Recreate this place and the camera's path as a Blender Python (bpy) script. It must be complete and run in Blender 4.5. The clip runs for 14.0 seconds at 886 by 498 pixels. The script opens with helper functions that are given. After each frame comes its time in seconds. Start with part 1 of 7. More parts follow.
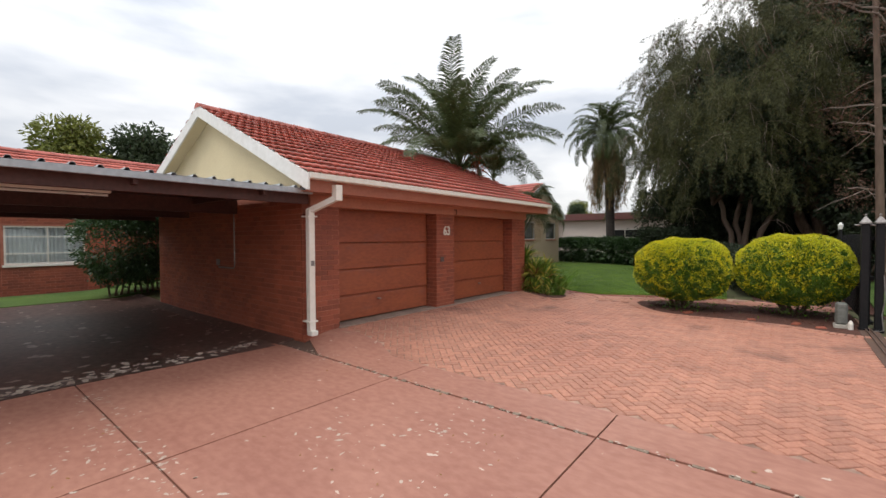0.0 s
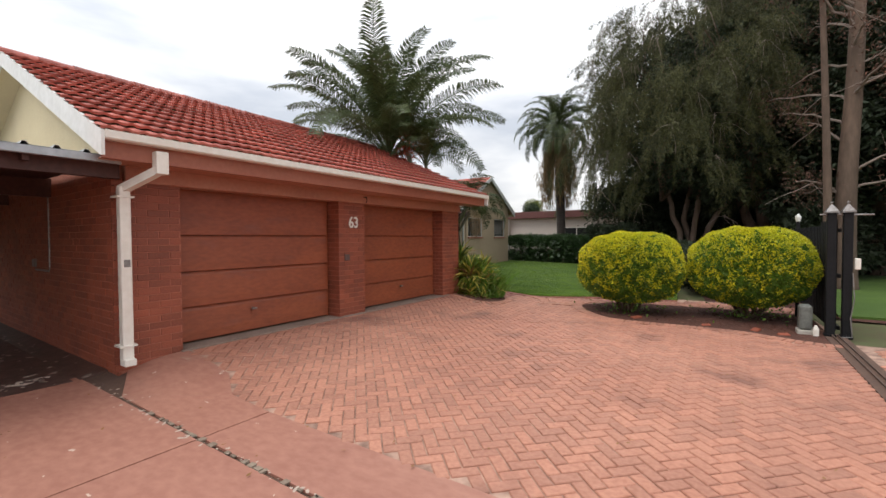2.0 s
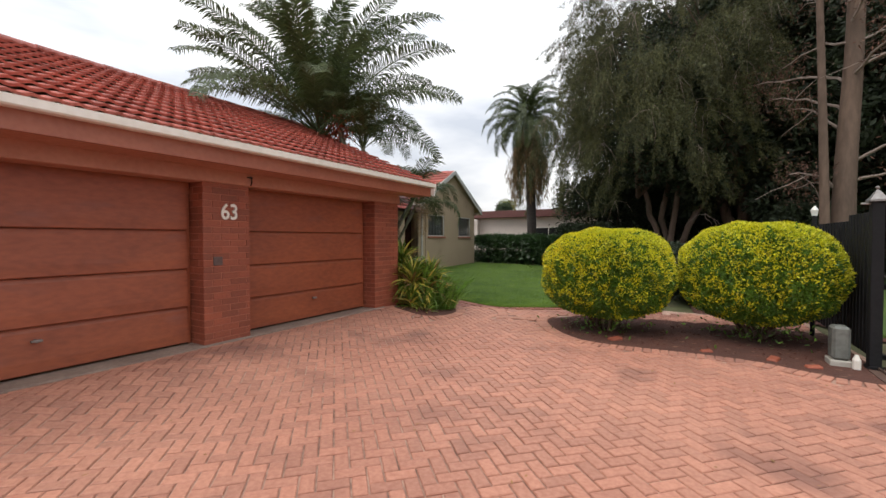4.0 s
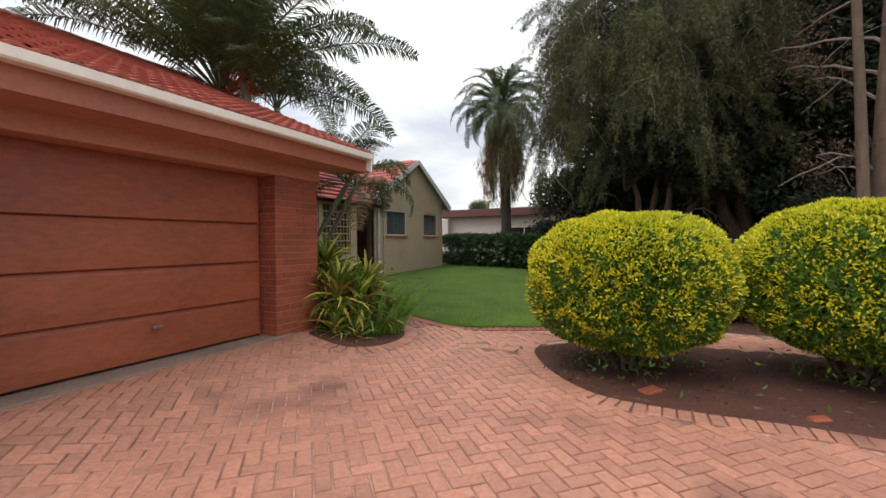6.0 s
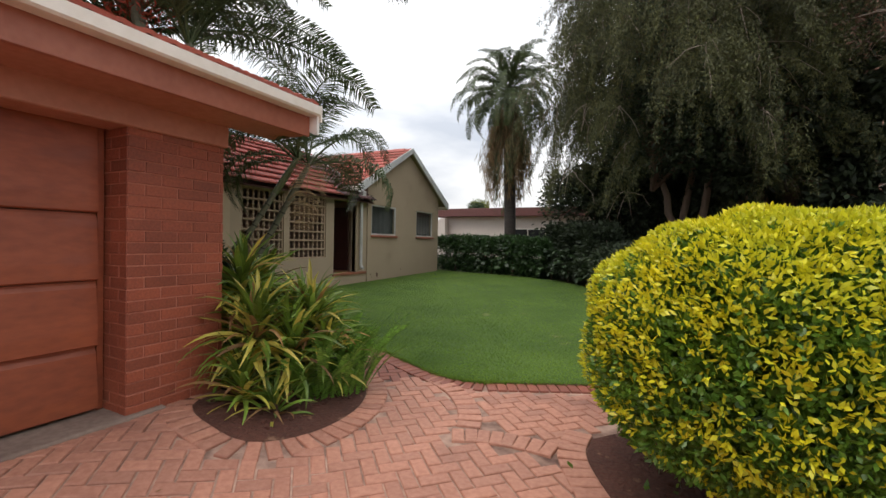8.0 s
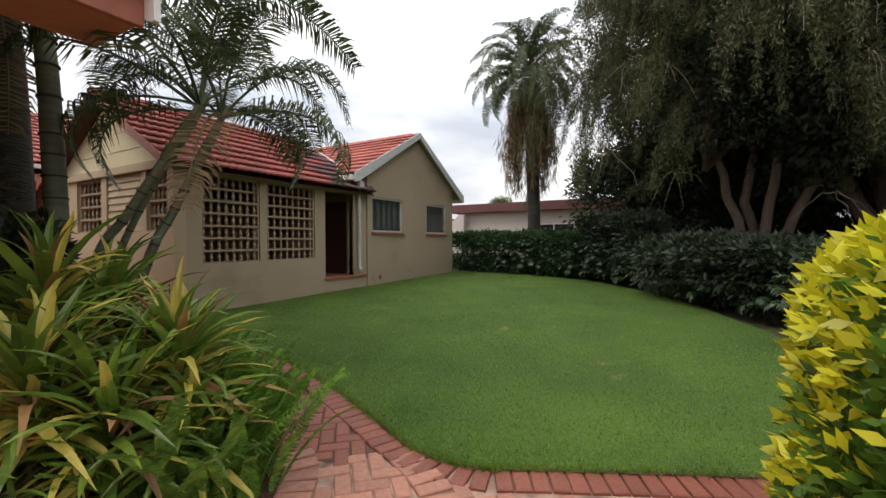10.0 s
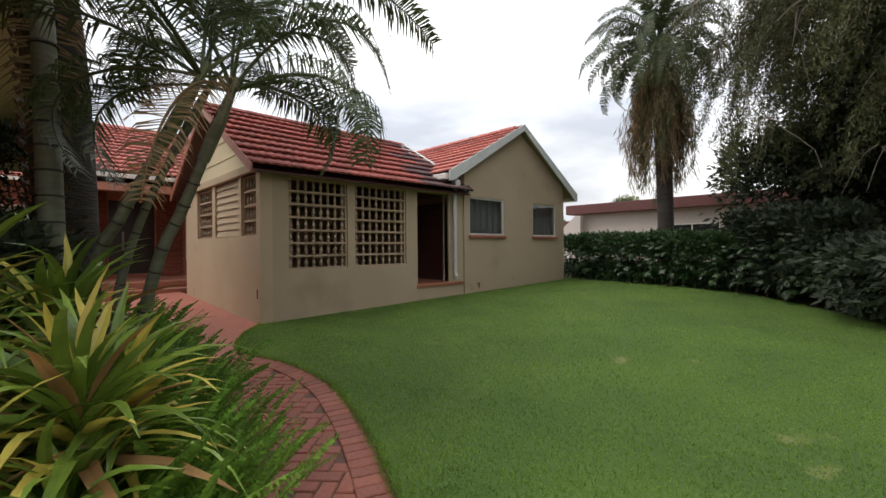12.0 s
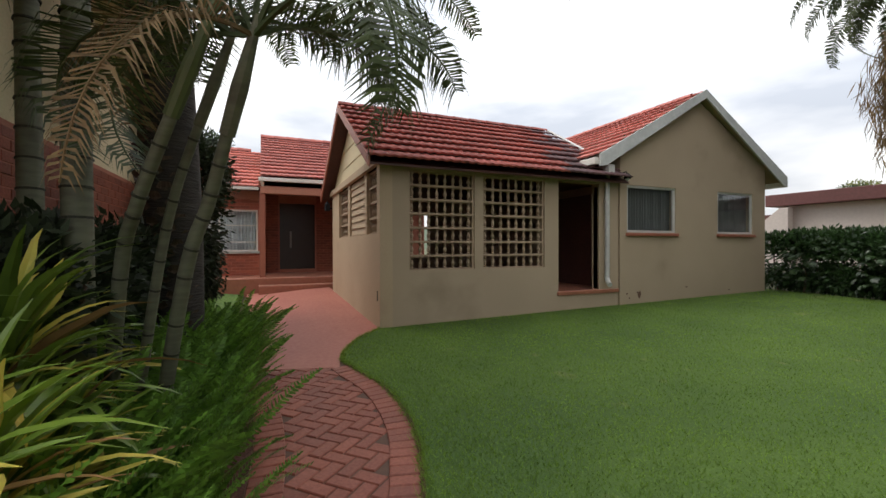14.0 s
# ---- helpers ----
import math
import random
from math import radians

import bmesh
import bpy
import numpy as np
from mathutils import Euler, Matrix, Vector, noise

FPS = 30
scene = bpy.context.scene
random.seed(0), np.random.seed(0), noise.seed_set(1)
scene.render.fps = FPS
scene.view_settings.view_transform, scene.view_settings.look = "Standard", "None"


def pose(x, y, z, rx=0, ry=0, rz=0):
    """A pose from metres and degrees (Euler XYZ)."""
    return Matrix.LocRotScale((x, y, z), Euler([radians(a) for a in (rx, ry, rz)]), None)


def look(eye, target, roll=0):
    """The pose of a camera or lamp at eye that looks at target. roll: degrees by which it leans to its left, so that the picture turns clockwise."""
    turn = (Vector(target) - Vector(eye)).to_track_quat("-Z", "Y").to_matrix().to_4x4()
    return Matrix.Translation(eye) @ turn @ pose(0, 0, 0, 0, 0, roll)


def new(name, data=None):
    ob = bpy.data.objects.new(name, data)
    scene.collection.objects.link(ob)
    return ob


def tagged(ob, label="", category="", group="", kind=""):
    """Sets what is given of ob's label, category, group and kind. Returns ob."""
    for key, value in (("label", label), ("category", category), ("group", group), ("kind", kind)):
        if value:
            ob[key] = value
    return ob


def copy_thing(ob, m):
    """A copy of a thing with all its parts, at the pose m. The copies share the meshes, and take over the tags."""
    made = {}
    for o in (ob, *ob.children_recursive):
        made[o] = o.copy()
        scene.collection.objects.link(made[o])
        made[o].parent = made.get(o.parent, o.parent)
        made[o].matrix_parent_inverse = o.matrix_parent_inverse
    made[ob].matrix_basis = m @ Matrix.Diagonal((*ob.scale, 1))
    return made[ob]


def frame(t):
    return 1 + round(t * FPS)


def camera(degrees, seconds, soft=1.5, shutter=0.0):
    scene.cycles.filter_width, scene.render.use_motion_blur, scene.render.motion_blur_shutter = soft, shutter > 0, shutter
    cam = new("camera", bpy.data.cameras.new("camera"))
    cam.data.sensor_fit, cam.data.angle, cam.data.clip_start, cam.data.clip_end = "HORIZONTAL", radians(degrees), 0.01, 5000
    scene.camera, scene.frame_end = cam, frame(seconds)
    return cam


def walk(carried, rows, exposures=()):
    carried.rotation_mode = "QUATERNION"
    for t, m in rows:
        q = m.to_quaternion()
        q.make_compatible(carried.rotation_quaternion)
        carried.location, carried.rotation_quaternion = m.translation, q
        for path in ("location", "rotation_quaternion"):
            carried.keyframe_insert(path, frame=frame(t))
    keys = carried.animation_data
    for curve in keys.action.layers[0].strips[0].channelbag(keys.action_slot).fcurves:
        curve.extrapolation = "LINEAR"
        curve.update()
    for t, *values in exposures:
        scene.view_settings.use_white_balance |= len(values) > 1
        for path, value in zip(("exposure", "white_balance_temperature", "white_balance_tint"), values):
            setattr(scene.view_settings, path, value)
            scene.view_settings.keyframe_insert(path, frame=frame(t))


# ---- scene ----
cam = camera(93.1, 14.0)
PATH = [
    (0, (-0.394, 0.021, 1.68), (-1.656, 1.572, 1.63), -0.2),
    (0.5, (-0.445, 0.451, 1.638), (-1.63, 2.061, 1.591), -0.2),
    (1, (-0.478, 0.908, 1.613), (-1.621, 2.549, 1.565), -0.3),
    (1.5, (-0.579, 1.392, 1.588), (-1.699, 3.048, 1.539), -0.2),
    (2, (-0.653, 1.909, 1.558), (-1.765, 3.57, 1.507), -0.3),
    (2.5, (-0.717, 2.443, 1.541), (-1.827, 4.106, 1.49), -0.3),
    (3, (-0.829, 2.972, 1.55), (-1.925, 4.644, 1.499), -0.3),
    (3.5, (-0.902, 3.511, 1.537), (-1.975, 5.199, 1.489), -0.3),
    (3.7, (-0.972, 3.726, 1.524), (-2.023, 5.427, 1.476), -0.2),
    (5.8, (-1.891, 6.283, 1.364), (-2.8, 8.064, 1.329), -0.4),
    (6, (-1.99, 6.525, 1.365), (-2.901, 8.305, 1.331), -0.4),
    (6.5, (-2.254, 7.081, 1.384), (-3.166, 8.86, 1.349), -0.3),
    (7, (-2.466, 7.634, 1.389), (-3.375, 9.416, 1.356), -0.1),
    (7.5, (-2.716, 8.134, 1.424), (-3.621, 9.917, 1.39), 0.6),
    (8, (-2.968, 8.632, 1.46), (-3.868, 10.418, 1.424), 1.2),
    (8.2, (-3.017, 8.914, 1.513), (-3.961, 10.676, 1.445), 1.4),
    (10.3, (-3.595, 10.637, 1.316), (-4.621, 12.354, 1.297), -0.8),
    (10.5, (-3.638, 10.785, 1.304), (-4.708, 12.475, 1.288), -0.8),
    (11, (-3.709, 11.057, 1.311), (-4.888, 12.672, 1.298), -0.7),
    (11.5, (-3.797, 11.315, 1.318), (-5.100, 12.832, 1.310), -0.6),
    (12, (-3.860, 11.574, 1.331), (-5.296, 12.966, 1.321), -0.5),
    (12.5, (-3.968, 11.817, 1.345), (-5.536, 13.059, 1.335), -0.4),
    (13, (-4.165, 12.073, 1.371), (-5.845, 13.158, 1.357), -0.2),
    (13.5, (-4.355, 12.346, 1.356), (-6.125, 13.276, 1.342), -0.2),
    (14, (-4.568, 12.545, 1.345), (-6.405, 13.335, 1.333), -0.1),
]
walk(cam, [(t, look(eye, target, roll)) for t, eye, target, roll in PATH], exposures=[(0.0, -0.02), (3.5, 0.08), (8.0, 0.10), (11.0, 0.11), (14.0, 0.14)])

# light: an overcast sky, bright near the sun, with soft grey clouds
world = bpy.data.worlds.new("sky")
scene.world = world
world.use_nodes = True
SUN_ELEVATION, SUN_TURN = 58.0, 200.0


def sky_nodes():
    nt = world.node_tree
    nt.nodes.clear()
    out = nt.nodes.new("ShaderNodeOutputWorld")
    back = nt.nodes.new("ShaderNodeBackground")
    sky = nt.nodes.new("ShaderNodeTexSky")
    sky.sky_type, sky.sun_disc = "NISHITA", False
    sky.sun_elevation, sky.sun_rotation = radians(SUN_ELEVATION), radians(SUN_TURN)
    dim = nt.nodes.new("ShaderNodeMix")
    dim.data_type, dim.blend_type = "RGBA", "MULTIPLY"
    dim.inputs[0].default_value = 1.0
    dim.inputs[7].default_value = (0.12, 0.12, 0.12, 1)
    coord = nt.nodes.new("ShaderNodeTexCoord")
    stretch = nt.nodes.new("ShaderNodeMapping")
    stretch.inputs["Scale"].default_value = (1.3, 1.3, 4.5)
    clouds = nt.nodes.new("ShaderNodeTexNoise")
    clouds.inputs["Scale"].default_value, clouds.inputs["Detail"].default_value = 1.6, 6
    clouds.inputs["Roughness"].default_value = 0.48
    ramp = nt.nodes.new("ShaderNodeValToRGB")
    e = ramp.color_ramp.elements
    e[0].position, e[0].color = 0.36, (0.58, 0.615, 0.68, 1)
    e[1].position, e[1].color = 0.60, (1.08, 1.07, 1.06, 1)
    mix = nt.nodes.new("ShaderNodeMix")
    mix.data_type = "RGBA"
    mix.inputs[0].default_value = 0.93
    nt.links.new(coord.outputs["Generated"], stretch.inputs["Vector"])
    nt.links.new(stretch.outputs[0], clouds.inputs["Vector"])
    nt.links.new(clouds.outputs[0], ramp.inputs[0])
    nt.links.new(sky.outputs[0], dim.inputs[6])
    nt.links.new(dim.outputs[2], mix.inputs[6])
    nt.links.new(ramp.outputs[0], mix.inputs[7])
    nt.links.new(mix.outputs[2], back.inputs[0])
    # an overcast sky is brighter overhead than at the horizon
    axes = nt.nodes.new("ShaderNodeSeparateXYZ")
    nt.links.new(coord.outputs["Generated"], axes.inputs[0])
    rise = nt.nodes.new("ShaderNodeMapRange")
    rise.inputs["From Min"].default_value, rise.inputs["From Max"].default_value = 0.0, 1.0
    rise.inputs["To Min"].default_value, rise.inputs["To Max"].default_value = 0.84, 2.3
    nt.links.new(axes.outputs["Z"], rise.inputs["Value"])
    nt.links.new(rise.outputs[0], back.inputs[1])
    nt.links.new(back.outputs[0], out.inputs[0])


sky_nodes()
sun = new("sun", bpy.data.lights.new("sun", "SUN"))
sun.data.energy, sun.data.angle, sun.data.color = 0.9, radians(22), (1.0, 0.94, 0.86)
a, b = radians(SUN_ELEVATION), radians(SUN_TURN)
sun.matrix_world = look((60 * math.sin(b) * math.cos(a), 60 * math.cos(b) * math.cos(a), 60 * math.sin(a)), (0, 0, 0))
scene.view_settings.exposure = 0.0


# ---- materials ----
def mat(name, base, other=None, fine=30.0, coarse=1.5, rough=0.7, bump=0.3, depth=0.004, vary=0.0, island=0.0, metal=0.0, spots=None, spot_scale=3.0, spot_cut=(0.6, 0.68), stretch=(1, 1, 1), through_leaf=0.0, specular=0.5):
    """Two-scale noise between two colours, fine relief, optional stains with edges of their own, tone varied by object or island."""
    m = bpy.data.materials.new(name)
    m.use_nodes = True
    nt = m.node_tree
    N, L = nt.nodes, nt.links
    bsdf = N["Principled BSDF"]
    other = other or tuple(c * 0.7 for c in base)
    coord = N.new("ShaderNodeNewGeometry")
    mapping = N.new("ShaderNodeMapping")
    mapping.inputs["Scale"].default_value = stretch
    L.new(coord.outputs["Position"], mapping.inputs["Vector"])

    def tex(scale, detail):
        t = N.new("ShaderNodeTexNoise")
        t.inputs["Scale"].default_value, t.inputs["Detail"].default_value = scale, detail
        L.new(mapping.outputs[0], t.inputs["Vector"])
        return t

    def ramp(src, p0, p1, c0=(0, 0, 0, 1), c1=(1, 1, 1, 1)):
        r = N.new("ShaderNodeValToRGB")
        r.color_ramp.elements[0].position, r.color_ramp.elements[1].position = p0, p1
        r.color_ramp.elements[0].color, r.color_ramp.elements[1].color = c0, c1
        L.new(src, r.inputs[0])
        return r.outputs[0]

    def blend(fac, a_, b_, how="MIX"):
        x = N.new("ShaderNodeMix")
        x.data_type, x.blend_type = "RGBA", how
        for i, v in ((0, fac), (6, a_), (7, b_)):
            if isinstance(v, bpy.types.NodeSocket):
                L.new(v, x.inputs[i])
            elif i == 0:
                x.inputs[0].default_value = v
            else:
                x.inputs[i].default_value = (*v[:3], 1)
        return x.outputs[2]

    small, large = tex(fine, 4), tex(coarse, 5)
    f = blend(0.5, ramp(small.outputs[0], 0.35, 0.65), ramp(large.outputs[0], 0.35, 0.65))
    col = blend(f, base, other)
    if spots:
        col = blend(ramp(tex(spot_scale, 7).outputs[0], *spot_cut), col, spots)
    for amount, kind in ((vary, "object"), (island, "island")):
        if amount:
            src = N.new("ShaderNodeObjectInfo").outputs["Random"] if kind == "object" else coord.outputs["Random Per Island"]
            lo, hi = 1 - amount, 1 + amount
            col = blend(1.0, col, ramp(src, 0, 1, (lo, lo, lo, 1), (hi, hi * 0.98, hi * 0.95, 1)), "MULTIPLY")
    L.new(col, bsdf.inputs["Base Color"])
    bsdf.inputs["Metallic"].default_value = metal
    bsdf.inputs["Specular IOR Level"].default_value = specular
    r = N.new("ShaderNodeMapRange")
    r.inputs["To Min"].default_value, r.inputs["To Max"].default_value = max(0.03, rough - 0.1), min(1, rough + 0.1)
    L.new(small.outputs[0], r.inputs["Value"])
    L.new(r.outputs[0], bsdf.inputs["Roughness"])
    if bump:
        b_ = N.new("ShaderNodeBump")
        b_.inputs["Strength"].default_value, b_.inputs["Distance"].default_value = bump, depth
        L.new(small.outputs[0], b_.inputs["Height"])
        L.new(b_.outputs[0], bsdf.inputs["Normal"])
    if through_leaf:
        t = N.new("ShaderNodeBsdfTranslucent")
        L.new(col, t.inputs[0])
        x = N.new("ShaderNodeMixShader")
        x.inputs[0].default_value = through_leaf
        L.new(bsdf.outputs[0], x.inputs[1])
        L.new(t.outputs[0], x.inputs[2])
        L.new(x.outputs[0], N["Material Output"].inputs[0])
    return m


brick_mat = mat("painted brick", (0.33, 0.085, 0.042), (0.19, 0.050, 0.028), 60, 1.6, 0.6, 0.6, 0.004, vary=0.20, island=0.20)
mortar_mat = mat("mortar", (0.45, 0.18, 0.12), (0.30, 0.095, 0.058), 80, 3, 0.85)
door_mat = mat("rust red door paint", (0.31, 0.078, 0.030), (0.20, 0.048, 0.020), 14, 2.2, 0.5, 0.15, 0.003, spots=(0.22, 0.07, 0.045), spot_scale=2.6, spot_cut=(0.6, 0.8), stretch=(1, 0.6, 1.6))
beam_mat = mat("red-brown beam paint", (0.45, 0.195, 0.125), (0.37, 0.150, 0.095), 20, 1.5, 0.55, 0.15, 0.002)
fascia_mat = mat("red-brown fascia paint", (0.34, 0.115, 0.066), (0.27, 0.085, 0.050), 20, 1.5, 0.5, 0.15, 0.002)
porch_tile_mat = mat("dark red roof tile", (0.34, 0.070, 0.050), (0.23, 0.045, 0.034), 40, 1.2, 0.6, 0.3, 0.003, vary=0.2, island=0.2)
tile_mat = mat("red roof tile", (0.44, 0.120, 0.088), (0.33, 0.080, 0.060), 40, 1.2, 0.55, 0.3, 0.003, vary=0.2, island=0.2, spots=(0.15, 0.05, 0.045), spot_scale=2.0, spot_cut=(0.66, 0.82))
dark_tile_mat = mat("weathered roof tile", (0.13, 0.055, 0.06), (0.09, 0.04, 0.04), 40, 1.2, 0.6, 0.3, 0.003, vary=0.3)
pink_tile_mat = mat("faded red roof tile", (0.55, 0.180, 0.145), (0.42, 0.115, 0.092), 40, 1.2, 0.6, 0.3, 0.003, vary=0.15, island=0.2)
white_mat = mat("white gutter paint", (0.80, 0.76, 0.69), (0.68, 0.63, 0.55), 12, 2, 0.45, 0.1, 0.001)
barge_mat = mat("white bargeboard paint", (0.78, 0.77, 0.74), (0.66, 0.65, 0.61), 12, 2, 0.5, 0.1, 0.001)
cream_mat = mat("cream plaster", (0.70, 0.60, 0.38), (0.60, 0.50, 0.31), 60, 1, 0.8, 0.3, 0.002)
beige_mat = mat("beige plaster", (0.42, 0.320, 0.220), (0.36, 0.272, 0.185), 70, 0.8, 0.85, 0.4, 0.003, spots=(0.26, 0.19, 0.125), spot_scale=0.9, spot_cut=(0.6, 0.85))
tan_mat = mat("cream painted plaster", (0.48, 0.36, 0.235), (0.41, 0.30, 0.19), 60, 0.9, 0.8, 0.3, 0.002, spots=(0.34, 0.24, 0.15), spot_scale=1.4, spot_cut=(0.6, 0.85))
concrete_mat = mat("red tinted concrete", (0.40, 0.190, 0.135), (0.29, 0.120, 0.085), 9, 0.7, 0.55, 0.35, 0.003, spots=(0.58, 0.46, 0.38), spot_scale=5.0, spot_cut=(0.705, 0.712), stretch=(1, 1.6, 1))
# base colours hold the carport's shade; the pale spots are wear
shaded_floor_mat = mat("worn red concrete darkened for shade", (0.10, 0.048, 0.036), (0.055, 0.038, 0.033), 10, 0.9, 0.45, 0.3, 0.003, spots=(0.30, 0.24, 0.20), spot_scale=3.4, spot_cut=(0.64, 0.66))
apron_mat = mat("red painted paving", (0.40, 0.15, 0.105), (0.33, 0.11, 0.08), 20, 0.9, 0.6, 0.3, 0.003)
paver_mat = mat("red clay paver", (0.50, 0.245, 0.170), (0.34, 0.142, 0.095), 26, 0.40, 0.65, 0.7, 0.005, vary=0.13, island=0.13, spots=(0.21, 0.095, 0.07), spot_scale=0.9, spot_cut=(0.55, 0.72))
path_paver_mat = mat("dark red clay paver", (0.31, 0.098, 0.060), (0.20, 0.058, 0.036), 50, 0.8, 0.6, 0.5, 0.003, vary=0.16, island=0.16)
joint_mat = mat("sand joint", (0.10, 0.046, 0.033), (0.56, 0.37, 0.28), 9, 0.7, 0.9, 0.5, 0.006)
groove_mat = mat("dirty joint", (0.075, 0.04, 0.03), (0.13, 0.075, 0.05), 30, 2, 0.9)
grit_mat = mat("grey mortar line", (0.30, 0.24, 0.18), (0.16, 0.11, 0.08), 30, 3, 0.9)
soil_mat = mat("red soil", (0.105, 0.036, 0.021), (0.055, 0.020, 0.013), 35, 2.5, 0.95, 1.0, 0.02, spots=(0.19, 0.10, 0.06), spot_scale=9, spot_cut=(0.62, 0.68))
turf_mat = mat("mown lawn", (0.090, 0.155, 0.018), (0.030, 0.070, 0.009), 70, 0.6, 0.9, 0.6, 0.015, spots=(0.30, 0.27, 0.11), spot_scale=1.8, spot_cut=(0.66, 0.78))
blade_mat = mat("grass blade", (0.240, 0.370, 0.045), (0.105, 0.190, 0.022), 1.6, 0.45, 0.6, 0, island=0.42, through_leaf=0.5)
ground_mat = mat("far ground", (0.08, 0.10, 0.03), (0.10, 0.07, 0.04), 3, 0.2, 0.95)
asphalt_mat = mat("grey asphalt", (0.28, 0.26, 0.25), (0.22, 0.21, 0.20), 60, 0.6, 0.9)
kerb_mat = mat("pale concrete kerb", (0.46, 0.43, 0.37), (0.36, 0.33, 0.29), 30, 2, 0.85)
black_mat = mat("black gate paint", (0.010, 0.010, 0.011), (0.006, 0.006, 0.007), 30, 3, 0.7, 0.2, 0.002, specular=0.25)
steel_mat = mat("grey steel", (0.30, 0.29, 0.28), (0.17, 0.15, 0.14), 30, 4, 0.45, 0.2, 0.001, metal=0.7)
galv_mat = mat("galvanised sheet", (0.42, 0.44, 0.46), (0.30, 0.32, 0.34), 16, 2, 0.45, 0.1, 0.001, metal=0.3)
dark_wood_mat = mat("dark red painted timber", (0.085, 0.028, 0.020), (0.05, 0.018, 0.014), 20, 2, 0.6)
door_dark_mat = mat("dark varnished door", (0.030, 0.017, 0.012), (0.018, 0.010, 0.008), 20, 4, 0.35)
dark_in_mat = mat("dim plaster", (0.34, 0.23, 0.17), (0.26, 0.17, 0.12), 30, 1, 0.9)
pipe_mat = mat("grey white downpipe", (0.55, 0.53, 0.50), (0.42, 0.40, 0.37), 14, 3, 0.5)
lace_mat = mat("white curtain", (0.70, 0.70, 0.70), (0.55, 0.56, 0.58), 40, 12, 0.9, 0.5, 0.01, stretch=(1, 6, 1))
blind_mat = mat("grey blind", (0.155, 0.15, 0.14), (0.12, 0.115, 0.105), 20, 3, 0.7)
step_mat = mat("polished red stoep", (0.36, 0.14, 0.085), (0.27, 0.10, 0.06), 16, 1.5, 0.4)
neigh_mat = mat("pale pink plaster", (0.62, 0.54, 0.49), (0.54, 0.47, 0.43), 10, 0.6, 0.85)
maroon_mat = mat("maroon fascia", (0.16, 0.055, 0.05), (0.11, 0.04, 0.035), 10, 0.6, 0.6)
bark_mat = mat("grey brown bark", (0.16, 0.105, 0.075), (0.075, 0.05, 0.037), 18, 3, 0.9, 1.0, 0.03, stretch=(1, 1, 0.25))
pale_bark_mat = mat("pale gum bark", (0.16, 0.105, 0.074), (0.085, 0.057, 0.041), 10, 1.5, 0.85, 0.8, 0.02, stretch=(1, 1, 0.3))
twig_mat = mat("dead grey twig", (0.26, 0.21, 0.18), (0.22, 0.17, 0.14), 20, 3, 0.9, 0.2)
palm_bark_mat = mat("dark ringed palm bark", (0.055, 0.045, 0.038), (0.025, 0.020, 0.017), 20, 4, 0.9, 1.0, 0.02, stretch=(0.4, 0.4, 3))
cane_mat = mat("green grey palm cane", (0.165, 0.172, 0.110), (0.105, 0.102, 0.068), 16, 4, 0.65, 0.5, 0.006, stretch=(0.5, 0.5, 2))
ring_mat = mat("dark palm leaf scar", (0.045, 0.045, 0.03), (0.03, 0.03, 0.02), 16, 4, 0.8)


def leaf(name, base, other, amount=0.35, rough=0.45, glow=0.3, vary=0.0):
    return mat(name, base, other, 5, 0.8, rough, 0, island=amount, through_leaf=glow, vary=vary)


palm_leaf = leaf("palm leaflet", (0.100, 0.135, 0.050), (0.055, 0.080, 0.030), 0.4, 0.5)
palm_dry = leaf("dry brown palm leaflet", (0.26, 0.18, 0.085), (0.15, 0.095, 0.045), 0.3, 0.8)
date_leaf = leaf("date palm leaflet", (0.085, 0.115, 0.040), (0.055, 0.078, 0.028), 0.35, 0.5)
weep_leaf = leaf("weeping tree leaf", (0.104, 0.110, 0.034), (0.038, 0.042, 0.015), 0.5, 0.7, 0.12)
# evergreens' own dark green; also stands in for shade inside the weeping tree
dark_leaf = leaf("dark evergreen and shaded inner leaf", (0.032, 0.048, 0.020), (0.018, 0.028, 0.012), 0.5, 0.7, 0.15)
hedge_leaf = leaf("hedge leaf", (0.050, 0.100, 0.030), (0.028, 0.060, 0.020), 0.45, 0.35)
bush_green = leaf("green shrub leaf", (0.150, 0.270, 0.032), (0.065, 0.145, 0.020), 0.35, 0.35)
bush_yellow = leaf("golden shrub leaf", (0.74, 0.66, 0.025), (0.48, 0.52, 0.030), 0.25, 0.4)
lily_green = leaf("strap leaf", (0.250, 0.370, 0.055), (0.080, 0.145, 0.026), 0.1, 0.3, 0.3, 0.45)
lily_yellow = leaf("yellowing strap leaf", (0.68, 0.52, 0.12), (0.40, 0.42, 0.07), 0.1, 0.4, 0.3, 0.35)
lily_brown = leaf("withered strap leaf", (0.38, 0.22, 0.085), (0.19, 0.10, 0.04), 0.1, 0.8, 0.2, 0.4)
fern_leaf = leaf("fern leaflet", (0.200, 0.370, 0.050), (0.085, 0.185, 0.028), 0.4, 0.5)
gold_tree_leaf = leaf("yellow green tree leaf", (0.20, 0.22, 0.04), (0.12, 0.15, 0.03), 0.4, 0.6)
far_leaf = leaf("far tree leaf", (0.055, 0.085, 0.035), (0.035, 0.055, 0.025), 0.4, 0.7)
red_fruit = mat("orange red palm fruit", (0.42, 0.06, 0.02), (0.28, 0.04, 0.02), 20, 3, 0.5, 0, island=0.3)


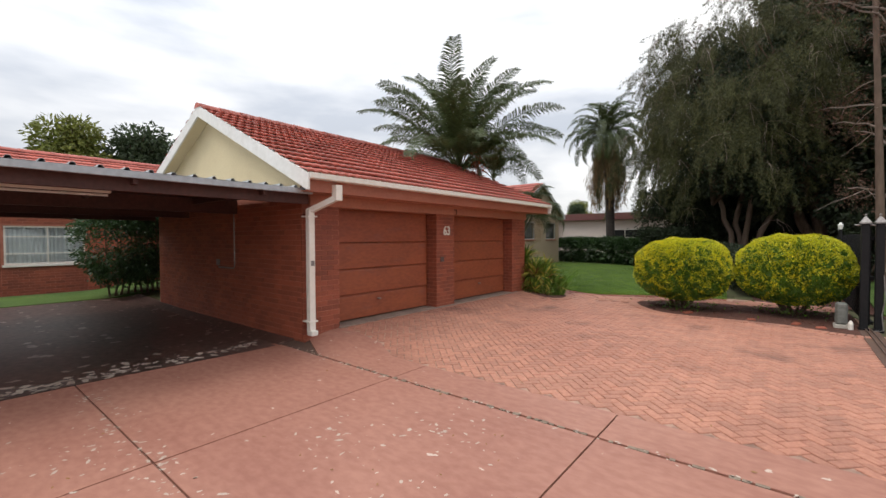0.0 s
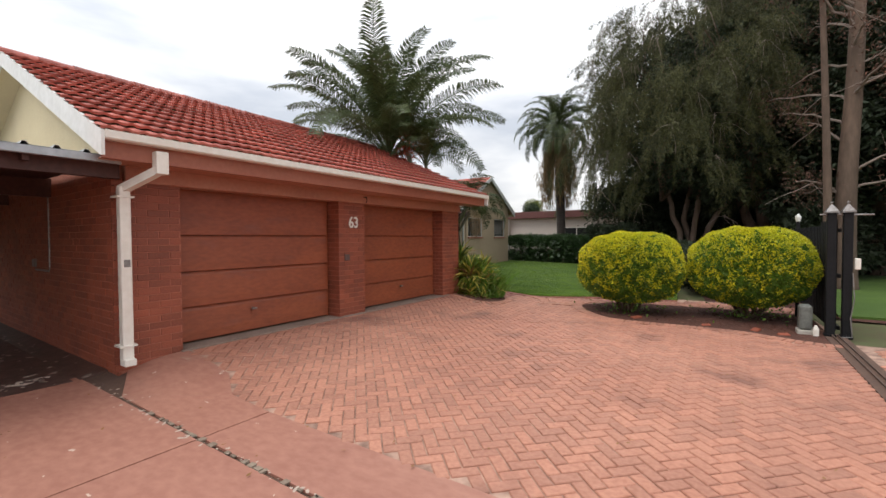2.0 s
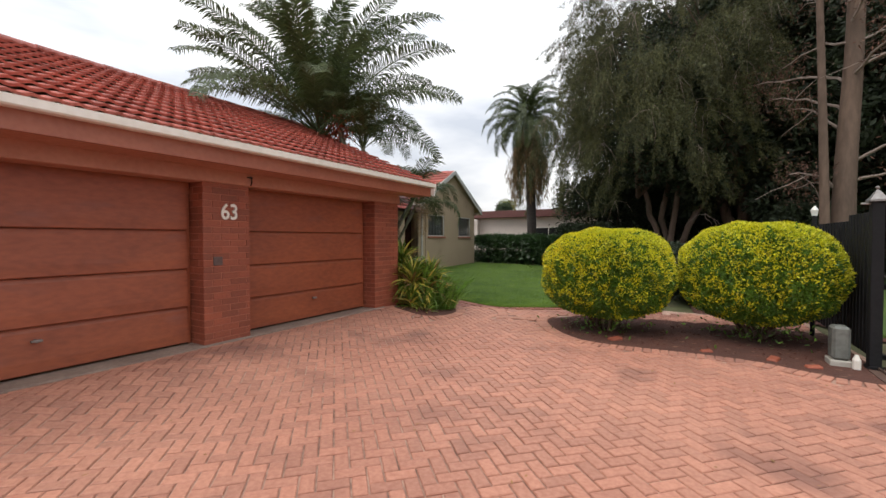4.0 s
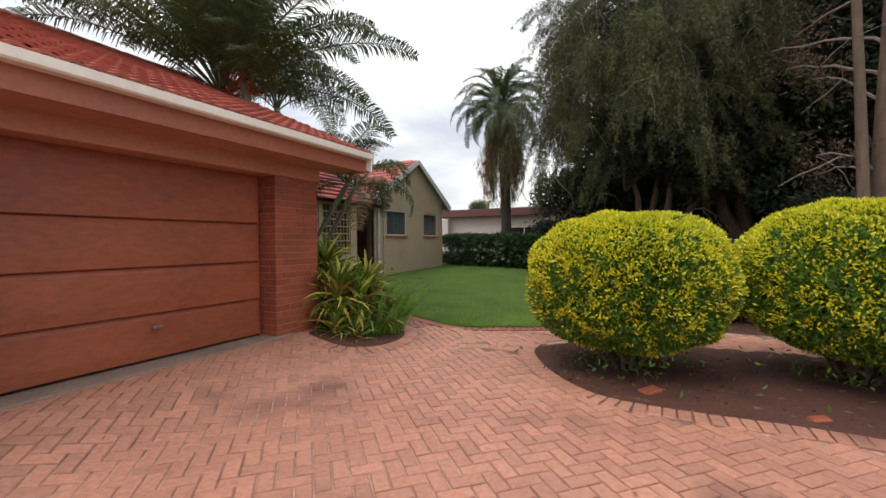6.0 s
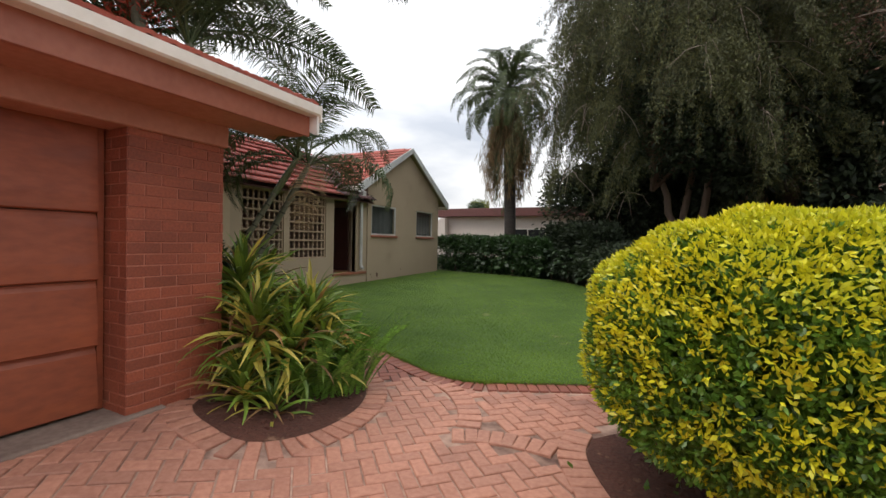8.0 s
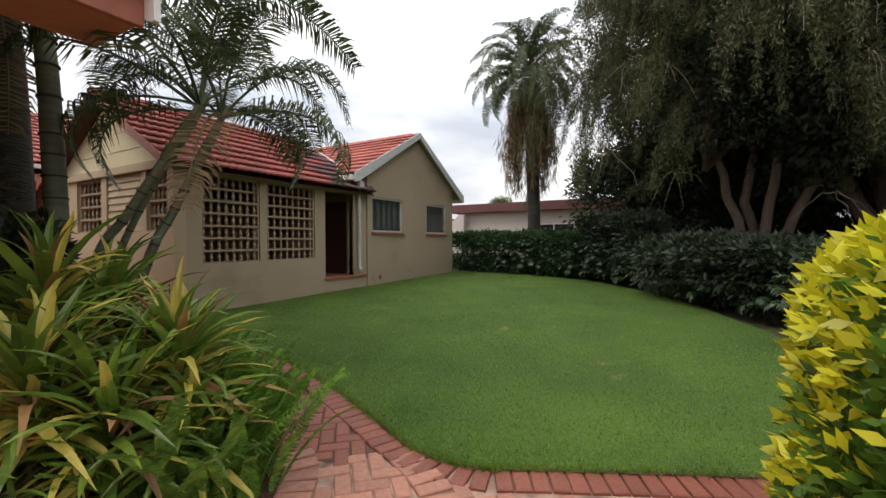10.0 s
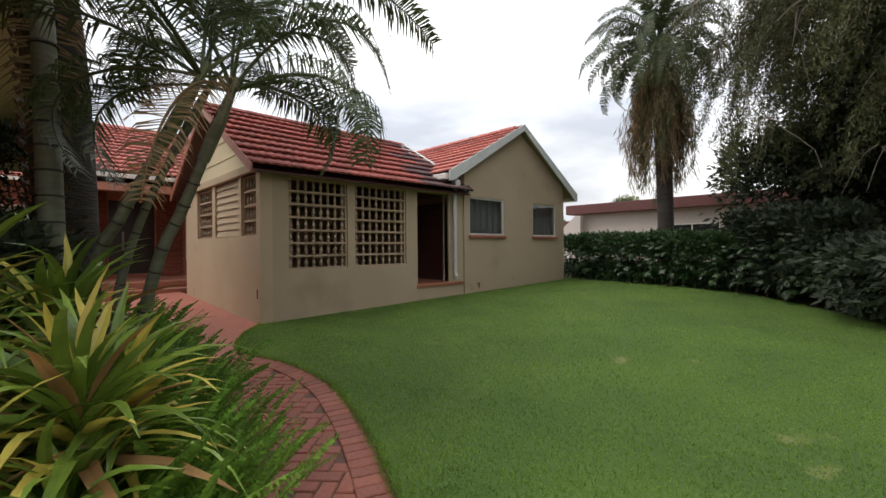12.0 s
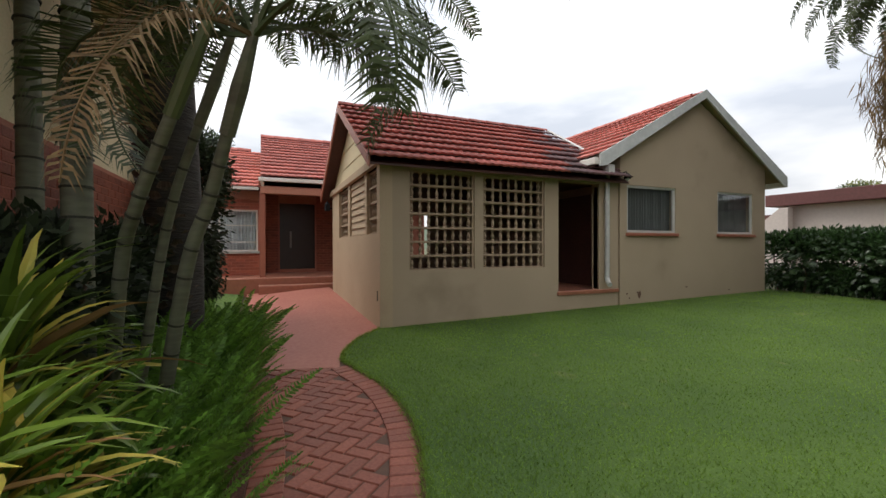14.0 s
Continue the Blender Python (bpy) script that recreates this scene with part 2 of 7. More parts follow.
def glass():
    m = bpy.data.materials.new("window glass")
    m.use_nodes = True
    b_ = m.node_tree.nodes["Principled BSDF"]
    b_.inputs["Base Color"].default_value = (0.9, 0.95, 0.95, 1)
    b_.inputs["Roughness"].default_value = 0.02
    b_.inputs["Transmission Weight"].default_value = 1.0
    b_.inputs["IOR"].default_value = 1.45
    return m


glass_mat = glass()
lamp_glass = mat("frosted lamp glass", (0.75, 0.75, 0.72), (0.6, 0.6, 0.58), 20, 3, 0.3, 0)
teal_mat = mat("teal bin plastic", (0.02, 0.10, 0.11), (0.015, 0.08, 0.09), 20, 3, 0.5, 0)


# ---- builders ----
def thing(name, at, label="", category="", group="", kind=""):
    ob = new(name)
    ob.location = at
    return tagged(ob, label, category, group, kind)


def base_of(ob):
    p = Vector((0, 0, 0))
    while ob:
        p += ob.location
        ob = ob.parent
    return p


def part(name, bm, material, parent=None, label="", kind="", smooth=False):
    """Links a bmesh, given in the place's own metres, as one mesh under its thing."""
    me = bpy.data.meshes.new(name)
    bm.to_mesh(me)
    bm.free()
    return part_mesh(name, me, material, parent, label, kind, smooth)


def part_mesh(name, me, material, parent=None, label="", kind="", smooth=False):
    ob = new(name, me)
    for m in material if isinstance(material, (list, tuple)) else [material]:
        me.materials.append(m)
    if parent:
        me.transform(Matrix.Translation(-base_of(parent)))
        ob.parent = parent
    if smooth:
        me.polygons.foreach_set("use_smooth", [True] * len(me.polygons))
    return tagged(ob, label, "", "", kind)


def piece(name, me, parent, m):
    """One small piece on a shared mesh, at pose m of the place."""
    ob = new(name, me)
    ob.parent = parent
    ob.matrix_basis = Matrix.Translation(-base_of(parent)) @ m
    return ob


def solid(name, bm, material, label="", category="", kind="structure", smooth=False):
    ob = part(name, bm, material, None, "", "", smooth)
    return tagged(ob, label, category, "", kind)


def box(bm, x0, x1, y0, y1, z0, z1, bevel=0.0):
    r = bmesh.ops.create_cube(bm, size=1.0)
    for v in r["verts"]:
        v.co = Vector(((x0 + x1) / 2 + v.co.x * (x1 - x0), (y0 + y1) / 2 + v.co.y * (y1 - y0), (z0 + z1) / 2 + v.co.z * (z1 - z0)))
    if bevel:
        edges = list({e for v in r["verts"] for e in v.link_edges})
        bmesh.ops.bevel(bm, geom=edges, offset=bevel, segments=1, affect="EDGES")
    return bm


def boxbm(*a, **k):
    return box(bmesh.new(), *a, **k)


def prism(bm, outline, axis, lo, hi):
    """A flat outline drawn out along an axis: for x the outline is (y, z), for y (x, z), for z (x, y)."""
    def at(p, h):
        return {"x": (h, p[0], p[1]), "y": (p[0], h, p[1]), "z": (p[0], p[1], h)}[axis]
    a_ = [bm.verts.new(at(p, lo)) for p in outline]
    b_ = [bm.verts.new(at(p, hi)) for p in outline]
    n = len(outline)
    faces = [bm.faces.new(a_), bm.faces.new(b_[::-1])] + [bm.faces.new((a_[i], b_[i], b_[(i + 1) % n], a_[(i + 1) % n])) for i in range(n)]
    bmesh.ops.recalc_face_normals(bm, faces=faces)
    return bm


def tube(bm, pts, radii, n=8, cap=True):
    pts = [Vector(p) for p in pts]
    if not isinstance(radii, (list, tuple)):
        radii = [radii] * len(pts)
    rings, side = [], None
    for i, p in enumerate(pts):
        d = (pts[min(i + 1, len(pts) - 1)] - pts[max(i - 1, 0)]).normalized()
        if side is None:
            side = d.orthogonal().normalized()
        side = (side - d * side.dot(d)).normalized()
        up = d.cross(side)
        rings.append([bm.verts.new(p + (side * math.cos(2 * math.pi * k / n) + up * math.sin(2 * math.pi * k / n)) * radii[i]) for k in range(n)])
    for a_, b_ in zip(rings, rings[1:]):
        for k in range(n):
            bm.faces.new((a_[k], a_[(k + 1) % n], b_[(k + 1) % n], b_[k]))
    if cap:
        bm.faces.new(rings[0][::-1])
        bm.faces.new(rings[-1])
    return bm


def raw(name, verts, faces):
    me = bpy.data.meshes.new(name)
    me.from_pydata([tuple(v) for v in verts], [], faces)
    return me


def polys(name, verts, count):
    """A mesh of loose polygons of `count` corners each, from an array of corners."""
    verts = np.asarray(verts, dtype=np.float32).reshape(-1, 3)
    n = len(verts) // count
    me = bpy.data.meshes.new(name)
    me.vertices.add(len(verts))
    me.vertices.foreach_set("co", verts.ravel())
    me.loops.add(len(verts))
    me.loops.foreach_set("vertex_index", np.arange(len(verts), dtype=np.int32))
    me.polygons.add(n)
    me.polygons.foreach_set("loop_start", np.arange(0, len(verts), count, dtype=np.int32))
    me.update(calc_edges=True)
    return me


def leaf_quads(centres, along, width_dir, length, width):
    """Kite shaped leaves: centres, unit directions, lengths and widths as arrays."""
    c, a_, w = np.asarray(centres), np.asarray(along), np.asarray(width_dir)
    length, width = np.asarray(length).reshape(-1, 1), np.asarray(width).reshape(-1, 1)
    return np.stack([c, c + a_ * length * 0.45 + w * width * 0.5, c + a_ * length, c + a_ * length * 0.45 - w * width * 0.5], axis=1)


def unit(v):
    return v / (np.linalg.norm(v, axis=-1, keepdims=True) + 1e-9)


def step(a_, b_, v):
    t = min(1.0, max(0.0, (v - a_) / (b_ - a_)))
    return t * t * (3 - 2 * t)


def H(x, y):
    """Height of the ground: a flat yard, ramps up to the garage doors, a lawn that rises away from it."""
    ramp = 0.17 * step(4.75, 6.1, -x) * step(3.4, 4.3, y) * (1 - step(10.7, 11.7, y)) if x > -6.6 else 0.17 * step(3.4, 4.3, y) * (1 - step(10.7, 11.7, y))
    lawn = (0.03 + 0.018 * (y - 13) + 0.010 * (-x - 7)) * step(12.0, 14.0, y) if y > 12 else 0
    west = 0.10 * step(10.5, 16.0, -x)
    return ramp + (min(lawn, 0.45) if x < 0 else min(lawn, 0.45) * (1 - step(0, 3, x))) * (1 - step(40, 60, y)) + (west if y < 14.5 else 0)


def sheet(name, outline, step_size, lift, material, label, category="", kind="structure", thick=0.0):
    """A surface that follows the ground inside an outline, with a skirt as deep as thick."""
    bm = bmesh.new()
    vs = [bm.verts.new((x, y, 0)) for x, y in outline]
    f = bm.faces.new(vs)
    bmesh.ops.triangulate(bm, faces=[f])
    xs, ys = [p[0] for p in outline], [p[1] for p in outline]
    for axis, lo, hi in ((0, min(xs), max(xs)), (1, min(ys), max(ys))):
        k = lo + step_size
        while k < hi:
            co, no = [0, 0, 0], [0, 0, 0]
            co[axis], no[axis] = k, 1
            bmesh.ops.bisect_plane(bm, geom=bm.verts[:] + bm.edges[:] + bm.faces[:], plane_co=co, plane_no=no)
            k += step_size
    for v in bm.verts:
        v.co.z = H(v.co.x, v.co.y) + lift
    bmesh.ops.recalc_face_normals(bm, faces=bm.faces)
    if sum(f.normal.z for f in bm.faces) < 0:
        bmesh.ops.reverse_faces(bm, faces=bm.faces)
    if thick:
        rim = [e for e in bm.edges if e.is_boundary]
        r = bmesh.ops.extrude_edge_only(bm, edges=rim)
        for v in r["geom"]:
            if isinstance(v, bmesh.types.BMVert):
                v.co.z -= thick
    return solid(name, bm, material, label, category, kind)


def inside(poly, x, y):
    c = False
    for i in range(len(poly)):
        (x1, y1), (x2, y2) = poly[i], poly[i - 1]
        if (y1 > y) != (y2 > y) and x < (x2 - x1) * (y - y1) / (y2 - y1) + x1:
            c = not c
    return c


def smooth_line(points, n=8):
    """A Catmull-Rom curve through plan points."""
    out = []
    P = [points[0]] + list(points) + [points[-1]]
    for i in range(1, len(P) - 2):
        p0, p1, p2, p3 = (np.array(P[j], float) for j in (i - 1, i, i + 1, i + 2))
        for k in range(n):
            t = k / n
            out.append(tuple(0.5 * (2 * p1 + (p2 - p0) * t + (2 * p0 - 5 * p1 + 4 * p2 - p3) * t * t + (3 * p1 - p0 - 3 * p2 + p3) * t ** 3)))
    out.append(tuple(points[-1]))
    return out


# ---- plan lines ----
LAWN_EDGE = smooth_line([(-10.85, 14.22), (-10.3, 13.75), (-9.6, 13.42), (-9.14, 13.42), (-8.3, 13.58), (-7.5, 13.56), (-6.9, 13.42), (-6.2, 13.18), (-5.6, 12.92), (-5.0, 12.66), (-4.6, 12.66), (-4.3, 12.80), (-3.6, 13.15), (-2.9, 13.48), (-2.4, 13.62), (-1.6, 13.7)], 5)
LAWN = LAWN_EDGE + [(-1.7, 15.0), (-2.0, 16.2), (-2.4, 17.4), (-3.4, 19.8), (-4.4, 21.4), (-5.8, 23.0), (-8.0, 23.8), (-10.6, 24.0), (-12.4, 24.2), (-12.4, 23.6), (-10.8, 23.6)]
BED_BUSH = smooth_line([(-3.35, 11.95), (-3.33, 11.6), (-3.05, 11.05), (-2.7, 10.62), (-2.35, 10.40), (-1.8, 10.36), (-1.1, 10.40), (-0.4, 10.36), (0.3, 10.05), (0.75, 10.0)], 5)
BUSH_BED = BED_BUSH + [(0.75, 12.9), (-0.6, 12.95), (-2.0, 12.75), (-2.9, 12.5)]
BED_PALM = smooth_line([(-6.2, 10.98), (-6.12, 10.68), (-5.95, 10.56), (-5.70, 10.52), (-5.42, 10.55), (-5.24, 10.76), (-5.17, 11.10), (-5.22, 11.50), (-5.38, 11.85), (-5.66, 12.14), (-6.2, 12.32), (-7.0, 12.44), (-8.0, 12.48), (-9.5, 12.38), (-11.0, 12.28), (-12.0, 12.10)], 5)
PATH_AREA = [(-4.95, 12.72), (-5.42, 12.28), (-6.2, 12.34), (-7.0, 12.46), (-8.0, 12.50), (-9.3, 12.45), (-9.5, 13.42), (-8.3, 13.56), (-7.5, 13.54), (-6.9, 13.40), (-6.2, 13.16), (-5.6, 12.90)]
PALM_BED = BED_PALM + [(-12.0, 11.02), (-6.3, 11.02)]


# ---- ground ----
def ground():
    bm = bmesh.new()
    xs = [-600, -250, -120, -70, -45, -30] + [-24 + 0.8 * i for i in range(38)] + [7.5, 9, 12, 18, 30, 60, 120, 250, 600]
    ys = [-600, -250, -100, -50, -25, -15] + [-10 + 0.8 * i for i in range(60)] + [40, 46, 55, 75, 120, 250, 600]
    grid = [[bm.verts.new((x, y, H(x, y) - 0.07)) for y in ys] for x in xs]
    for i in range(len(xs) - 1):
        for j in range(len(ys) - 1):
            bm.faces.new((grid[i][j], grid[i + 1][j], grid[i + 1][j + 1], grid[i][j + 1]))
    return solid("ground", bm, ground_mat, "green and brown open ground under and around the garden", "ground")


ground()
sheet("soil", [(-12.5, 10.9), (1.2, 9.8), (4.5, 9.8), (4.5, 12.4), (1.3, 12.8), (0.9, 14), (-1.0, 14), (-1.2, 16), (-1.6, 19), (-2.4, 21), (-4.5, 23.5), (-7, 25), (-10, 25.6), (-12.4, 27), (-12, 29), (4, 29), (8, 26), (7.5, 24.3), (2.0, 21), (1.9, 13.1), (6, 13.0), (6, 9), (0.6, 9), (-5, 9.5), (-6.25, 10), (-12.5, 10)], 0.5, -0.035, soil_mat, "dark red garden soil of the planting beds", "soil")
lawn = sheet("lawn", LAWN, 0.4, 0.012, turf_mat, "green mown lawn with a cut edge along the brick path", "lawn", thick=0.06)
sheet("verge", [(1.25, 13.15), (7.0, 13.0), (7.9, 26), (9, 46), (6.0, 46), (3.2, 26.5), (1.6, 21)], 1.5, 0.012, turf_mat, "green grass verge beside the street", "grass", thick=0.05)
sheet("back_lawn", [(-17.0, -8), (-14.62, -8), (-14.62, 8.0), (-14.0, 12.1), (-17.0, 12.1)], 0.8, 0.012, turf_mat, "green lawn between the carport and the brick house", "lawn", thick=0.05)
sheet("road", [(3.4, 26.5), (8.2, 26.0), (30, 18), (60, 8), (60, 22), (30, 34), (12, 46), (10, 70), (6, 70), (6.2, 46)], 3, 0.02, asphalt_mat, "pale grey asphalt street beyond the gate", "road")
sheet("kerb", [(3.2, 26.6), (8.0, 25.8), (30, 17.8), (30, 18.1), (8.2, 26.05), (3.4, 26.9)], 3, 0.09, kerb_mat, "pale concrete kerb along the street", "kerb", thick=0.1)
sheet("far_verge", [(12, 46.2), (30, 34.2), (60, 22), (60, 60), (12, 90), (10, 70)], 4, 0.03, turf_mat, "green verge on the far side of the street", "grass")


# ---- concrete yard ----
def yard():
    sheet("yard_joint", [(-6.75, -8), (6, -8), (6, 4.02), (-6.3, 4.25), (-6.75, 3.6)], 0.6, -0.020, groove_mat, "dark dirt in the joints between concrete slabs", "joint")
    drive = thing("concrete_yard", (-2, 1, 0), "worn red tinted concrete slabs with chipped pale patches", "driveway", kind="structure")
    xs = [-6.72, -4.05, -1.60, 0.86, 3.3, 6.0]
    ys = [-8.0, -6.3, -3.85, -1.40, 1.06, 3.53]
    g = 0.008
    def slab(outline):
        ob = sheet("slab", outline, 0.5, 0.0, concrete_mat, "", "", "", 0.04)
        for key in ("label", "category", "kind"):
            if key in ob:
                del ob[key]
        ob.data.transform(Matrix.Translation((2, -1, 0)))
        ob.parent = drive
    for i in range(5):
        for j in range(5):
            slab([(xs[i] + g, ys[j] + g), (xs[i + 1] - g, ys[j] + g), (xs[i + 1] - g, ys[j + 1] - g), (xs[i] + g, ys[j + 1] - g)])
    for i in range(5):
        x0, x1 = xs[i] + g, xs[i + 1] - g
        if i == 0:
            slab([(-6.3, 3.86), (-5.6, 3.56), (x1, 3.56), (x1, 4.15), (-4.75, 4.2), (-5.25, 4.45), (-6.2, 4.47), (-6.3, 4.3)])
        else:
            slab([(x0, 3.56), (x1, 3.56), (x1, 4.15), (x0, 4.15)])
    line = bmesh.new()
    rnd = random.Random(5)
    for k in range(150):
        x = -5.4 + k * 0.075
        if rnd.random() < 0.55:
            w = rnd.uniform(0.01, 0.03)
            box(line, x, x + rnd.uniform(0.03, 0.08), 3.545 - w, 3.545 + w, H(x, 3.54) - 0.01, H(x, 3.54) + 0.004)
    tagged(part("loose_mortar", line, grit_mat), "crumbling pale mortar along the slab joint", "mortar", "", "stuff")
    # floor under the carport roof, with its shade painted into the colour
    sheet("carport_floor", [(-14.6, -8), (-6.73, -8), (-6.74, 1.1), (-6.55, 3.78), (-14.6, 3.78)], 0.5, 0.002, shaded_floor_mat, "worn concrete floor, its colour darkened for the carport's shade", "floor", thick=0.06)


yard()
sheet("paving_bed", [(-6.3, 4.3), (-5.2, 4.3), (-4.7, 4.05), (6, 4.05), (6, 10.1), (0.9, 10.2), (0.75, 12.6), (0.75, 14.0), (-1.5, 14.0), (-4.5, 13.2), (-11, 14.5), (-11, 12.0), (-6.0, 12.2), (-5.2, 11.5), (-5.8, 10.6), (-6.3, 11.0)], 0.3, -0.0125, joint_mat, "sandy joints under the brick paving", "joint")
sheet("apron", [(-9.5, 12.55), (-11.4, 12.52), (-13.5, 12.3), (-16.9, 12.15), (-17.6, 13.2), (-17.6, 14.2), (-10.83, 14.2), (-10.3, 13.72), (-9.7, 13.4), (-9.15, 13.3)], 0.5, 0.004, apron_mat, "smooth red painted paving before the porch", "path", thick=0.03)
sheet("path_joint", PATH_AREA, 0.2, -0.010, groove_mat, "dark dirty joints under the brick path", "joint")
sheet("soil_bush_bed", BUSH_BED, 0.4, -0.004, soil_mat, "red soil bed under the golden bushes", "soil", thick=0.0)
sheet("soil_palm_bed", PALM_BED, 0.3, 0.0, soil_mat, "red soil bed under the palms", "soil", thick=0.0)


# ---- garage ----
GX, GY0, GY1 = -6.25, 3.72, 10.98
PIERS = [(3.72, 4.43), (7.00, 7.63), (10.25, 10.98)]
DOORS = [(4.43, 7.00), (7.63, 10.25)]
FLOOR_Z, LINTEL_Z = 0.19, 2.21
RX, RZ, EX, EZ = -9.5, 4.30, -5.70, 2.60
SLOPE = (RZ - EZ) / (EX - RX)
garage = thing("garage", (-9.4, 7.35, 0.15), "double garage of red painted brick with a red tiled gable roof", "garage")


def garage_shell():
    bm = bmesh.new()
    back = -12.75
    bm.free()
    for w in ((back, -6.32, 3.756, 4.0, 0, 2.47), (back, -6.32, 10.74, 10.965, 0, 2.20), (back, back + 0.22, 4.0, 10.74, 0, 2.35)):
        part("wall", boxbm(*w), mortar_mat, garage, "red-brown brick wall")
    for y0, y1 in ((3.76, 3.98), (10.76, 10.96)):
        low = 2.47 if y0 < 5 else 2.20
        zt = lambda x: RZ - 0.08 - abs(x - RX) * SLOPE
        outline = [(-12.74, low), (-6.34, low), (-6.34, zt(-6.34)), (RX, zt(RX)), (-12.74, zt(-12.74))]
        part("gable", prism(bmesh.new(), outline, "y", y0, y1), cream_mat, garage, "cream plastered gable")
    bm = boxbm(back + 0.2, -6.6, 4.0, 10.74, 0.12, FLOOR_Z - 0.01)
    part("floor", bm, concrete_mat, garage)
    bm = boxbm(-6.62, -6.20, 4.40, 10.5, 0.05, FLOOR_Z, 0.01)
    part("threshold", bm, mat("grey brown cement sill", (0.26, 0.19, 0.15), (0.17, 0.115, 0.09), 25, 3, 0.85), garage, "worn cement threshold")
    bm = boxbm(-6.50, -6.215, 3.85, 11.0, LINTEL_Z, 2.50, 0.008)
    part("lintel_beam", bm, beam_mat, garage, "red-brown painted beam over the doors")
    bm = boxbm(-5.80, -5.765, 3.5, 11.47, 2.375, 2.60, 0.004)
    
    part("fascia", bm, fascia_mat, garage, "dark red-brown fascia board")
    part("soffit", boxbm(-6.215, -5.803, 3.52, 11.45, 2.383, 2.395), beam_mat, garage, "light red-brown painted soffit boards")
    hook = tube(bmesh.new(), [(-6.212, 7.62, 2.33), (-6.18, 7.62, 2.33), (-6.17, 7.62, 2.27), (-6.19, 7.62, 2.22)], 0.008, 6)
    box(hook, -6.215, -6.205, 7.575, 7.665, 2.32, 2.335)
    part("hook", hook, black_mat, garage, "small dark hook on the beam")
    bm = bmesh.new()
    prism(bm, [(-5.765, 2.55), (-5.67, 2.55), (-5.655, 2.565), (-5.655, 2.638), (-5.67, 2.642), (-5.685, 2.63), (-5.695, 2.57), (-5.765, 2.57)], "y", 3.5, 11.5)
    box(bm, -5.765, -5.655, 11.495, 11.51, 2.50, 2.645)
    part("gutter", bm, white_mat, garage, "cream white box gutter")
    for y0, y1, lab in ((3.47, 3.50, ""), (11.47, 11.5, "")):
        bm = bmesh.new()
        for s in (1, -1):
            ex = RX + s * (EX - RX + 0.02)
            prism(bm, [(RX, RZ + 0.05), (ex, EZ + 0.03), (ex, EZ - 0.21), (ex - s * 0.03, EZ - 0.21), (RX, RZ - 0.17)], "y", y0, y1)
        part("bargeboard", bm, barge_mat, garage, "white painted bargeboard")
    bm = bmesh.new()
    for s in (1, -1):
        ex = RX + s * (EX - RX - 0.12)
        prism(bm, [(RX, RZ - 0.07), (ex, RZ - 0.07 - abs(ex - RX) * SLOPE), (ex, RZ - 0.10 - abs(ex - RX) * SLOPE), (RX, RZ - 0.10)], "y", 3.5, 11.47)
    part("roof_deck", bm, cream_mat, garage, "pale boards under the roof edge")
    # downpipe from the gutter to the corner
    bm = bmesh.new()
    box(bm, -5.78, -5.66, 3.94, 4.06, 2.26, 2.50, 0.006)
    a_, b_ = Vector((-5.72, 3.98, 2.30)), Vector((-6.13, 3.80, 2.12))
    r = bmesh.ops.create_cube(bm, size=1.0)
    d = b_ - a_
    mm = Matrix.Translation((a_ + b_) / 2) @ d.to_track_quat("Z", "Y").to_matrix().to_4x4() @ Matrix.Diagonal((0.085, 0.085, d.length + 0.06, 1))
    bmesh.ops.transform(bm, matrix=mm, verts=r["verts"])
    box(bm, -6.185, -6.085, 3.745, 3.85, 0.22, 2.14, 0.008)
    box(bm, -6.17, -6.03, 3.74, 3.855, 0.17, 0.25, 0.01)
    pipe = part("downpipe", bm, white_mat, garage, "square cream white downpipe, chipped")
    for z in (0.38, 2.02):
        piece_bm = boxbm(-6.25, -6.07, 3.715, 3.88, z, z + 0.02)
        part("bracket", piece_bm, white_mat, pipe)
    bm = boxbm(-6.084, -6.080, 3.77, 3.83, 1.26, 1.34)
    part("patch", bm, steel_mat, pipe, "grey worn sticker patch")


garage_shell()


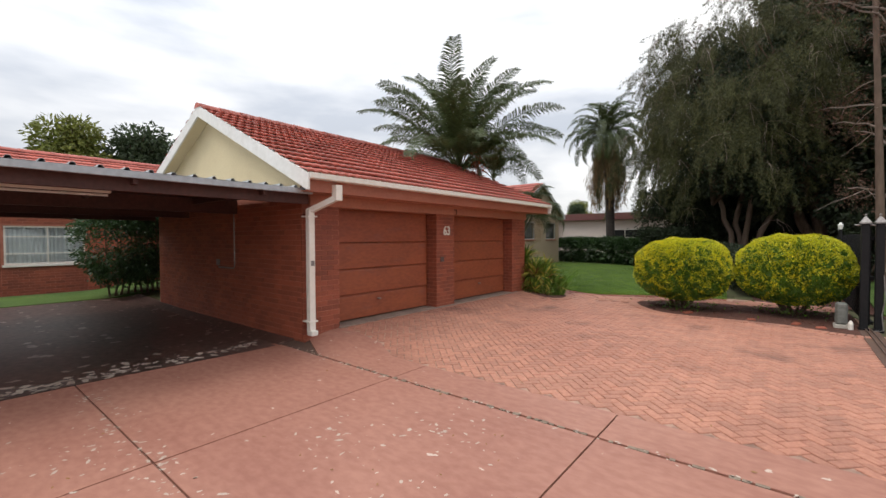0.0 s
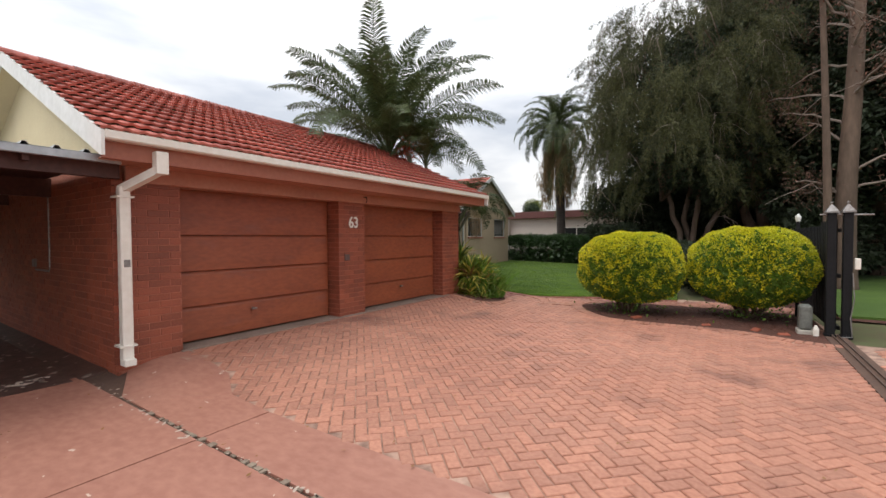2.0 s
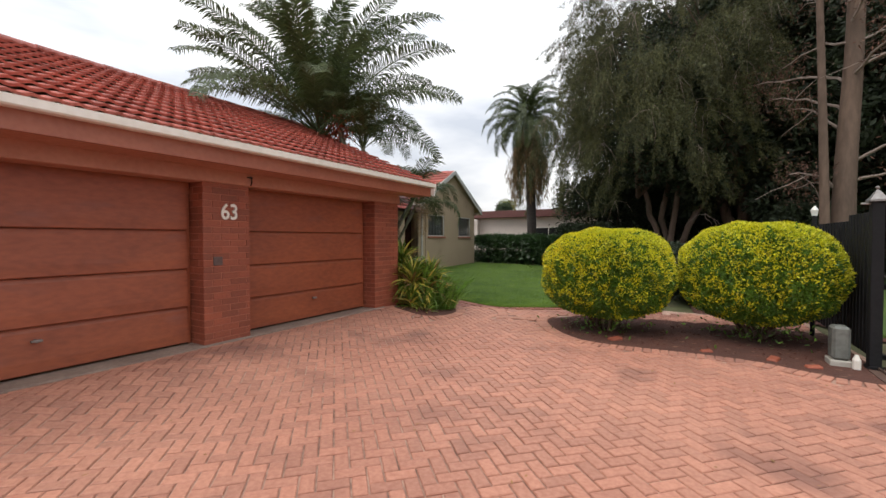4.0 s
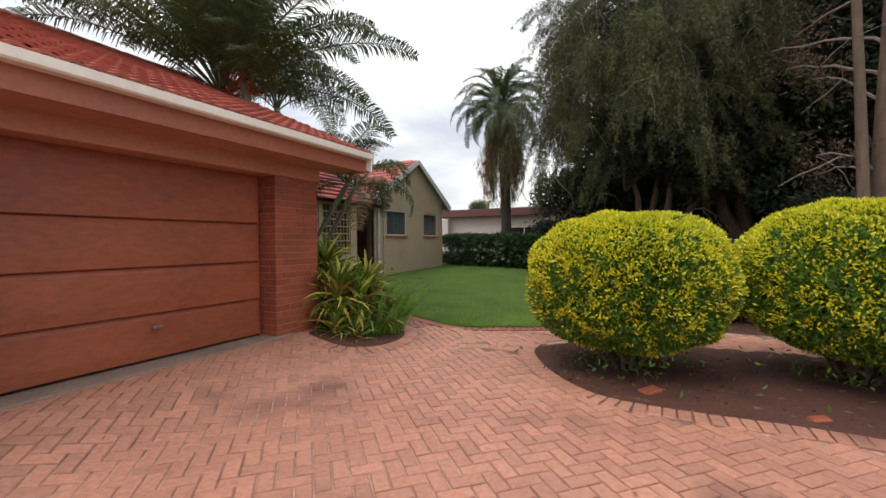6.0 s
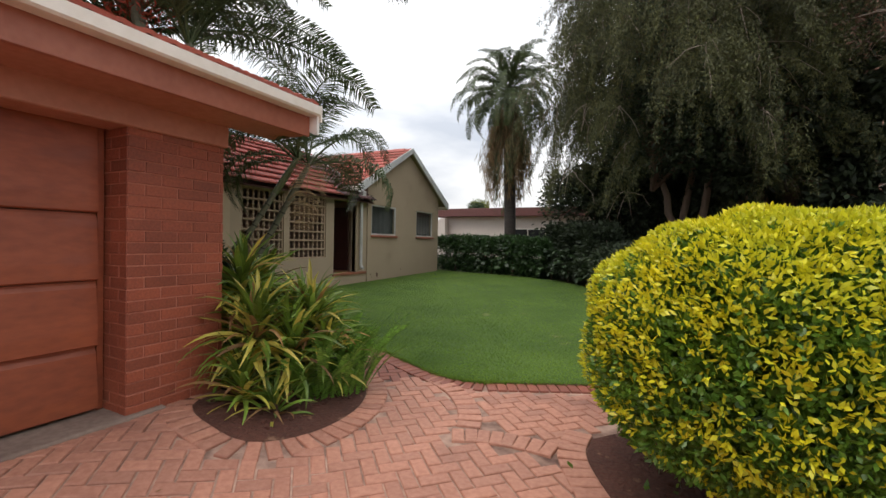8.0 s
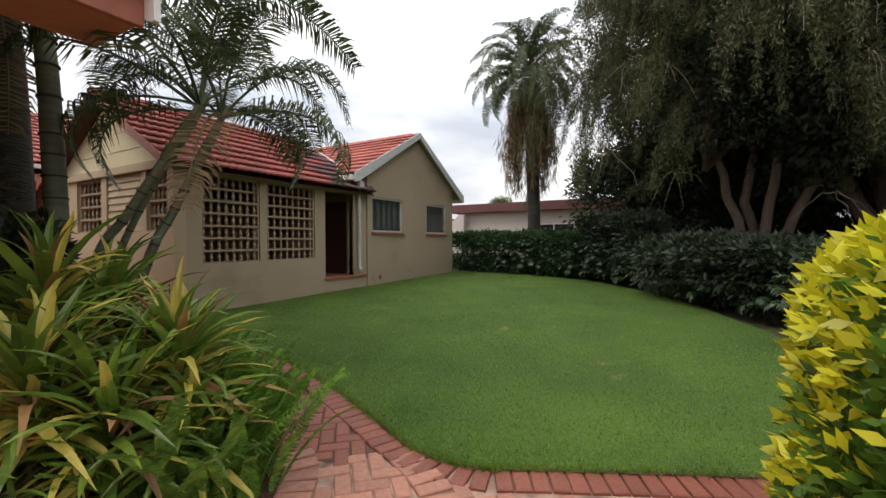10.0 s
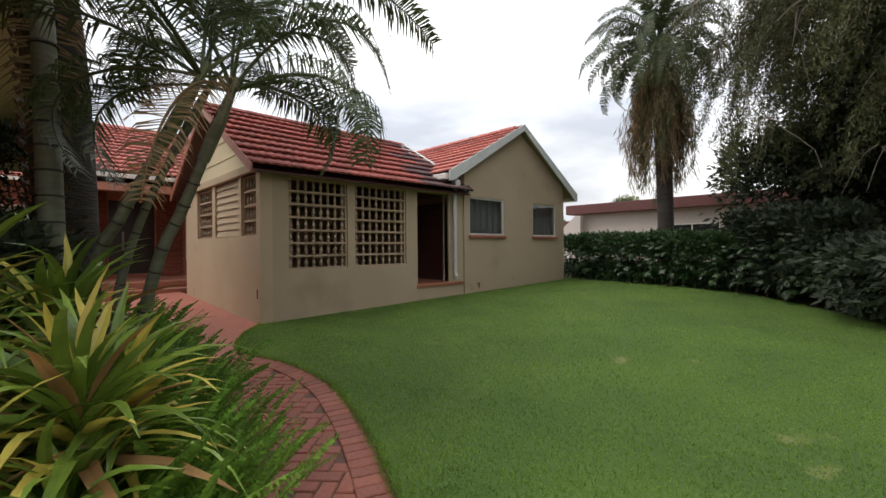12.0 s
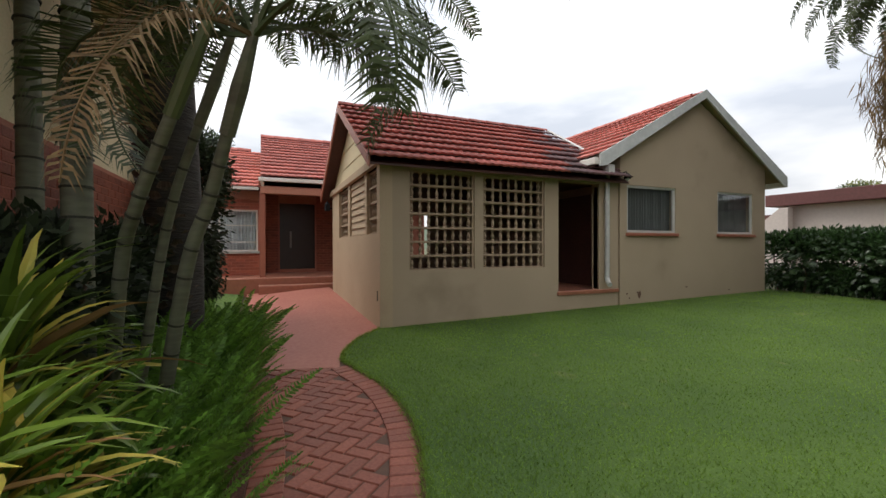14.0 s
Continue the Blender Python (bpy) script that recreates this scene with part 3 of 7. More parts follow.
def garage_doors():
    for n, (y0, y1) in enumerate(DOORS):
        door = thing("garage_door", (-6.540, (y0 + y1) / 2, FLOOR_Z), "", "")
        door.parent = garage
        door.location = Vector((-6.540, (y0 + y1) / 2, FLOOR_Z)) - garage.location
        zs = [0.21, 0.66, 1.13, 1.61, 2.32]
        for z0, z1 in zip(zs, zs[1:]):
            bm = bmesh.new()
            # each panel has a pressed face that leans out to its lower edge
            prism(bm, [(-6.590, z0 + 0.004), (-6.497, z0 + 0.004), (-6.487, z0 + 0.014), (-6.490, z0 + 0.12), (-6.500, z0 + 0.24), (-6.515, z1 - 0.05), (-6.527, z1 - 0.02), (-6.527, z1 - 0.004), (-6.590, z1 - 0.004)], "y", y0 + 0.06, y1 - 0.06)
            part("panel", bm, door_mat, door, "rust red painted door panel")
        bm = boxbm(-6.620, -6.590, y0 + 0.05, y1 - 0.05, 0.21, 2.34)
        part("backing", bm, dark_wood_mat, door)
        for ya, yb in ((y0 + 0.006, y0 + 0.05), (y1 - 0.05, y1 - 0.006)):
            part("frame", boxbm(-6.620, -6.535, ya, yb, FLOOR_Z, 2.30, 0.004), door_mat, door, "rust red door frame")
        yh = (y0 + y1) / 2 - 0.20 if n == 0 else 8.95
        bm = bmesh.new()
        tube(bm, [(-6.490, yh, 0.53), (-6.450, yh, 0.53)], 0.018, 10)
        box(bm, -6.460, -6.440, yh - 0.045, yh + 0.045, 0.518, 0.545, 0.005)
        part("handle", bm, steel_mat, door, "small chrome T handle")


garage_doors()


def digits(text, at, size, material, name, label):
    curve = bpy.data.curves.new(name, "FONT")
    curve.body, curve.size, curve.extrude, curve.offset = text, size, 0.008, 0.004
    curve.align_x = "CENTER"
    ob = new(name, curve)
    me = bpy.data.meshes.new_from_object(ob)
    bpy.data.objects.remove(ob)
    me.transform(pose(*at, 90, 0, 90) @ Matrix.Diagonal((0.85, 1, 1, 1)))
    o = part_mesh(name, me, material, garage, label)
    return o


digits("63", (-6.238, 7.34, 1.76), 0.28, white_mat, "house_number", "white house number 63")
# a soot smudge on the middle pier, modelled as a thin raised plate
part("keypad", boxbm(-6.25, -6.232, 7.12, 7.24, 1.17, 1.28, 0.006), mat("dark soot smudge", (0.12, 0.08, 0.07), (0.08, 0.05, 0.045), 30, 8, 0.8), garage, "small dark soot smudge, built as a thin plate")


# ---- carport ----
def carport():
    port = thing("carport", (-9.5, -1, 0), "flat carport of ribbed grey sheet on dark red timber beams", "carport")
    bm = bmesh.new()
    y = -7.5
    prof = []
    while y < 3.72:
        prof += [(y, 2.435), (y + 0.10, 2.435), (y + 0.115, 2.465), (y + 0.145, 2.465), (y + 0.16, 2.435)]
        y += 0.225
    prism(bm, prof + [(p[0], p[1] - 0.003) for p in prof[::-1]], "x", -13.2, -5.93)
    part("roof_sheet", bm, galv_mat, port, "grey ribbed metal roof sheet")
    # added dark layer that keeps bounced light down under the carport
    part("lining", boxbm(-13.15, -5.99, -7.5, 3.70, 2.405, 2.428), dark_wood_mat, port, "dark boarding added under the roof sheet to cut bounced light")
    bm = boxbm(-5.98, -5.93, -7.5, 3.72, 2.355, 2.43, 0.004)
    part("front_fascia", bm, galv_mat, port, "grey metal front edge")
    for x in (-6.15, -8.5, -10.8, -13.05):
        part("beam", boxbm(x - 0.04, x + 0.04, -7.5, 3.76, 2.16 if x < -7 else 2.22, 2.42, 0.004), dark_wood_mat, port, "dark red timber beam")
    for y in (-6.6, -4.9, -3.2, -1.6, 0.0, 1.5, 3.0):
        part("joist", boxbm(-13.1, -6.0, y - 0.025, y + 0.025, 2.30, 2.43), dark_wood_mat, port)
    for x in (-6.15, -13.05):
        for y in (-7.3, -3.4):
            part("post", boxbm(x - 0.05, x + 0.05, y - 0.05, y + 0.05, -0.02, 2.22, 0.006), dark_wood_mat, port, "dark red timber post")
    tagged(port, "", "", "", "")
    lamp = thing("tube_lamp", (-6.5, 0.6, 2.25), "unlit fluorescent tube lamp under the carport", "lamp")
    bm = boxbm(-6.60, -6.53, 0.05, 1.4, 2.225, 2.27, 0.005)
    part("housing", bm, white_mat, lamp, "white lamp housing")
    bm = tube(bmesh.new(), [(-6.56, 0.08, 2.20), (-6.56, 1.37, 2.20)], 0.014, 8)
    part("tube", bm, lamp_glass, lamp, "white glass tube")
    pipe = thing("wall_pipe", (-8.3, 3.74, 1.2), "thin grey conduit pipe bent on the garage side wall", "pipe")
    part("pipe", tube(bmesh.new(), [(-8.6, 3.752, 2.2), (-8.6, 3.752, 1.18), (-8.63, 3.752, 1.12), (-9.3, 3.752, 1.12), (-9.3, 3.775, 1.2)], 0.016, 8), steel_mat, pipe)
    part("outlet", boxbm(-9.36, -9.24, 3.72, 3.775, 1.16, 1.28, 0.008), steel_mat, pipe, "small grey switch box")
    # the closed side of the carport, beyond the bays
    solid("carport_wall", boxbm(-13.2, -5.9, -7.75, -7.55, 0, 2.45), mortar_mat, "red-brown boundary wall closing the carport", "wall")


carport()


# ---- windows ----
def window(parent, y0, y1, z0, z1, x, bars_y, bars_z, behind, frame_mat, sill_mat=None, burglar=False):
    """A steel window in a wall that faces +x, with bars at the given shares."""
    w = thing("window", (x, (y0 + y1) / 2, z0), "", "")
    w.parent = parent
    w.location = Vector((x, (y0 + y1) / 2, z0)) - base_of(parent)
    bm = bmesh.new()
    t = 0.045
    for a_ in (y0, y1 - t):
        box(bm, x - 0.06, x - 0.02, a_, a_ + t, z0, z1)
    for a_ in (z0, z1 - t):
        box(bm, x - 0.06, x - 0.022, y0 + t, y1 - t, a_, a_ + t)
    for k in bars_y:
        yy = y0 + (y1 - y0) * k
        box(bm, x - 0.055, x - 0.025, yy - 0.018, yy + 0.018, z0 + t, z1 - t)
    for k in bars_z:
        zz = z0 + (z1 - z0) * k
        box(bm, x - 0.056, x - 0.026, y0 + t, y1 - t, zz - 0.018, zz + 0.018)
    part("frame", bm, frame_mat, w, "white painted window frame")
    g = part("pane", boxbm(x - 0.046, x - 0.042, y0 + t, y1 - t, z0 + t, z1 - t), glass_mat, w)
    g.visible_shadow = False
    if burglar:
        bm = bmesh.new()
        n = int((y1 - y0) / 0.11)
        for k in range(1, n):
            yy = y0 + (y1 - y0) * k / n
            box(bm, x - 0.09, x - 0.08, yy - 0.005, yy + 0.005, z0 + 0.05, z1 - 0.05)
        part("burglar_bars", bm, white_mat, w, "thin white burglar bars")
    bm = bmesh.new()
    m = 60
    vs = [[bm.verts.new((x - 0.17 + 0.02 * math.sin(k * 1.9), y0 + (y1 - y0) * k / m, z)) for z in (z0, z1)] for k in range(m + 1)]
    for k in range(m):
        bm.faces.new((vs[k][0], vs[k + 1][0], vs[k + 1][1], vs[k][1]))
    part("curtain", bm, behind, w, "hanging curtain behind the glass")
    if sill_mat:
        part("sill", boxbm(x - 0.02, x + 0.06, y0 - 0.04, y1 + 0.05, z0 - 0.075, z0 - 0.003, 0.008), sill_mat, w, "painted window sill")
    return w


def wall_x(bm, x_in, x_out, y0, y1, z0, z1, holes):
    """A wall along y between x_in and x_out with rectangular holes (y0, y1, z0, z1), sorted along y."""
    ys = sorted({y0, y1, *[h[0] for h in holes], *[h[1] for h in holes]})
    zs = sorted({z0, z1, *[h[2] for h in holes], *[h[3] for h in holes]})
    full = lambda i, j: 0 <= i < len(ys) - 1 and 0 <= j < len(zs) - 1 and not any(
        h[0] < (ys[i] + ys[i + 1]) / 2 < h[1] and h[2] < (zs[j] + zs[j + 1]) / 2 < h[3] for h in holes)
    made = {}

    def v(x, i, j):
        if (x, i, j) not in made:
            made[x, i, j] = bm.verts.new((x, ys[i], zs[j]))
        return made[x, i, j]
    faces = []
    for i in range(len(ys) - 1):
        for j in range(len(zs) - 1):
            if not full(i, j):
                continue
            for x in (x_in, x_out):
                faces.append(bm.faces.new((v(x, i, j), v(x, i + 1, j), v(x, i + 1, j + 1), v(x, i, j + 1))))
            for di, dj, p, q in ((-1, 0, (i, j), (i, j + 1)), (1, 0, (i + 1, j), (i + 1, j + 1)), (0, -1, (i, j), (i + 1, j)), (0, 1, (i, j + 1), (i + 1, j + 1))):
                if not full(i + di, j + dj):
                    faces.append(bm.faces.new((v(x_in, *p), v(x_in, *q), v(x_out, *q), v(x_out, *p))))
    bmesh.ops.recalc_face_normals(bm, faces=faces)
    return bm


# ---- roofs: wavy tiles on a slope ----
def tile_mesh(name, width, length, waves=2, amp=0.018, thick=0.016):
    """A roof tile: y runs up the slope, x across; its lower edge is thick."""
    n = waves * 6
    rows = []
    for y, lift in ((0.0, 0.054), (length, 0.0)):
        rows.append([(width * k / n - width / 2, y, lift + amp * (0.5 - 0.5 * math.cos(2 * math.pi * waves * k / n)) ** 1.6) for k in range(n + 1)])
    verts = rows[0] + rows[1] + [(x, y, z - thick - 0.012) for x, y, z in rows[0]]
    m = n + 1
    faces = [(k, k + 1, m + k + 1, m + k) for k in range(n)] + [(2 * m + k, 2 * m + k + 1, k + 1, k) for k in range(n)]
    me = raw(name, verts, faces)
    me.polygons.foreach_set("use_smooth", [k < n for k in range(2 * n)])
    return me


def tile_slope(origin, along, up, length, run, material, parent, keep_parts=0, width=0.30, gauge=0.33, clip=None, alt=None, name="tile"):
    """Tiles over a slope: origin at the eave's start, unit vectors along the eave and up the slope. The first keep_parts tiles that pass
    clip are objects, the rest joined."""
    along, up = Vector(along).normalized(), Vector(up).normalized()
    nrm = along.cross(up).normalized()
    if nrm.z < 0:
        nrm = -nrm
    cols, rows = int(round(length / width)), int(round(run / gauge))
    width, gauge = length / cols, run / rows
    base = tile_mesh(name, width, gauge * 1.08)
    base.materials.append(material)
    other = None
    if alt:
        other = tile_mesh(name, width, gauge * 1.08)
        other.materials.append(alt[0])
    side = along if along.cross(up).dot(nrm) > 0 else -along
    rot = Matrix((side, up, nrm)).transposed().to_4x4()
    singles, rest = 0, {0: ([], [], []), 1: ([], [], [])}
    rnd = random.Random(int(length * 100 + run * 10))
    for j in range(rows):
        for i in range(cols):
            p = Vector(origin) + along * width * (i + 0.5) + up * gauge * j
            if clip and not clip(p):
                continue
            m = Matrix.Translation(p + nrm * rnd.uniform(0, 0.004)) @ rot @ Matrix.Rotation(rnd.uniform(-0.008, 0.008), 4, "Z")
            which = 1 if alt and alt[1](p) else 0
            if singles < keep_parts:
                piece(name, other if which else base, parent, m)
                singles += 1
            else:
                V, F, S = rest[which]
                off = len(V)
                V += [m @ v.co for v in base.vertices]
                F += [tuple(off + q for q in f.vertices) for f in base.polygons]
                S += [f.use_smooth for f in base.polygons]
    for which, (V, F, S) in rest.items():
        if V:
            me = raw("tiles", V, F)
            ob = part_mesh("tiles", me, alt[0] if which else material, parent, "", "stuff")
            me.polygons.foreach_set("use_smooth", S)


def ridge_caps(a_, b_, material, parent, radius=0.11, step_len=0.42):
    a_, b_ = Vector(a_), Vector(b_)
    d = (b_ - a_).normalized()
    side = d.cross(Vector((0, 0, 1))).normalized()
    n = int((b_ - a_).length / step_len)
    V, F = [], []
    for c, r in ((0.0, radius * 1.12), (step_len * 1.06, radius)):
        V += [d * c + side * math.cos(t) * r * 1.15 + Vector((0, 0, 1)) * (math.sin(t) * r - 0.03) for t in [math.pi * i / 8 for i in range(9)]]
    F = [(i, i + 1, i + 10, i + 9) for i in range(8)] + [tuple(range(9))]
    me = raw("ridge_cap", V, F)
    me.polygons.foreach_set("use_smooth", [True] * 8 + [False])
    me.materials.append(material)
    for k in range(n):
        piece("ridge_cap", me, parent, Matrix.Translation(a_ + d * step_len * k))


def garage_roof():
    roof = thing("roof", garage.location, "red tiled roof")
    roof.parent, roof.location = garage, (0, 0, 0.0)
    up = Vector((RX - EX, 0, RZ - EZ))
    run = up.length
    tile_slope((EX - 0.01, 3.47, EZ + 0.02), (0, 1, 0), up, 8.03, run, tile_mat, roof, 300)
    ex = 2 * RX - EX
    tile_slope((ex, 3.47, EZ + 0.02), (0, 1, 0), (RX - ex, 0, RZ - EZ), 8.03, run, tile_mat, roof, 0)
    ridge_caps((RX, 3.46, RZ + 0.03), (RX, 11.52, RZ + 0.03), tile_mat, roof, 0.09)
    del roof["label"]


garage_roof()


# ---- porch and the gable wing ----
wing = thing("house_wing", (-13, 19, 0.1), "beige plastered house wing with red tiled gable and screened porch", "house")
PX, WX = -10.80, -10.77


def porch():
    bm = bmesh.new()
    wall_x(bm, PX - 0.2, PX, 14.22, 18.98, -0.05, 2.62, [(14.65, 15.80, 0.97, 2.54), (15.96, 17.22, 0.97, 2.54), (17.53, 18.50, 0.50, 2.55)])
    part("wall", bm, beige_mat, wing, "beige plastered porch wall with a low step at the doorway")
    part("wall", boxbm(-15.45, PX + 0.003, 14.18, 14.38, 0.0, 1.55), tan_mat, wing, "cream painted porch side wall")
    for x0, x1 in ((-15.45, -14.47), (-13.36, -13.15), (-11.83, -11.67), (-10.97, PX + 0.003)):
        part("pillar", boxbm(x0, x1, 14.18, 14.38, 1.55, 2.60), tan_mat, wing, "cream painted pillar of the porch side")
    bm = bmesh.new()
    box(bm, -15.5, -10.78, 14.12, 14.2, 2.60, 2.70, 0.006)
    box(bm, -15.5, -10.78, 14.14, 14.24, 2.70, 2.745, 0.004)
    part("beam", bm, tan_mat, wing, "cream painted beam under the gable")
    # gable boards
    cx, pz = -13.15, 4.02
    bm = prism(bmesh.new(), [(-15.5, 2.745), (-10.8, 2.745), (cx, pz)], "y", 14.22, 14.34)
    for z in (3.05, 3.4):
        half = (pz - z) / (pz - 2.745) * 2.35
        box(bm, cx - half + 0.1, cx + half - 0.1, 14.205, 14.222, z, z + 0.012)
    part("gable", bm, cream_mat, wing, "cream painted boarded gable")
    # side panel of overlapping boards
    for k in range(8):
        z = 1.56 + k * 0.13
        part("board", prism(bmesh.new(), [(14.20, z), (14.215, z), (14.245, z + 0.135), (14.23, z + 0.135)], "x", -13.15, -11.83), tan_mat, wing, "cream painted uneven board")
    # floor and dim room behind the screens
    bm = boxbm(-15.4, PX - 0.2, 14.38, 18.98, 0.3, 0.50)
    part("floor", bm, step_mat, wing, "red polished porch floor")
    part("door_step", boxbm(PX - 0.2, PX + 0.03, 17.50, 18.98, 0.44, 0.515, 0.01), step_mat, wing, "red step at the doorway")
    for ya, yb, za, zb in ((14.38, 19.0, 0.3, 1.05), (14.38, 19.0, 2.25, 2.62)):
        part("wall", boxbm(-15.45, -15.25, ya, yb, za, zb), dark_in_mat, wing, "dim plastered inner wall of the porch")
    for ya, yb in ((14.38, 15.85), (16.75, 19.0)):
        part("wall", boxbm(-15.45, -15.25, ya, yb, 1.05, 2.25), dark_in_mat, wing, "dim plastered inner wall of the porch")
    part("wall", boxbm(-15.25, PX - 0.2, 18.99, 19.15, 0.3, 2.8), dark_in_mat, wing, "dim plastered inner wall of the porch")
    part("ceiling", boxbm(-15.4, PX - 0.15, 14.4, 18.97, 2.62, 2.65), dark_wood_mat, wing, "dark porch ceiling")
    part("inner_door", boxbm(-12.6, -11.5, 18.94, 18.985, 0.5, 2.45, 0.01), dark_wood_mat, wing, "dark brown door in the porch")
    part("door_frame", boxbm(PX - 0.16, PX - 0.04, 18.50, 18.96, 0.515, 2.5, 0.005), dark_wood_mat, wing, "dark red timber jamb")


porch()


def baluster(name):
    """A small turned concrete baluster, as tall as one block opening."""
    bm = bmesh.new()
    prof = [(0.0, 0.030), (0.016, 0.030), (0.026, 0.015), (0.05, 0.027), (0.075, 0.033), (0.10, 0.024), (0.135, 0.013), (0.15, 0.028), (0.17, 0.028)]
    tube(bm, [(0, 0, z) for z, r in prof], [r for z, r in prof], 8)
    me = bpy.data.meshes.new(name)
    bm.to_mesh(me)
    bm.free()
    me.materials.append(tan_block)
    return me


tan_block = mat("beige concrete block", (0.38, 0.275, 0.185), (0.31, 0.22, 0.145), 50, 4, 0.85, 0.4, 0.003)
BALUSTER = baluster("baluster")


def screen(a_, b_, axis, fixed, z0, z1, rows, cols, label):
    """A window filled with pierced concrete blocks: shelves and turned balusters."""
    s = thing("block_screen", (0, 0, 0), "")
    at = Vector((fixed, (a_ + b_) / 2, z0)) if axis == "y" else Vector(((a_ + b_) / 2, fixed, z0))
    s.parent, s.location = wing, at - wing.location
    h = (z1 - z0) / rows
    for r in range(rows + 1):
        z = z0 + h * r
        t = 0.019
        bm = boxbm(fixed - 0.16, fixed - 0.03, a_, b_, z - t, z + t, 0.005) if axis == "y" else boxbm(a_, b_, fixed + 0.03, fixed + 0.16, z - t, z + t, 0.005)
        part("shelf", bm, tan_block, s, "beige concrete block rail")
    for r in range(rows):
        for c in range(cols):
            p = a_ + (b_ - a_) * (c + 0.5) / cols
            at = Vector((fixed - 0.09, p, z0 + h * r + 0.025)) if axis == "y" else Vector((p, fixed + 0.09, z0 + h * r + 0.025))
            piece("baluster", BALUSTER, s, Matrix.Translation(at) @ Matrix.Diagonal((1, 1, (h - 0.046) / 0.17, 1)))
    for c in (a_, b_ - 0.03):
        bm = boxbm(fixed - 0.15, fixed - 0.035, c, c + 0.03, z0, z1) if axis == "y" else boxbm(c, c + 0.03, fixed + 0.035, fixed + 0.15, z0, z1)
        part("jamb", bm, tan_block, s)
    tagged(s, label)


screen(14.65, 15.80, "y", PX, 0.97, 2.54, 7, 8, "beige pierced block screen with turned balusters")
screen(15.96, 17.22, "y", PX, 0.97, 2.54, 7, 8, "beige pierced block screen with turned balusters")
screen(-14.47, -13.36, "x", 14.2, 1.55, 2.58, 4, 6, "beige pierced block screen in the porch side")
screen(-11.67, -10.97, "x", 14.2, 1.55, 2.58, 4, 5, "beige pierced block screen in the porch side")

W1, W2 = (19.18, 20.56, 1.62, 2.56), (21.90, 23.15, 1.62, 2.56)
APEX, EAVE_L, EAVE_R = (21.27, 4.66), (18.33, 3.04), (24.18, 2.97)


def gable_wing():
    bm = bmesh.new()
    wall_x(bm, WX - 0.22, WX, 19.0, 23.62, -0.1, 2.75, [W1, W2])
    part("wall", bm, beige_mat, wing, "beige plastered gable wall with two windows")
    part("gable", prism(bmesh.new(), [(19.0, 2.75), (23.62, 2.75), (23.62, 3.20), (21.27, 4.50), (19.0, 3.25)], "x", WX - 0.22, WX), beige_mat, wing, "beige plastered gable")
    part("wall", boxbm(-16.5, WX - 0.22, 23.42, 23.62, -0.1, 3.2), beige_mat, wing)
    for y0, y1, z0, z1 in (W1, W2):
        w = window(wing, y0, y1, z0, z1, WX, [0.97], [], blind_mat, pipe_mat, None)
        part("sill", boxbm(WX - 0.05, WX + 0.055, y0 - 0.03, y1 + 0.04, z0 - 0.075, z0 - 0.01, 0.008), fascia_mat, w, "red-brown window sill")
        part("inner_blind", boxbm(WX - 0.24, WX - 0.20, y0 - 0.1, y1 + 0.1, z0 - 0.1, z1 + 0.1), blind_mat, w)
    bm = bmesh.new()
    for (ey, ez) in (EAVE_L, EAVE_R):
        s = 1 if ey > APEX[0] else -1
        prism(bm, [(APEX[0], APEX[1] + 0.03), (ey, ez + 0.03), (ey, ez - 0.20), (ey - s * 0.16, ez - 0.20 + 0.03), (APEX[0], APEX[1] - 0.15)], "x", -10.62, -10.585)
    part("bargeboard", bm, mat("white grey bargeboard", (0.62, 0.62, 0.60), (0.50, 0.50, 0.48), 12, 2, 0.5, 0.1), wing, "weathered white bargeboard")
    bm = bmesh.new()
    for (ey, ez) in (EAVE_L, EAVE_R):
        prism(bm, [(APEX[0], APEX[1] - 0.04), (ey, ez - 0.04), (ey, ez - 0.08), (APEX[0], APEX[1] - 0.08)], "x", -16.4, -10.62)
    part("roof_deck", bm, beige_mat, wing, "beige boards under the roof edge")
    part("gutter", boxbm(-12.4, -10.64, EAVE_L[0] - 0.09, EAVE_L[0] + 0.03, EAVE_L[1] - 0.16, EAVE_L[1] - 0.03, 0.01), white_mat, wing, "white gutter end")
    part("gutter", boxbm(-16.4, -10.64, EAVE_R[0] - 0.03, EAVE_R[0] + 0.09, EAVE_R[1] - 0.20, EAVE_R[1] - 0.08, 0.01), white_mat, wing, "white gutter")
    roof = thing("roof", (0, 0, 0))
    roof.parent, roof.location = wing, (0, 0, 0)
    for (ey, ez) in (EAVE_L, EAVE_R):
        up = Vector((0, APEX[0] - ey, APEX[1] - ez))
        tile_slope((-16.4, ey, ez), (1, 0, 0), up, 5.78, up.length, pink_tile_mat, roof, 150 if ey < 20 else 0)
    ridge_caps((-16.4, APEX[0], APEX[1] + 0.0), (-10.62, APEX[0], APEX[1] + 0.0), pink_tile_mat, roof, 0.08)
    # downpipe beside the doorway
    bm = bmesh.new()
    tube(bm, [(-10.70, 18.62, 2.9), (-10.70, 18.60, 2.5), (-10.70, 18.60, 0.75), (-10.66, 18.58, 0.66), (-10.58, 18.55, 0.62)], 0.045, 12)
    box(bm, -10.78, -10.62, 18.56, 18.72, 2.72, 2.90, 0.01)
    part("downpipe", bm, pipe_mat, wing, "grey white round downpipe")
    # lamp on the wall
    bm = bmesh.new()
    tube(bm, [(WX, 19.06, 2.78), (WX + 0.10, 19.06, 2.80), (WX + 0.12, 19.06, 2.74)], 0.012, 8)
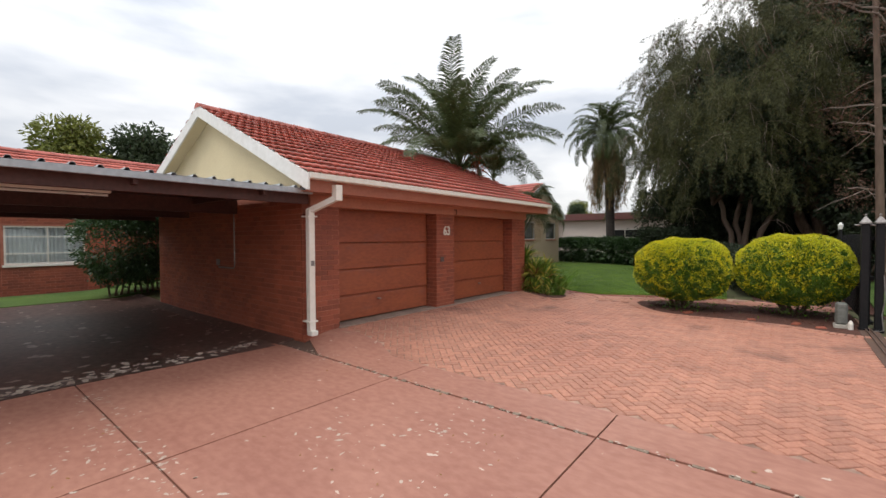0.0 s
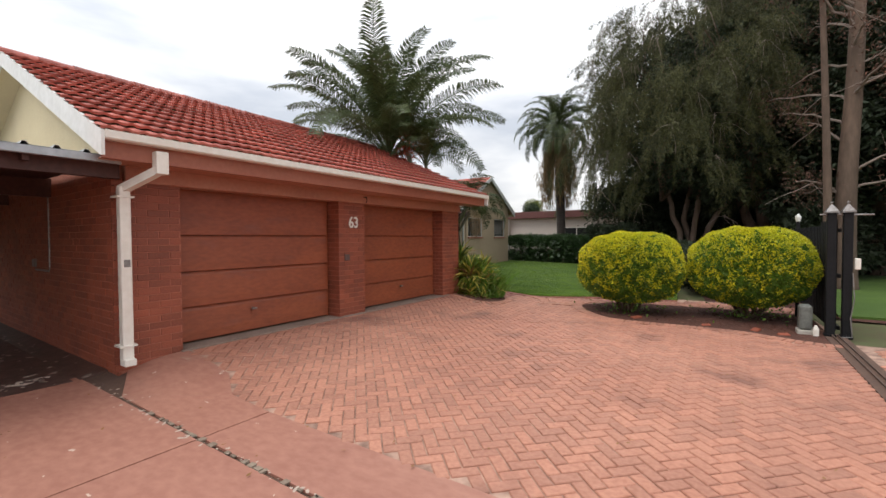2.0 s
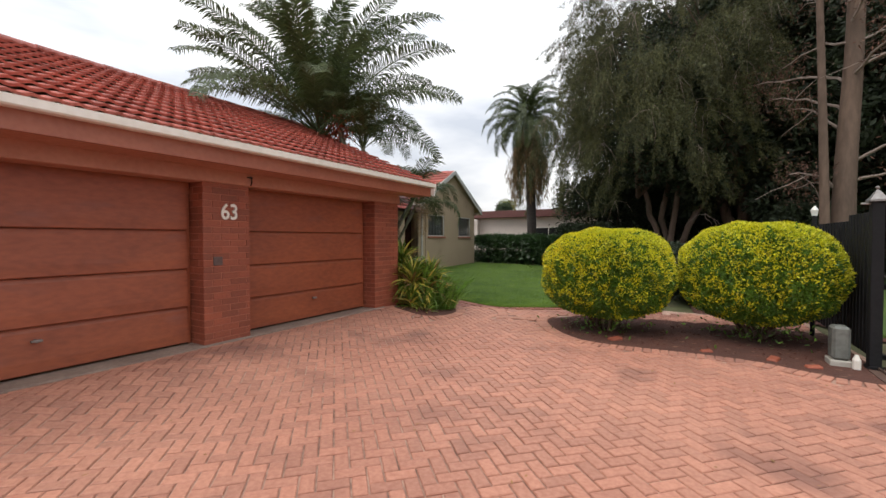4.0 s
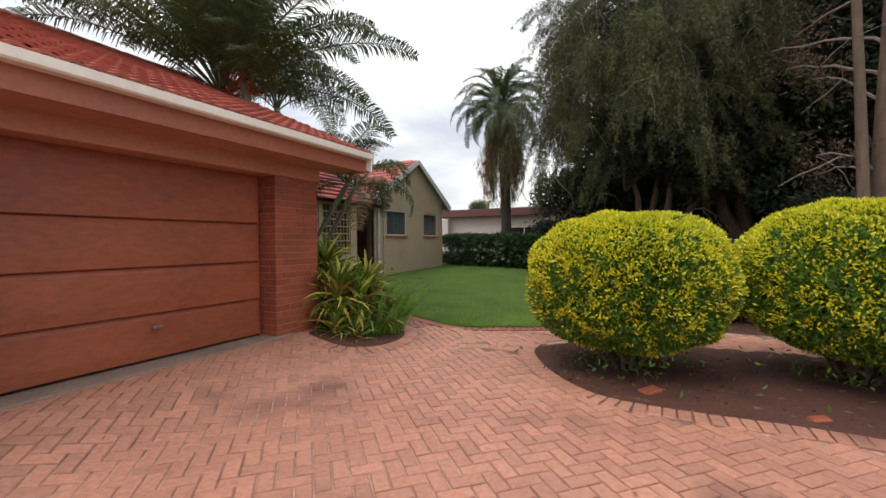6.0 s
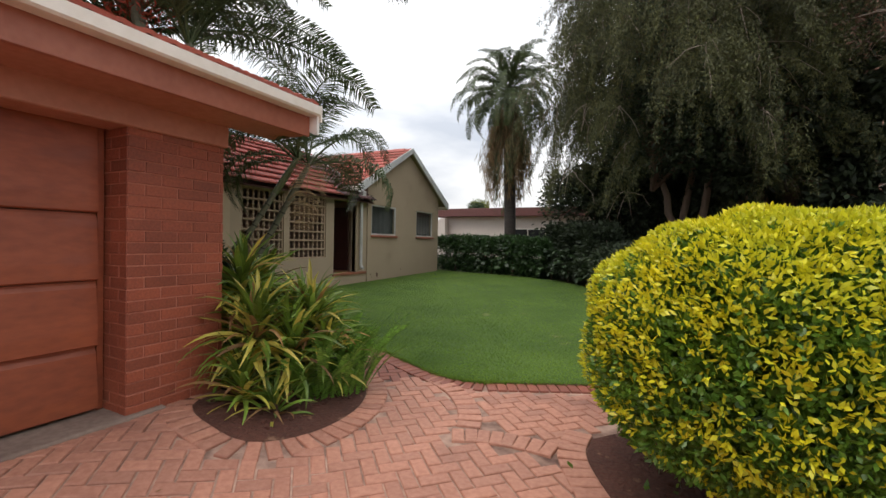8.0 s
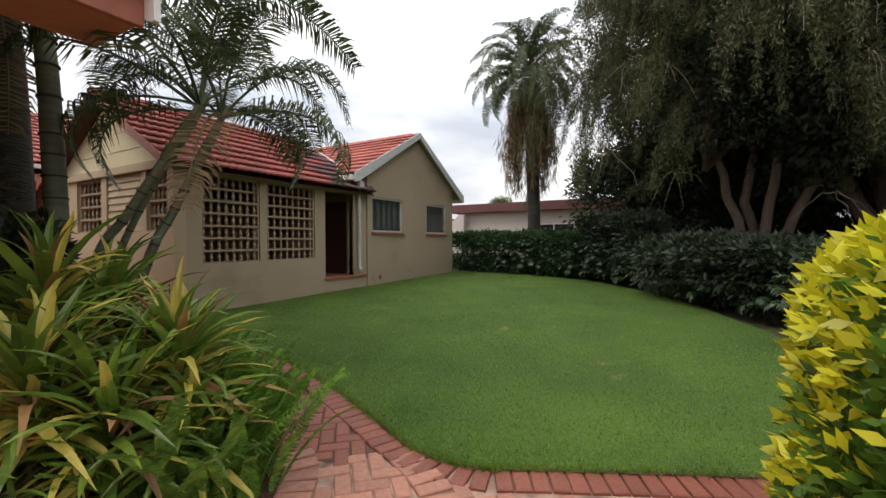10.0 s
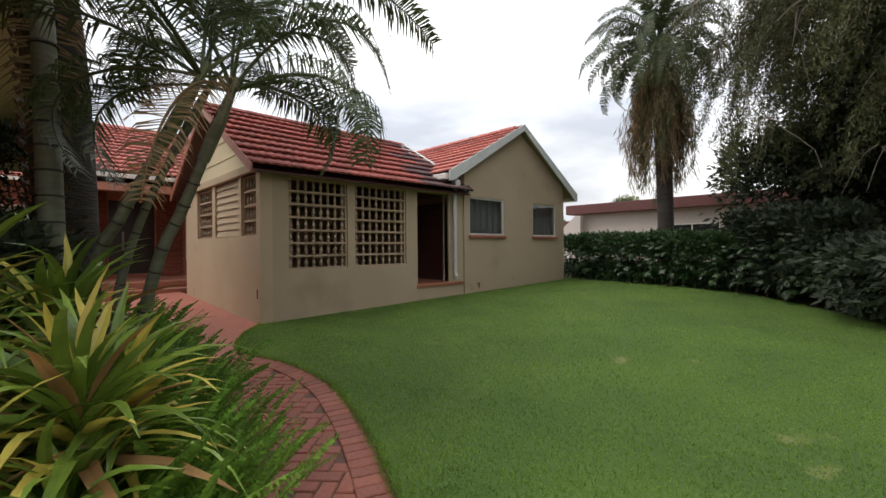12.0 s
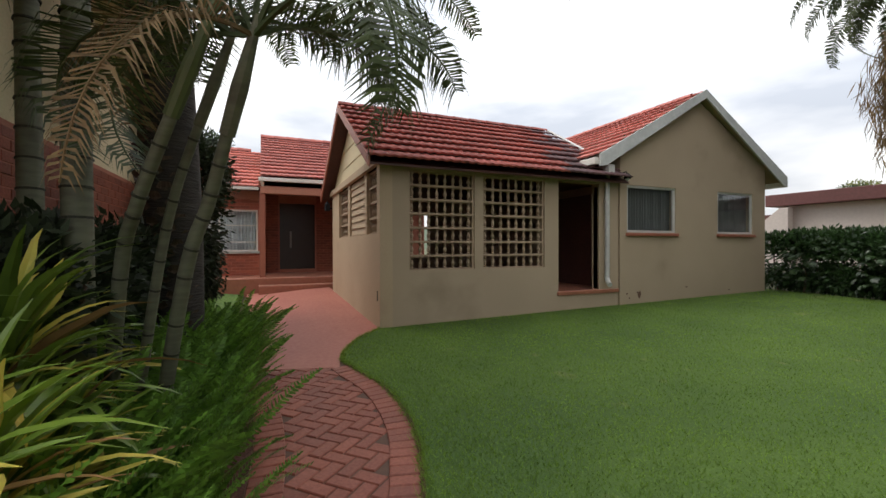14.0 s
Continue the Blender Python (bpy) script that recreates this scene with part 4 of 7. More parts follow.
    tube(bm, [(WX + 0.12, 19.06, 2.76), (WX + 0.12, 19.06, 2.72), (WX + 0.13, 19.06, 2.66)], [0.03, 0.055, 0.07], 12)
    lamp = thing("wall_lamp", (WX, 19.06, 2.75), "small dark metal wall lamp on the beige wall", "lamp")
    part("shade", bm, black_mat, lamp, "dark metal shade")
    part("bulb", tube(bmesh.new(), [(WX + 0.12, 19.06, 2.68), (WX + 0.13, 19.06, 2.64), (WX + 0.13, 19.06, 2.61)], [0.03, 0.035, 0.01], 10), lamp_glass, lamp, "white glass bulb")


gable_wing()


def wall_marks():
    """Patches where the plaster has flaked to brown, and a narrow slot by the path."""
    rnd = random.Random(5)
    brown = mat("bare brown plaster", (0.16, 0.085, 0.05), (0.10, 0.055, 0.035), 40, 6, 0.9)
    for y, z, w, h in ((19.52, 0.36, 0.09, 0.17), (19.47, 0.42, 0.06, 0.05), (19.18, 0.40, 0.06, 0.04), (19.25, 0.31, 0.05, 0.04), (22.3, 0.35, 0.05, 0.03), (20.9, 0.47, 0.10, 0.03)):
        n = 9
        ring = [(y + 0.5 * w * math.cos(2 * math.pi * k / n) * rnd.uniform(0.6, 1.1), z + 0.5 * h * math.sin(2 * math.pi * k / n) * rnd.uniform(0.6, 1.1)) for k in range(n)]
        part("flaked_patch", prism(bmesh.new(), ring, "x", WX - 0.002, WX + 0.003), brown, wing, "flaked brown patch of plaster")
    part("slot", boxbm(-10.96, -10.93, 14.174, 14.181, 0.50, 0.66), black_mat, wing, "narrow dark slot in the wall")


wall_marks()


def porch_roof():
    roof = thing("porch_roof", (0, 0, 0))
    roof.parent, roof.location = wing, (0, 0, 0)
    ex, ez, rx, rz, y0, y1 = -10.48, 2.62, -13.15, 4.18, 13.95, 19.0
    up = Vector((rx - ex, 0, rz - ez))
    dark = (dark_tile_mat, lambda p: p.y + 0.35 * math.sin(p.x * 9 + p.y * 5) > 18.8 - 0.50 * (p.x - rx))
    tile_slope((ex, y0, ez), (0, 1, 0), up, y1 - y0, up.length, porch_tile_mat, roof, 300, gauge=0.33, alt=dark)
    wx = 2 * rx - ex
    tile_slope((wx, y0, ez), (0, 1, 0), (rx - wx, 0, rz - ez), y1 - y0, up.length, porch_tile_mat, roof, 0)
    ridge_caps((rx, y0, rz + 0.04), (rx, y1, rz + 0.04), porch_tile_mat, roof, 0.07)
    bm = bmesh.new()
    for s in (1, -1):
        e = rx + s * (ex - rx)
        prism(bm, [(rx, rz + 0.02), (e, ez + 0.02), (e, ez - 0.13), (rx, rz - 0.13)], "y", 13.93, 13.96)
    part("bargeboard", bm, fascia_mat, roof, "red-brown verge board")
    bm = bmesh.new()
    for s in (1, -1):
        e = rx + s * (ex - rx - 0.07)
        prism(bm, [(rx, rz - 0.05), (e, ez - 0.05), (e, ez - 0.08), (rx, rz - 0.08)], "y", 13.96, y1)
    part("deck", bm, dark_wood_mat, roof, "dark boards under the tiles")
    part("flashing", prism(bmesh.new(), [(-13.1, 4.22), (-11.5, 3.28), (-11.5, 3.24), (-13.1, 4.18)], "y", 19.0, 19.12), pipe_mat, roof, "pale metal flashing")


porch_roof()


# ---- brick house with the front door ----
house = thing("brick_house", (-18.5, 8, 0.1), "red brick house with red tiled roof and white windows", "house")
HX = -18.0


def brick_house():
    bm = bmesh.new()
    wall_x(bm, HX - 0.22, HX, -8.0, 12.55, 0.0, 2.95, [(1.42, 3.25, 0.95, 2.10), (10.85, 12.42, 1.22, 2.42)])
    box(bm, HX - 1.2, HX - 0.22, 12.45, 12.55, 0, 2.95)
    wall_x(bm, HX - 1.25, HX - 1.0, 12.55, 18.0, 0.0, 3.1, [(13.05, 14.15, 0.62, 2.75), (14.95, 15.35, 1.0, 2.6)])
    part("wall", bm, mortar_mat, house, "red brick wall")
    part("front_door", boxbm(HX - 1.2, HX - 1.14, 13.05, 14.15, 0.62, 2.75), door_dark_mat, house, "dark varnished front door standing in shade")
    bm = boxbm(HX - 1.12, HX - 1.10, 13.36, 13.42, 1.3, 1.85, 0.005)
    part("door_handle", bm, steel_mat, house, "long chrome door handle")
    window(house, 1.42, 3.25, 0.95, 2.10, HX, [0.52], [0.28, 0.72], lace_mat, white_mat, white_mat, True)
    window(house, 10.85, 12.42, 1.22, 2.42, HX, [0.36], [0.22, 0.62], lace_mat, white_mat, kerb_mat, True)
    part("room_back", boxbm(HX - 0.5, HX - 0.45, 0.5, 12.5, 0.5, 2.9), dark_in_mat, house, "dim room wall behind the windows")
    # raised verandah and steps
    bm = boxbm(-19.0, -16.6, 10.6, 14.9, 0.0, 0.52, 0.015)
    part("stoep", bm, step_mat, house, "polished red verandah floor")
    part("step", boxbm(-16.6, -16.2, 12.45, 14.5, 0.0, 0.34, 0.012), step_mat, house, "polished red step")
    bm = bmesh.new()
    box(bm, -17.0, -16.8, 12.5, 16, 2.78, 3.12, 0.006)
    box(bm, HX - 0.02, HX + 0.05, -8, 12.5, 2.72, 3.0, 0.006)
    part("beam", bm, beam_mat, house, "red-brown painted beam of the verandah")
    part("ceiling", boxbm(-19.0, -17.0, 12.5, 16, 3.0, 3.03), dark_wood_mat, house, "dark verandah ceiling")
    bm = bmesh.new()
    box(bm, -16.80, -16.70, 12.45, 14.6, 3.10, 3.2, 0.006)
    box(bm, HX + 0.35, HX + 0.45, -8, 12.45, 2.95, 3.03, 0.006)
    part("gutter", bm, white_mat, house, "white gutter")
    part("fascia", boxbm(-16.83, -16.80, 12.45, 16, 2.98, 3.16), fascia_mat, house, "red-brown fascia")
    bm = bmesh.new()
    tube(bm, [(-16.76, 12.55, 3.12), (-16.9, 12.55, 2.9), (-16.92, 12.55, 2.75), (-16.92, 12.55, 0.55)], 0.05, 10)
    part("downpipe", bm, white_mat, house, "white downpipe on the verandah")
    part("column", boxbm(-17.0, -16.85, 12.48, 12.62, 0.52, 2.8, 0.01), fascia_mat, house, "red-brown verandah post")
    roof = thing("roof", (0, 0, 0))
    roof.parent, roof.location = house, (0, 0, 0)
    for y0, y1, ex, ez, rx, rz in ((-8.0, 12.5, -17.6, 3.02, -21.2, 4.75), (12.5, 18.3, -16.72, 3.22, -20.6, 5.15)):
        up = Vector((rx - ex, 0, rz - ez))
        tile_slope((ex, y0, ez), (0, 1, 0), up, y1 - y0, up.length, pink_tile_mat, roof, 0)
        ridge_caps((rx, y0, rz + 0.04), (rx, y1, rz + 0.04), pink_tile_mat, roof)
        bm = prism(bmesh.new(), [(ex, ez - 0.04), (rx, rz - 0.04), (2 * rx - ex, ez - 0.04), (2 * rx - ex, ez - 0.1), (rx, rz - 0.1), (ex, ez - 0.1)], "y", y0, y1)
        part("roof_deck", bm, maroon_mat, roof)
        bm = prism(bmesh.new(), [(ex - 0.4, ez + 0.06), (rx, rz - 0.12), (2 * rx - ex + 0.4, ez + 0.06)], "y", y0 + 0.05, y0 + 0.2)
        part("gable", bm, cream_mat, roof, "cream gable end")
    bm = boxbm(-19.15, -19.1, 14.9, 15.4, 1.0, 2.6)
    part("side_window_frame", bm, white_mat, house, "white barred side window")
    lamp = thing("lantern", (-15.5, 14.15, 2.4), "black wall lantern on the porch corner", "lamp")
    bm = bmesh.new()
    box(bm, -15.56, -15.44, 14.0, 14.12, 2.25, 2.42, 0.01)
    tube(bm, [(-15.5, 14.06, 2.42), (-15.5, 14.06, 2.5)], [0.07, 0.01], 6)
    box(bm, -15.52, -15.48, 14.10, 14.18, 2.3, 2.34)
    part("lantern", bm, black_mat, lamp)


brick_house()


# ---- neighbour's building behind the hedge ----
def neighbour():
    nb = thing("neighbour_building", (-10, 36, 0.5), "low pale pink building with a flat maroon roof edge", "house")
    bm = bmesh.new()
    box(bm, -15.6, 2.0, 34.0, 42.0, 0.3, 3.1)
    part("wall", bm, neigh_mat, nb, "pale pink plastered wall")
    part("roof", boxbm(-16.3, 2.4, 33.5, 42.4, 3.1, 3.62, 0.02), maroon_mat, nb, "flat roof with a maroon edge")
    bm = prism(bmesh.new(), [(-16.9, 0.3), (-15.3, 0.3), (-15.3, 3.0), (-15.6, 3.0), (-16.9, 1.9)], "y", 33.3, 33.7)
    part("ramp_wall", bm, neigh_mat, nb, "sloping pale wall end")
    for x in (-11.0, -7.6):
        w = boxbm(x - 0.05, x + 2.2, 33.95, 33.99, 1.7, 2.35)
        part("window_frame", w, white_mat, nb, "white window frame")
        part("window_pane", boxbm(x, x + 1.04, 33.93, 33.948, 1.75, 2.3), black_mat, nb, "dark window pane")
        part("window_pane", boxbm(x + 1.10, x + 2.15, 33.93, 33.948, 1.75, 2.3), black_mat, nb, "dark window pane")
    low = thing("low_roof_building", (-20, 40, 0.5), "low red roofed outbuilding beyond the hedge", "house")
    part("wall", boxbm(-26, -16.6, 38, 42, 0.3, 2.2), neigh_mat, low)
    part("roof", prism(bmesh.new(), [(-26.5, 2.2), (-16.2, 2.2), (-18, 3.0), (-25, 3.0)], "y", 37.5, 42.5), maroon_mat, low, "maroon roof")
    shed = thing("pale_roof_shed", (2.0, 40, 0.5), "pale ribbed roof of a shed seen through the trees", "shed")
    part("wall", boxbm(-1.4, 6.0, 30.0, 33.0, 0.3, 1.7), neigh_mat, shed)
    bm = bmesh.new()
    for k in range(26):
        box(bm, -1.6 + k * 0.3, -1.4 + k * 0.3, 29.6, 33.4, 1.75, 2.15)
    part("roof", bm, white_mat, shed, "pale ribbed roof")


neighbour()


# ---- gate ----
def gate():
    g = thing("sliding_gate", (0.85, 11.2, 0), "black steel palisade sliding gate between pointed posts", "gate")
    for x in (0.74, 0.93):
        bm = bmesh.new()
        box(bm, x - 0.055, x + 0.055, 10.68, 10.79, -0.03, 1.92, 0.006)
        for zz in (0.4,):
            box(bm, x - 0.07, x + 0.07, 10.665, 10.805, -0.03, 0.03, 0.004)
        pst = part("post", bm, black_mat, g, "black steel gate post")
        bm = bmesh.new()
        box(bm, x - 0.08, x + 0.08, 10.655, 10.815, 1.92, 1.945)
        v = [bm.verts.new(p) for p in ((x - 0.075, 10.66, 1.945), (x + 0.075, 10.66, 1.945), (x + 0.075, 10.81, 1.945), (x - 0.075, 10.81, 1.945), (x, 10.735, 2.07))]
        for k in range(4):
            bm.faces.new((v[k], v[(k + 1) % 4], v[4]))
        bmesh.ops.create_uvsphere(bm, u_segments=8, v_segments=6, radius=0.02, matrix=Matrix.Translation((x, 10.735, 2.08)))
        part("post_cap", bm, steel_mat, pst, "grey pyramid post cap")
    bm = tube(bmesh.new(), [(0.60, 10.735, 1.90), (1.22, 10.735, 1.88)], 0.014, 8)
    part("cross_rod", bm, steel_mat, g, "grey steel rod")
    for k in range(9):
        y = 10.86 + k * 0.13
        part("slat", boxbm(0.80, 0.835, y, y + 0.09, 0.06, 1.82, 0.003), black_mat, g, "black vertical slat")
    for k in range(30):
        y = 12.05 + k * 0.16
        part("slat", boxbm(0.80, 0.825, y, y + 0.09, 0.06, 1.74, 0.003), black_mat, g, "black vertical slat")
    for z in (0.08, 0.9, 1.62):
        part("rail", boxbm(0.835, 0.88, 10.84, 16.9, z, z + 0.06, 0.004), black_mat, g, "black gate rail")
    lamp = thing("post_lantern", (0.55, 12.2, 0), "small pale post lantern behind the gate", "lamp")
    bm = tube(bmesh.new(), [(0.55, 12.6, -0.03), (0.55, 12.6, 1.85)], 0.03, 8)
    part("pole", bm, black_mat, lamp, "black lamp pole")
    bm = tube(bmesh.new(), [(0.55, 12.6, 1.85), (0.55, 12.6, 1.94), (0.55, 12.6, 2.0)], [0.035, 0.05, 0.01], 6)
    part("lantern", bm, lamp_glass, lamp, "pale glass lantern head")
    motor = thing("gate_motor", (0.5, 10.75, 0), "weathered grey gate motor box on its base", "motor")
    part("housing", boxbm(0.36, 0.53, 10.66, 10.87, 0.06, 0.46, 0.03), mat("grey box metal", (0.16, 0.17, 0.15), (0.09, 0.09, 0.08), 20, 6, 0.6), motor, "grey metal housing")
    part("base", boxbm(0.34, 0.55, 10.64, 10.89, -0.03, 0.06, 0.01), kerb_mat, motor, "concrete base")
    bm = tube(bmesh.new(), [(0.56, 10.60, -0.03), (0.56, 10.60, 0.10), (0.56, 10.60, 0.16)], [0.04, 0.04, 0.015], 10)
    part("white_cap", bm, white_mat, motor, "white plastic cap")
    part("cable", tube(bmesh.new(), [(0.98, 10.66, 1.0), (1.0, 10.64, 0.6), (0.96, 10.64, 0.3), (0.98, 10.62, 0.02), (0.86, 10.60, 0.01)], 0.008, 6), steel_mat, g, "grey cable on the post")
    part("intercom", boxbm(1.005, 1.075, 10.68, 10.75, 1.05, 1.22, 0.01), white_mat, g, "small white intercom box")
    track = thing("gate_track", (0.62, 4, 0), "rusty steel gate track set in a dirty concrete strip", "track")
    part("strip", sheet_piece([(0.50, -8), (0.78, -8), (0.92, 10.6), (0.66, 10.6)], 0.006), groove_mat, track, "dirty concrete strip")
    bm = bmesh.new()
    for dx in (-0.035, 0.035):
        prism(bm, [(0.62 + dx - 0.008, -8), (0.62 + dx + 0.008, -8), (0.80 + dx + 0.008, 10.75), (0.80 + dx - 0.008, 10.75)], "z", 0.0, 0.028)
    part("rail", bm, mat("rusty steel", (0.17, 0.10, 0.07), (0.09, 0.07, 0.06), 30, 4, 0.6, metal=0.4), track, "rusty steel rail")


def sheet_piece(outline, top):
    return prism(bmesh.new(), outline, "z", -0.03, top)


gate()


# ---- plants ----
def part_leaves(name, quads, material, parent, label="", kind="stuff"):
    me = polys(name, quads, 4)
    return part_mesh(name, me, material, parent, label, kind)


def sphere_points(rng, n):
    return unit(rng.normal(size=(n, 3)))


def frond_meshes(name, length, pairs, leaflet, width, droop, material, seeds, rise=0.9, vee=0.35):
    """Feather fronds: a curved midrib with leaflets on both sides. Each grows from the origin along +x."""
    out = []
    for seed in seeds:
        rng = np.random.default_rng(seed)
        s = np.linspace(0, 1, 14)
        bend = droop * rng.uniform(0.85, 1.15)
        xs = length * (s * np.cos(bend * s * 0.9))
        zs = length * (rise * s - bend * s ** 2 * 1.05)
        ys = length * 0.08 * rng.uniform(-1, 1) * s ** 2
        spine = np.stack([xs, ys, zs], 1)
        bm = tube(bmesh.new(), [tuple(p) for p in spine], [0.016 * (1 - 0.85 * k) + 0.002 for k in s], 4)
        me0 = bpy.data.meshes.new(name)
        bm.to_mesh(me0)
        bm.free()
        V = [tuple(v.co) for v in me0.vertices]
        F = [tuple(f.vertices) for f in me0.polygons]
        bpy.data.meshes.remove(me0)
        for k in range(pairs):
            u = 0.14 + 0.86 * (k + rng.uniform(-0.2, 0.2)) / pairs
            u = min(0.995, u)
            p = np.array([np.interp(u, s, spine[:, i]) for i in range(3)])
            q = np.array([np.interp(min(1, u + 0.03), s, spine[:, i]) for i in range(3)])
            t = unit(q - p + np.array([1e-5, 0, 0]))
            L = leaflet * (0.35 + 0.65 * math.sin(math.pi * min(1, 0.15 + u * 0.85))) * rng.uniform(0.85, 1.1)
            for sgn in (-1, 1):
                out_dir = unit(np.array([0, sgn, 0]) + t * rng.uniform(0.35, 0.75) + np.array([0, 0, vee * rng.uniform(0.2, 1.2)]))
                mid = p + out_dir * L * 0.5
                tip = p + out_dir * L * 0.85 + np.array([0, 0, -L * rng.uniform(0.2, 0.5)])
                w = t * width * 0.5
                o = len(V)
                V += [tuple(p - w * 0.5), tuple(p + w * 0.5), tuple(mid + w), tuple(mid - w), tuple(tip)]
                F += [(o, o + 1, o + 2, o + 3), (o + 3, o + 2, o + 4)]
        me = raw(name, V, F)
        me.materials.append(material)
        out.append(me)
    return out


PALM_FRONDS = frond_meshes("frond", 1.9, 66, 0.52, 0.019, 0.85, palm_leaf, (1, 2, 3, 4))
PALM_DRY = frond_meshes("dry_frond", 1.5, 56, 0.42, 0.017, 0.75, palm_dry, (5, 6), rise=0.25)
TALL_FRONDS = frond_meshes("frond", 3.4, 112, 0.52, 0.024, 0.58, palm_leaf, (7, 8, 9), rise=0.85, vee=0.45)
DATE_FRONDS = frond_meshes("frond", 2.5, 66, 0.36, 0.028, 0.85, date_leaf, (11, 12, 13), rise=0.8, vee=0.6)


def crown(palm, at, meshes, n, low, high, seed, dry=(), n_dry=0, size=1.0, brown=0):
    """Fronds all round a palm's head, steep in the middle, hanging at the rim."""
    rnd = random.Random(seed)
    for k in range(n):
        turn = 137.5 * k + rnd.uniform(-12, 12)
        tilt = high + (low - high) * (k / max(1, n - 1)) + rnd.uniform(-7, 7)
        s = size * rnd.uniform(0.85, 1.1)
        old = brown and k == n - 4
        piece("dry_frond" if old else "frond", (dry if old else meshes)[k % (len(dry) if old else len(meshes))], palm, Matrix.Translation(at) @ pose(0, 0, 0, rnd.uniform(-14, 14), -tilt, turn) @ Matrix.Scale(s, 4))
    for k in range(n_dry):
        turn = 150 * k + rnd.uniform(-25, 25)
        piece("dry_frond", dry[k % len(dry)], palm, Matrix.Translation(Vector(at) - Vector((0, 0, 0.1))) @ pose(0, 0, 0, rnd.uniform(-20, 20), rnd.uniform(15, 38), turn) @ Matrix.Scale(size * rnd.uniform(0.7, 1), 4))


def cane_palm(path, radius, n, seed, label, low=-15, high=66, size=1.0, n_dry=2, meshes=PALM_FRONDS):
    at = path[0]
    palm = thing("palm", at, label, "palm", "palms beside the garage")
    pts = [Vector(p) for p in smooth3(path, 8)]
    bm = tube(bmesh.new(), pts, [radius * (1.15 - 0.3 * k / len(pts)) for k in range(len(pts))], 12)
    trunk = part("trunk", bm, cane_mat, palm, "green grey ringed cane", smooth=True)
    bm = bmesh.new()
    total = 0
    for p, q in zip(pts, pts[1:]):
        total += (q - p).length
        if total > 0.13:
            total = 0
            d = (q - p).normalized() * 0.006
            tube(bm, [p - d, p + d], radius * 1.13, 12)
    part("ring", bm, ring_mat, trunk, "dark leaf scars", "stuff")
    d = (pts[-1] - pts[-3]).normalized()
    bm = tube(bmesh.new(), [pts[-1], pts[-1] + d * 0.25, pts[-1] + d * 0.6], [radius * 1.1, radius * 1.2, radius * 0.5], 10)
    part("crownshaft", bm, mat("green crownshaft", (0.12, 0.15, 0.06), (0.08, 0.10, 0.045), 8, 3, 0.5) if seed == 1 else cane_mat, palm, "green leaf sheath")
    crown(palm, pts[-1] + d * 0.5, meshes, n, low, high, seed, PALM_DRY, n_dry, size, int(n == 9))
    return palm


def smooth3(points, n):
    out = []
    P = [np.array(points[0], float)] + [np.array(p, float) for p in points] + [np.array(points[-1], float)]
    for i in range(1, len(P) - 2):
        p0, p1, p2, p3 = P[i - 1:i + 3]
        for k in range(n):
            t = k / n
            out.append(0.5 * (2 * p1 + (p2 - p0) * t + (2 * p0 - 5 * p1 + 4 * p2 - p3) * t * t + (3 * p1 - p0 - 3 * p2 + p3) * t ** 3))
    return out + [P[-1]]


cane_palm([(-7.50, 11.72, 0), (-7.33, 11.84, 1.18), (-7.13, 11.96, 1.55), (-6.96, 12.14, 1.98)], 0.034, 8, 1, "slender leaning palm with feathery green and brown fronds", n_dry=0, size=0.80, low=-34, high=42)
cane_palm([(-7.52, 11.94, 0), (-7.26, 12.15, 1.18), (-7.13, 12.28, 1.58), (-6.99, 12.38, 1.92)], 0.036, 9, 2, "leaning ringed palm with drooping fronds by the porch", n_dry=0, size=0.80, low=-36, high=44)
cane_palm([(-7.62, 11.80, 0), (-7.42, 11.98, 1.1), (-7.25, 12.10, 1.6), (-7.10, 12.24, 1.98)], 0.026, 4, 3, "thin leaning palm cane with arching fronds", n_dry=0, size=0.72, low=-30, high=38)
cane_palm([(-7.36, 11.66, 0), (-7.39, 11.64, 1.5), (-7.45, 11.62, 2.6), (-7.56, 11.60, 3.1)], 0.066, 13, 4, "upright ringed green grey palm with a full crown", n_dry=0, size=0.9, low=4, high=50)
cane_palm([(-7.68, 11.34, 0), (-7.70, 11.33, 1.5), (-7.80, 11.28, 2.8), (-7.95, 11.22, 3.6)], 0.058, 12, 5, "upright ringed palm close to the garage wall", n_dry=0, size=0.85, low=4, high=50)


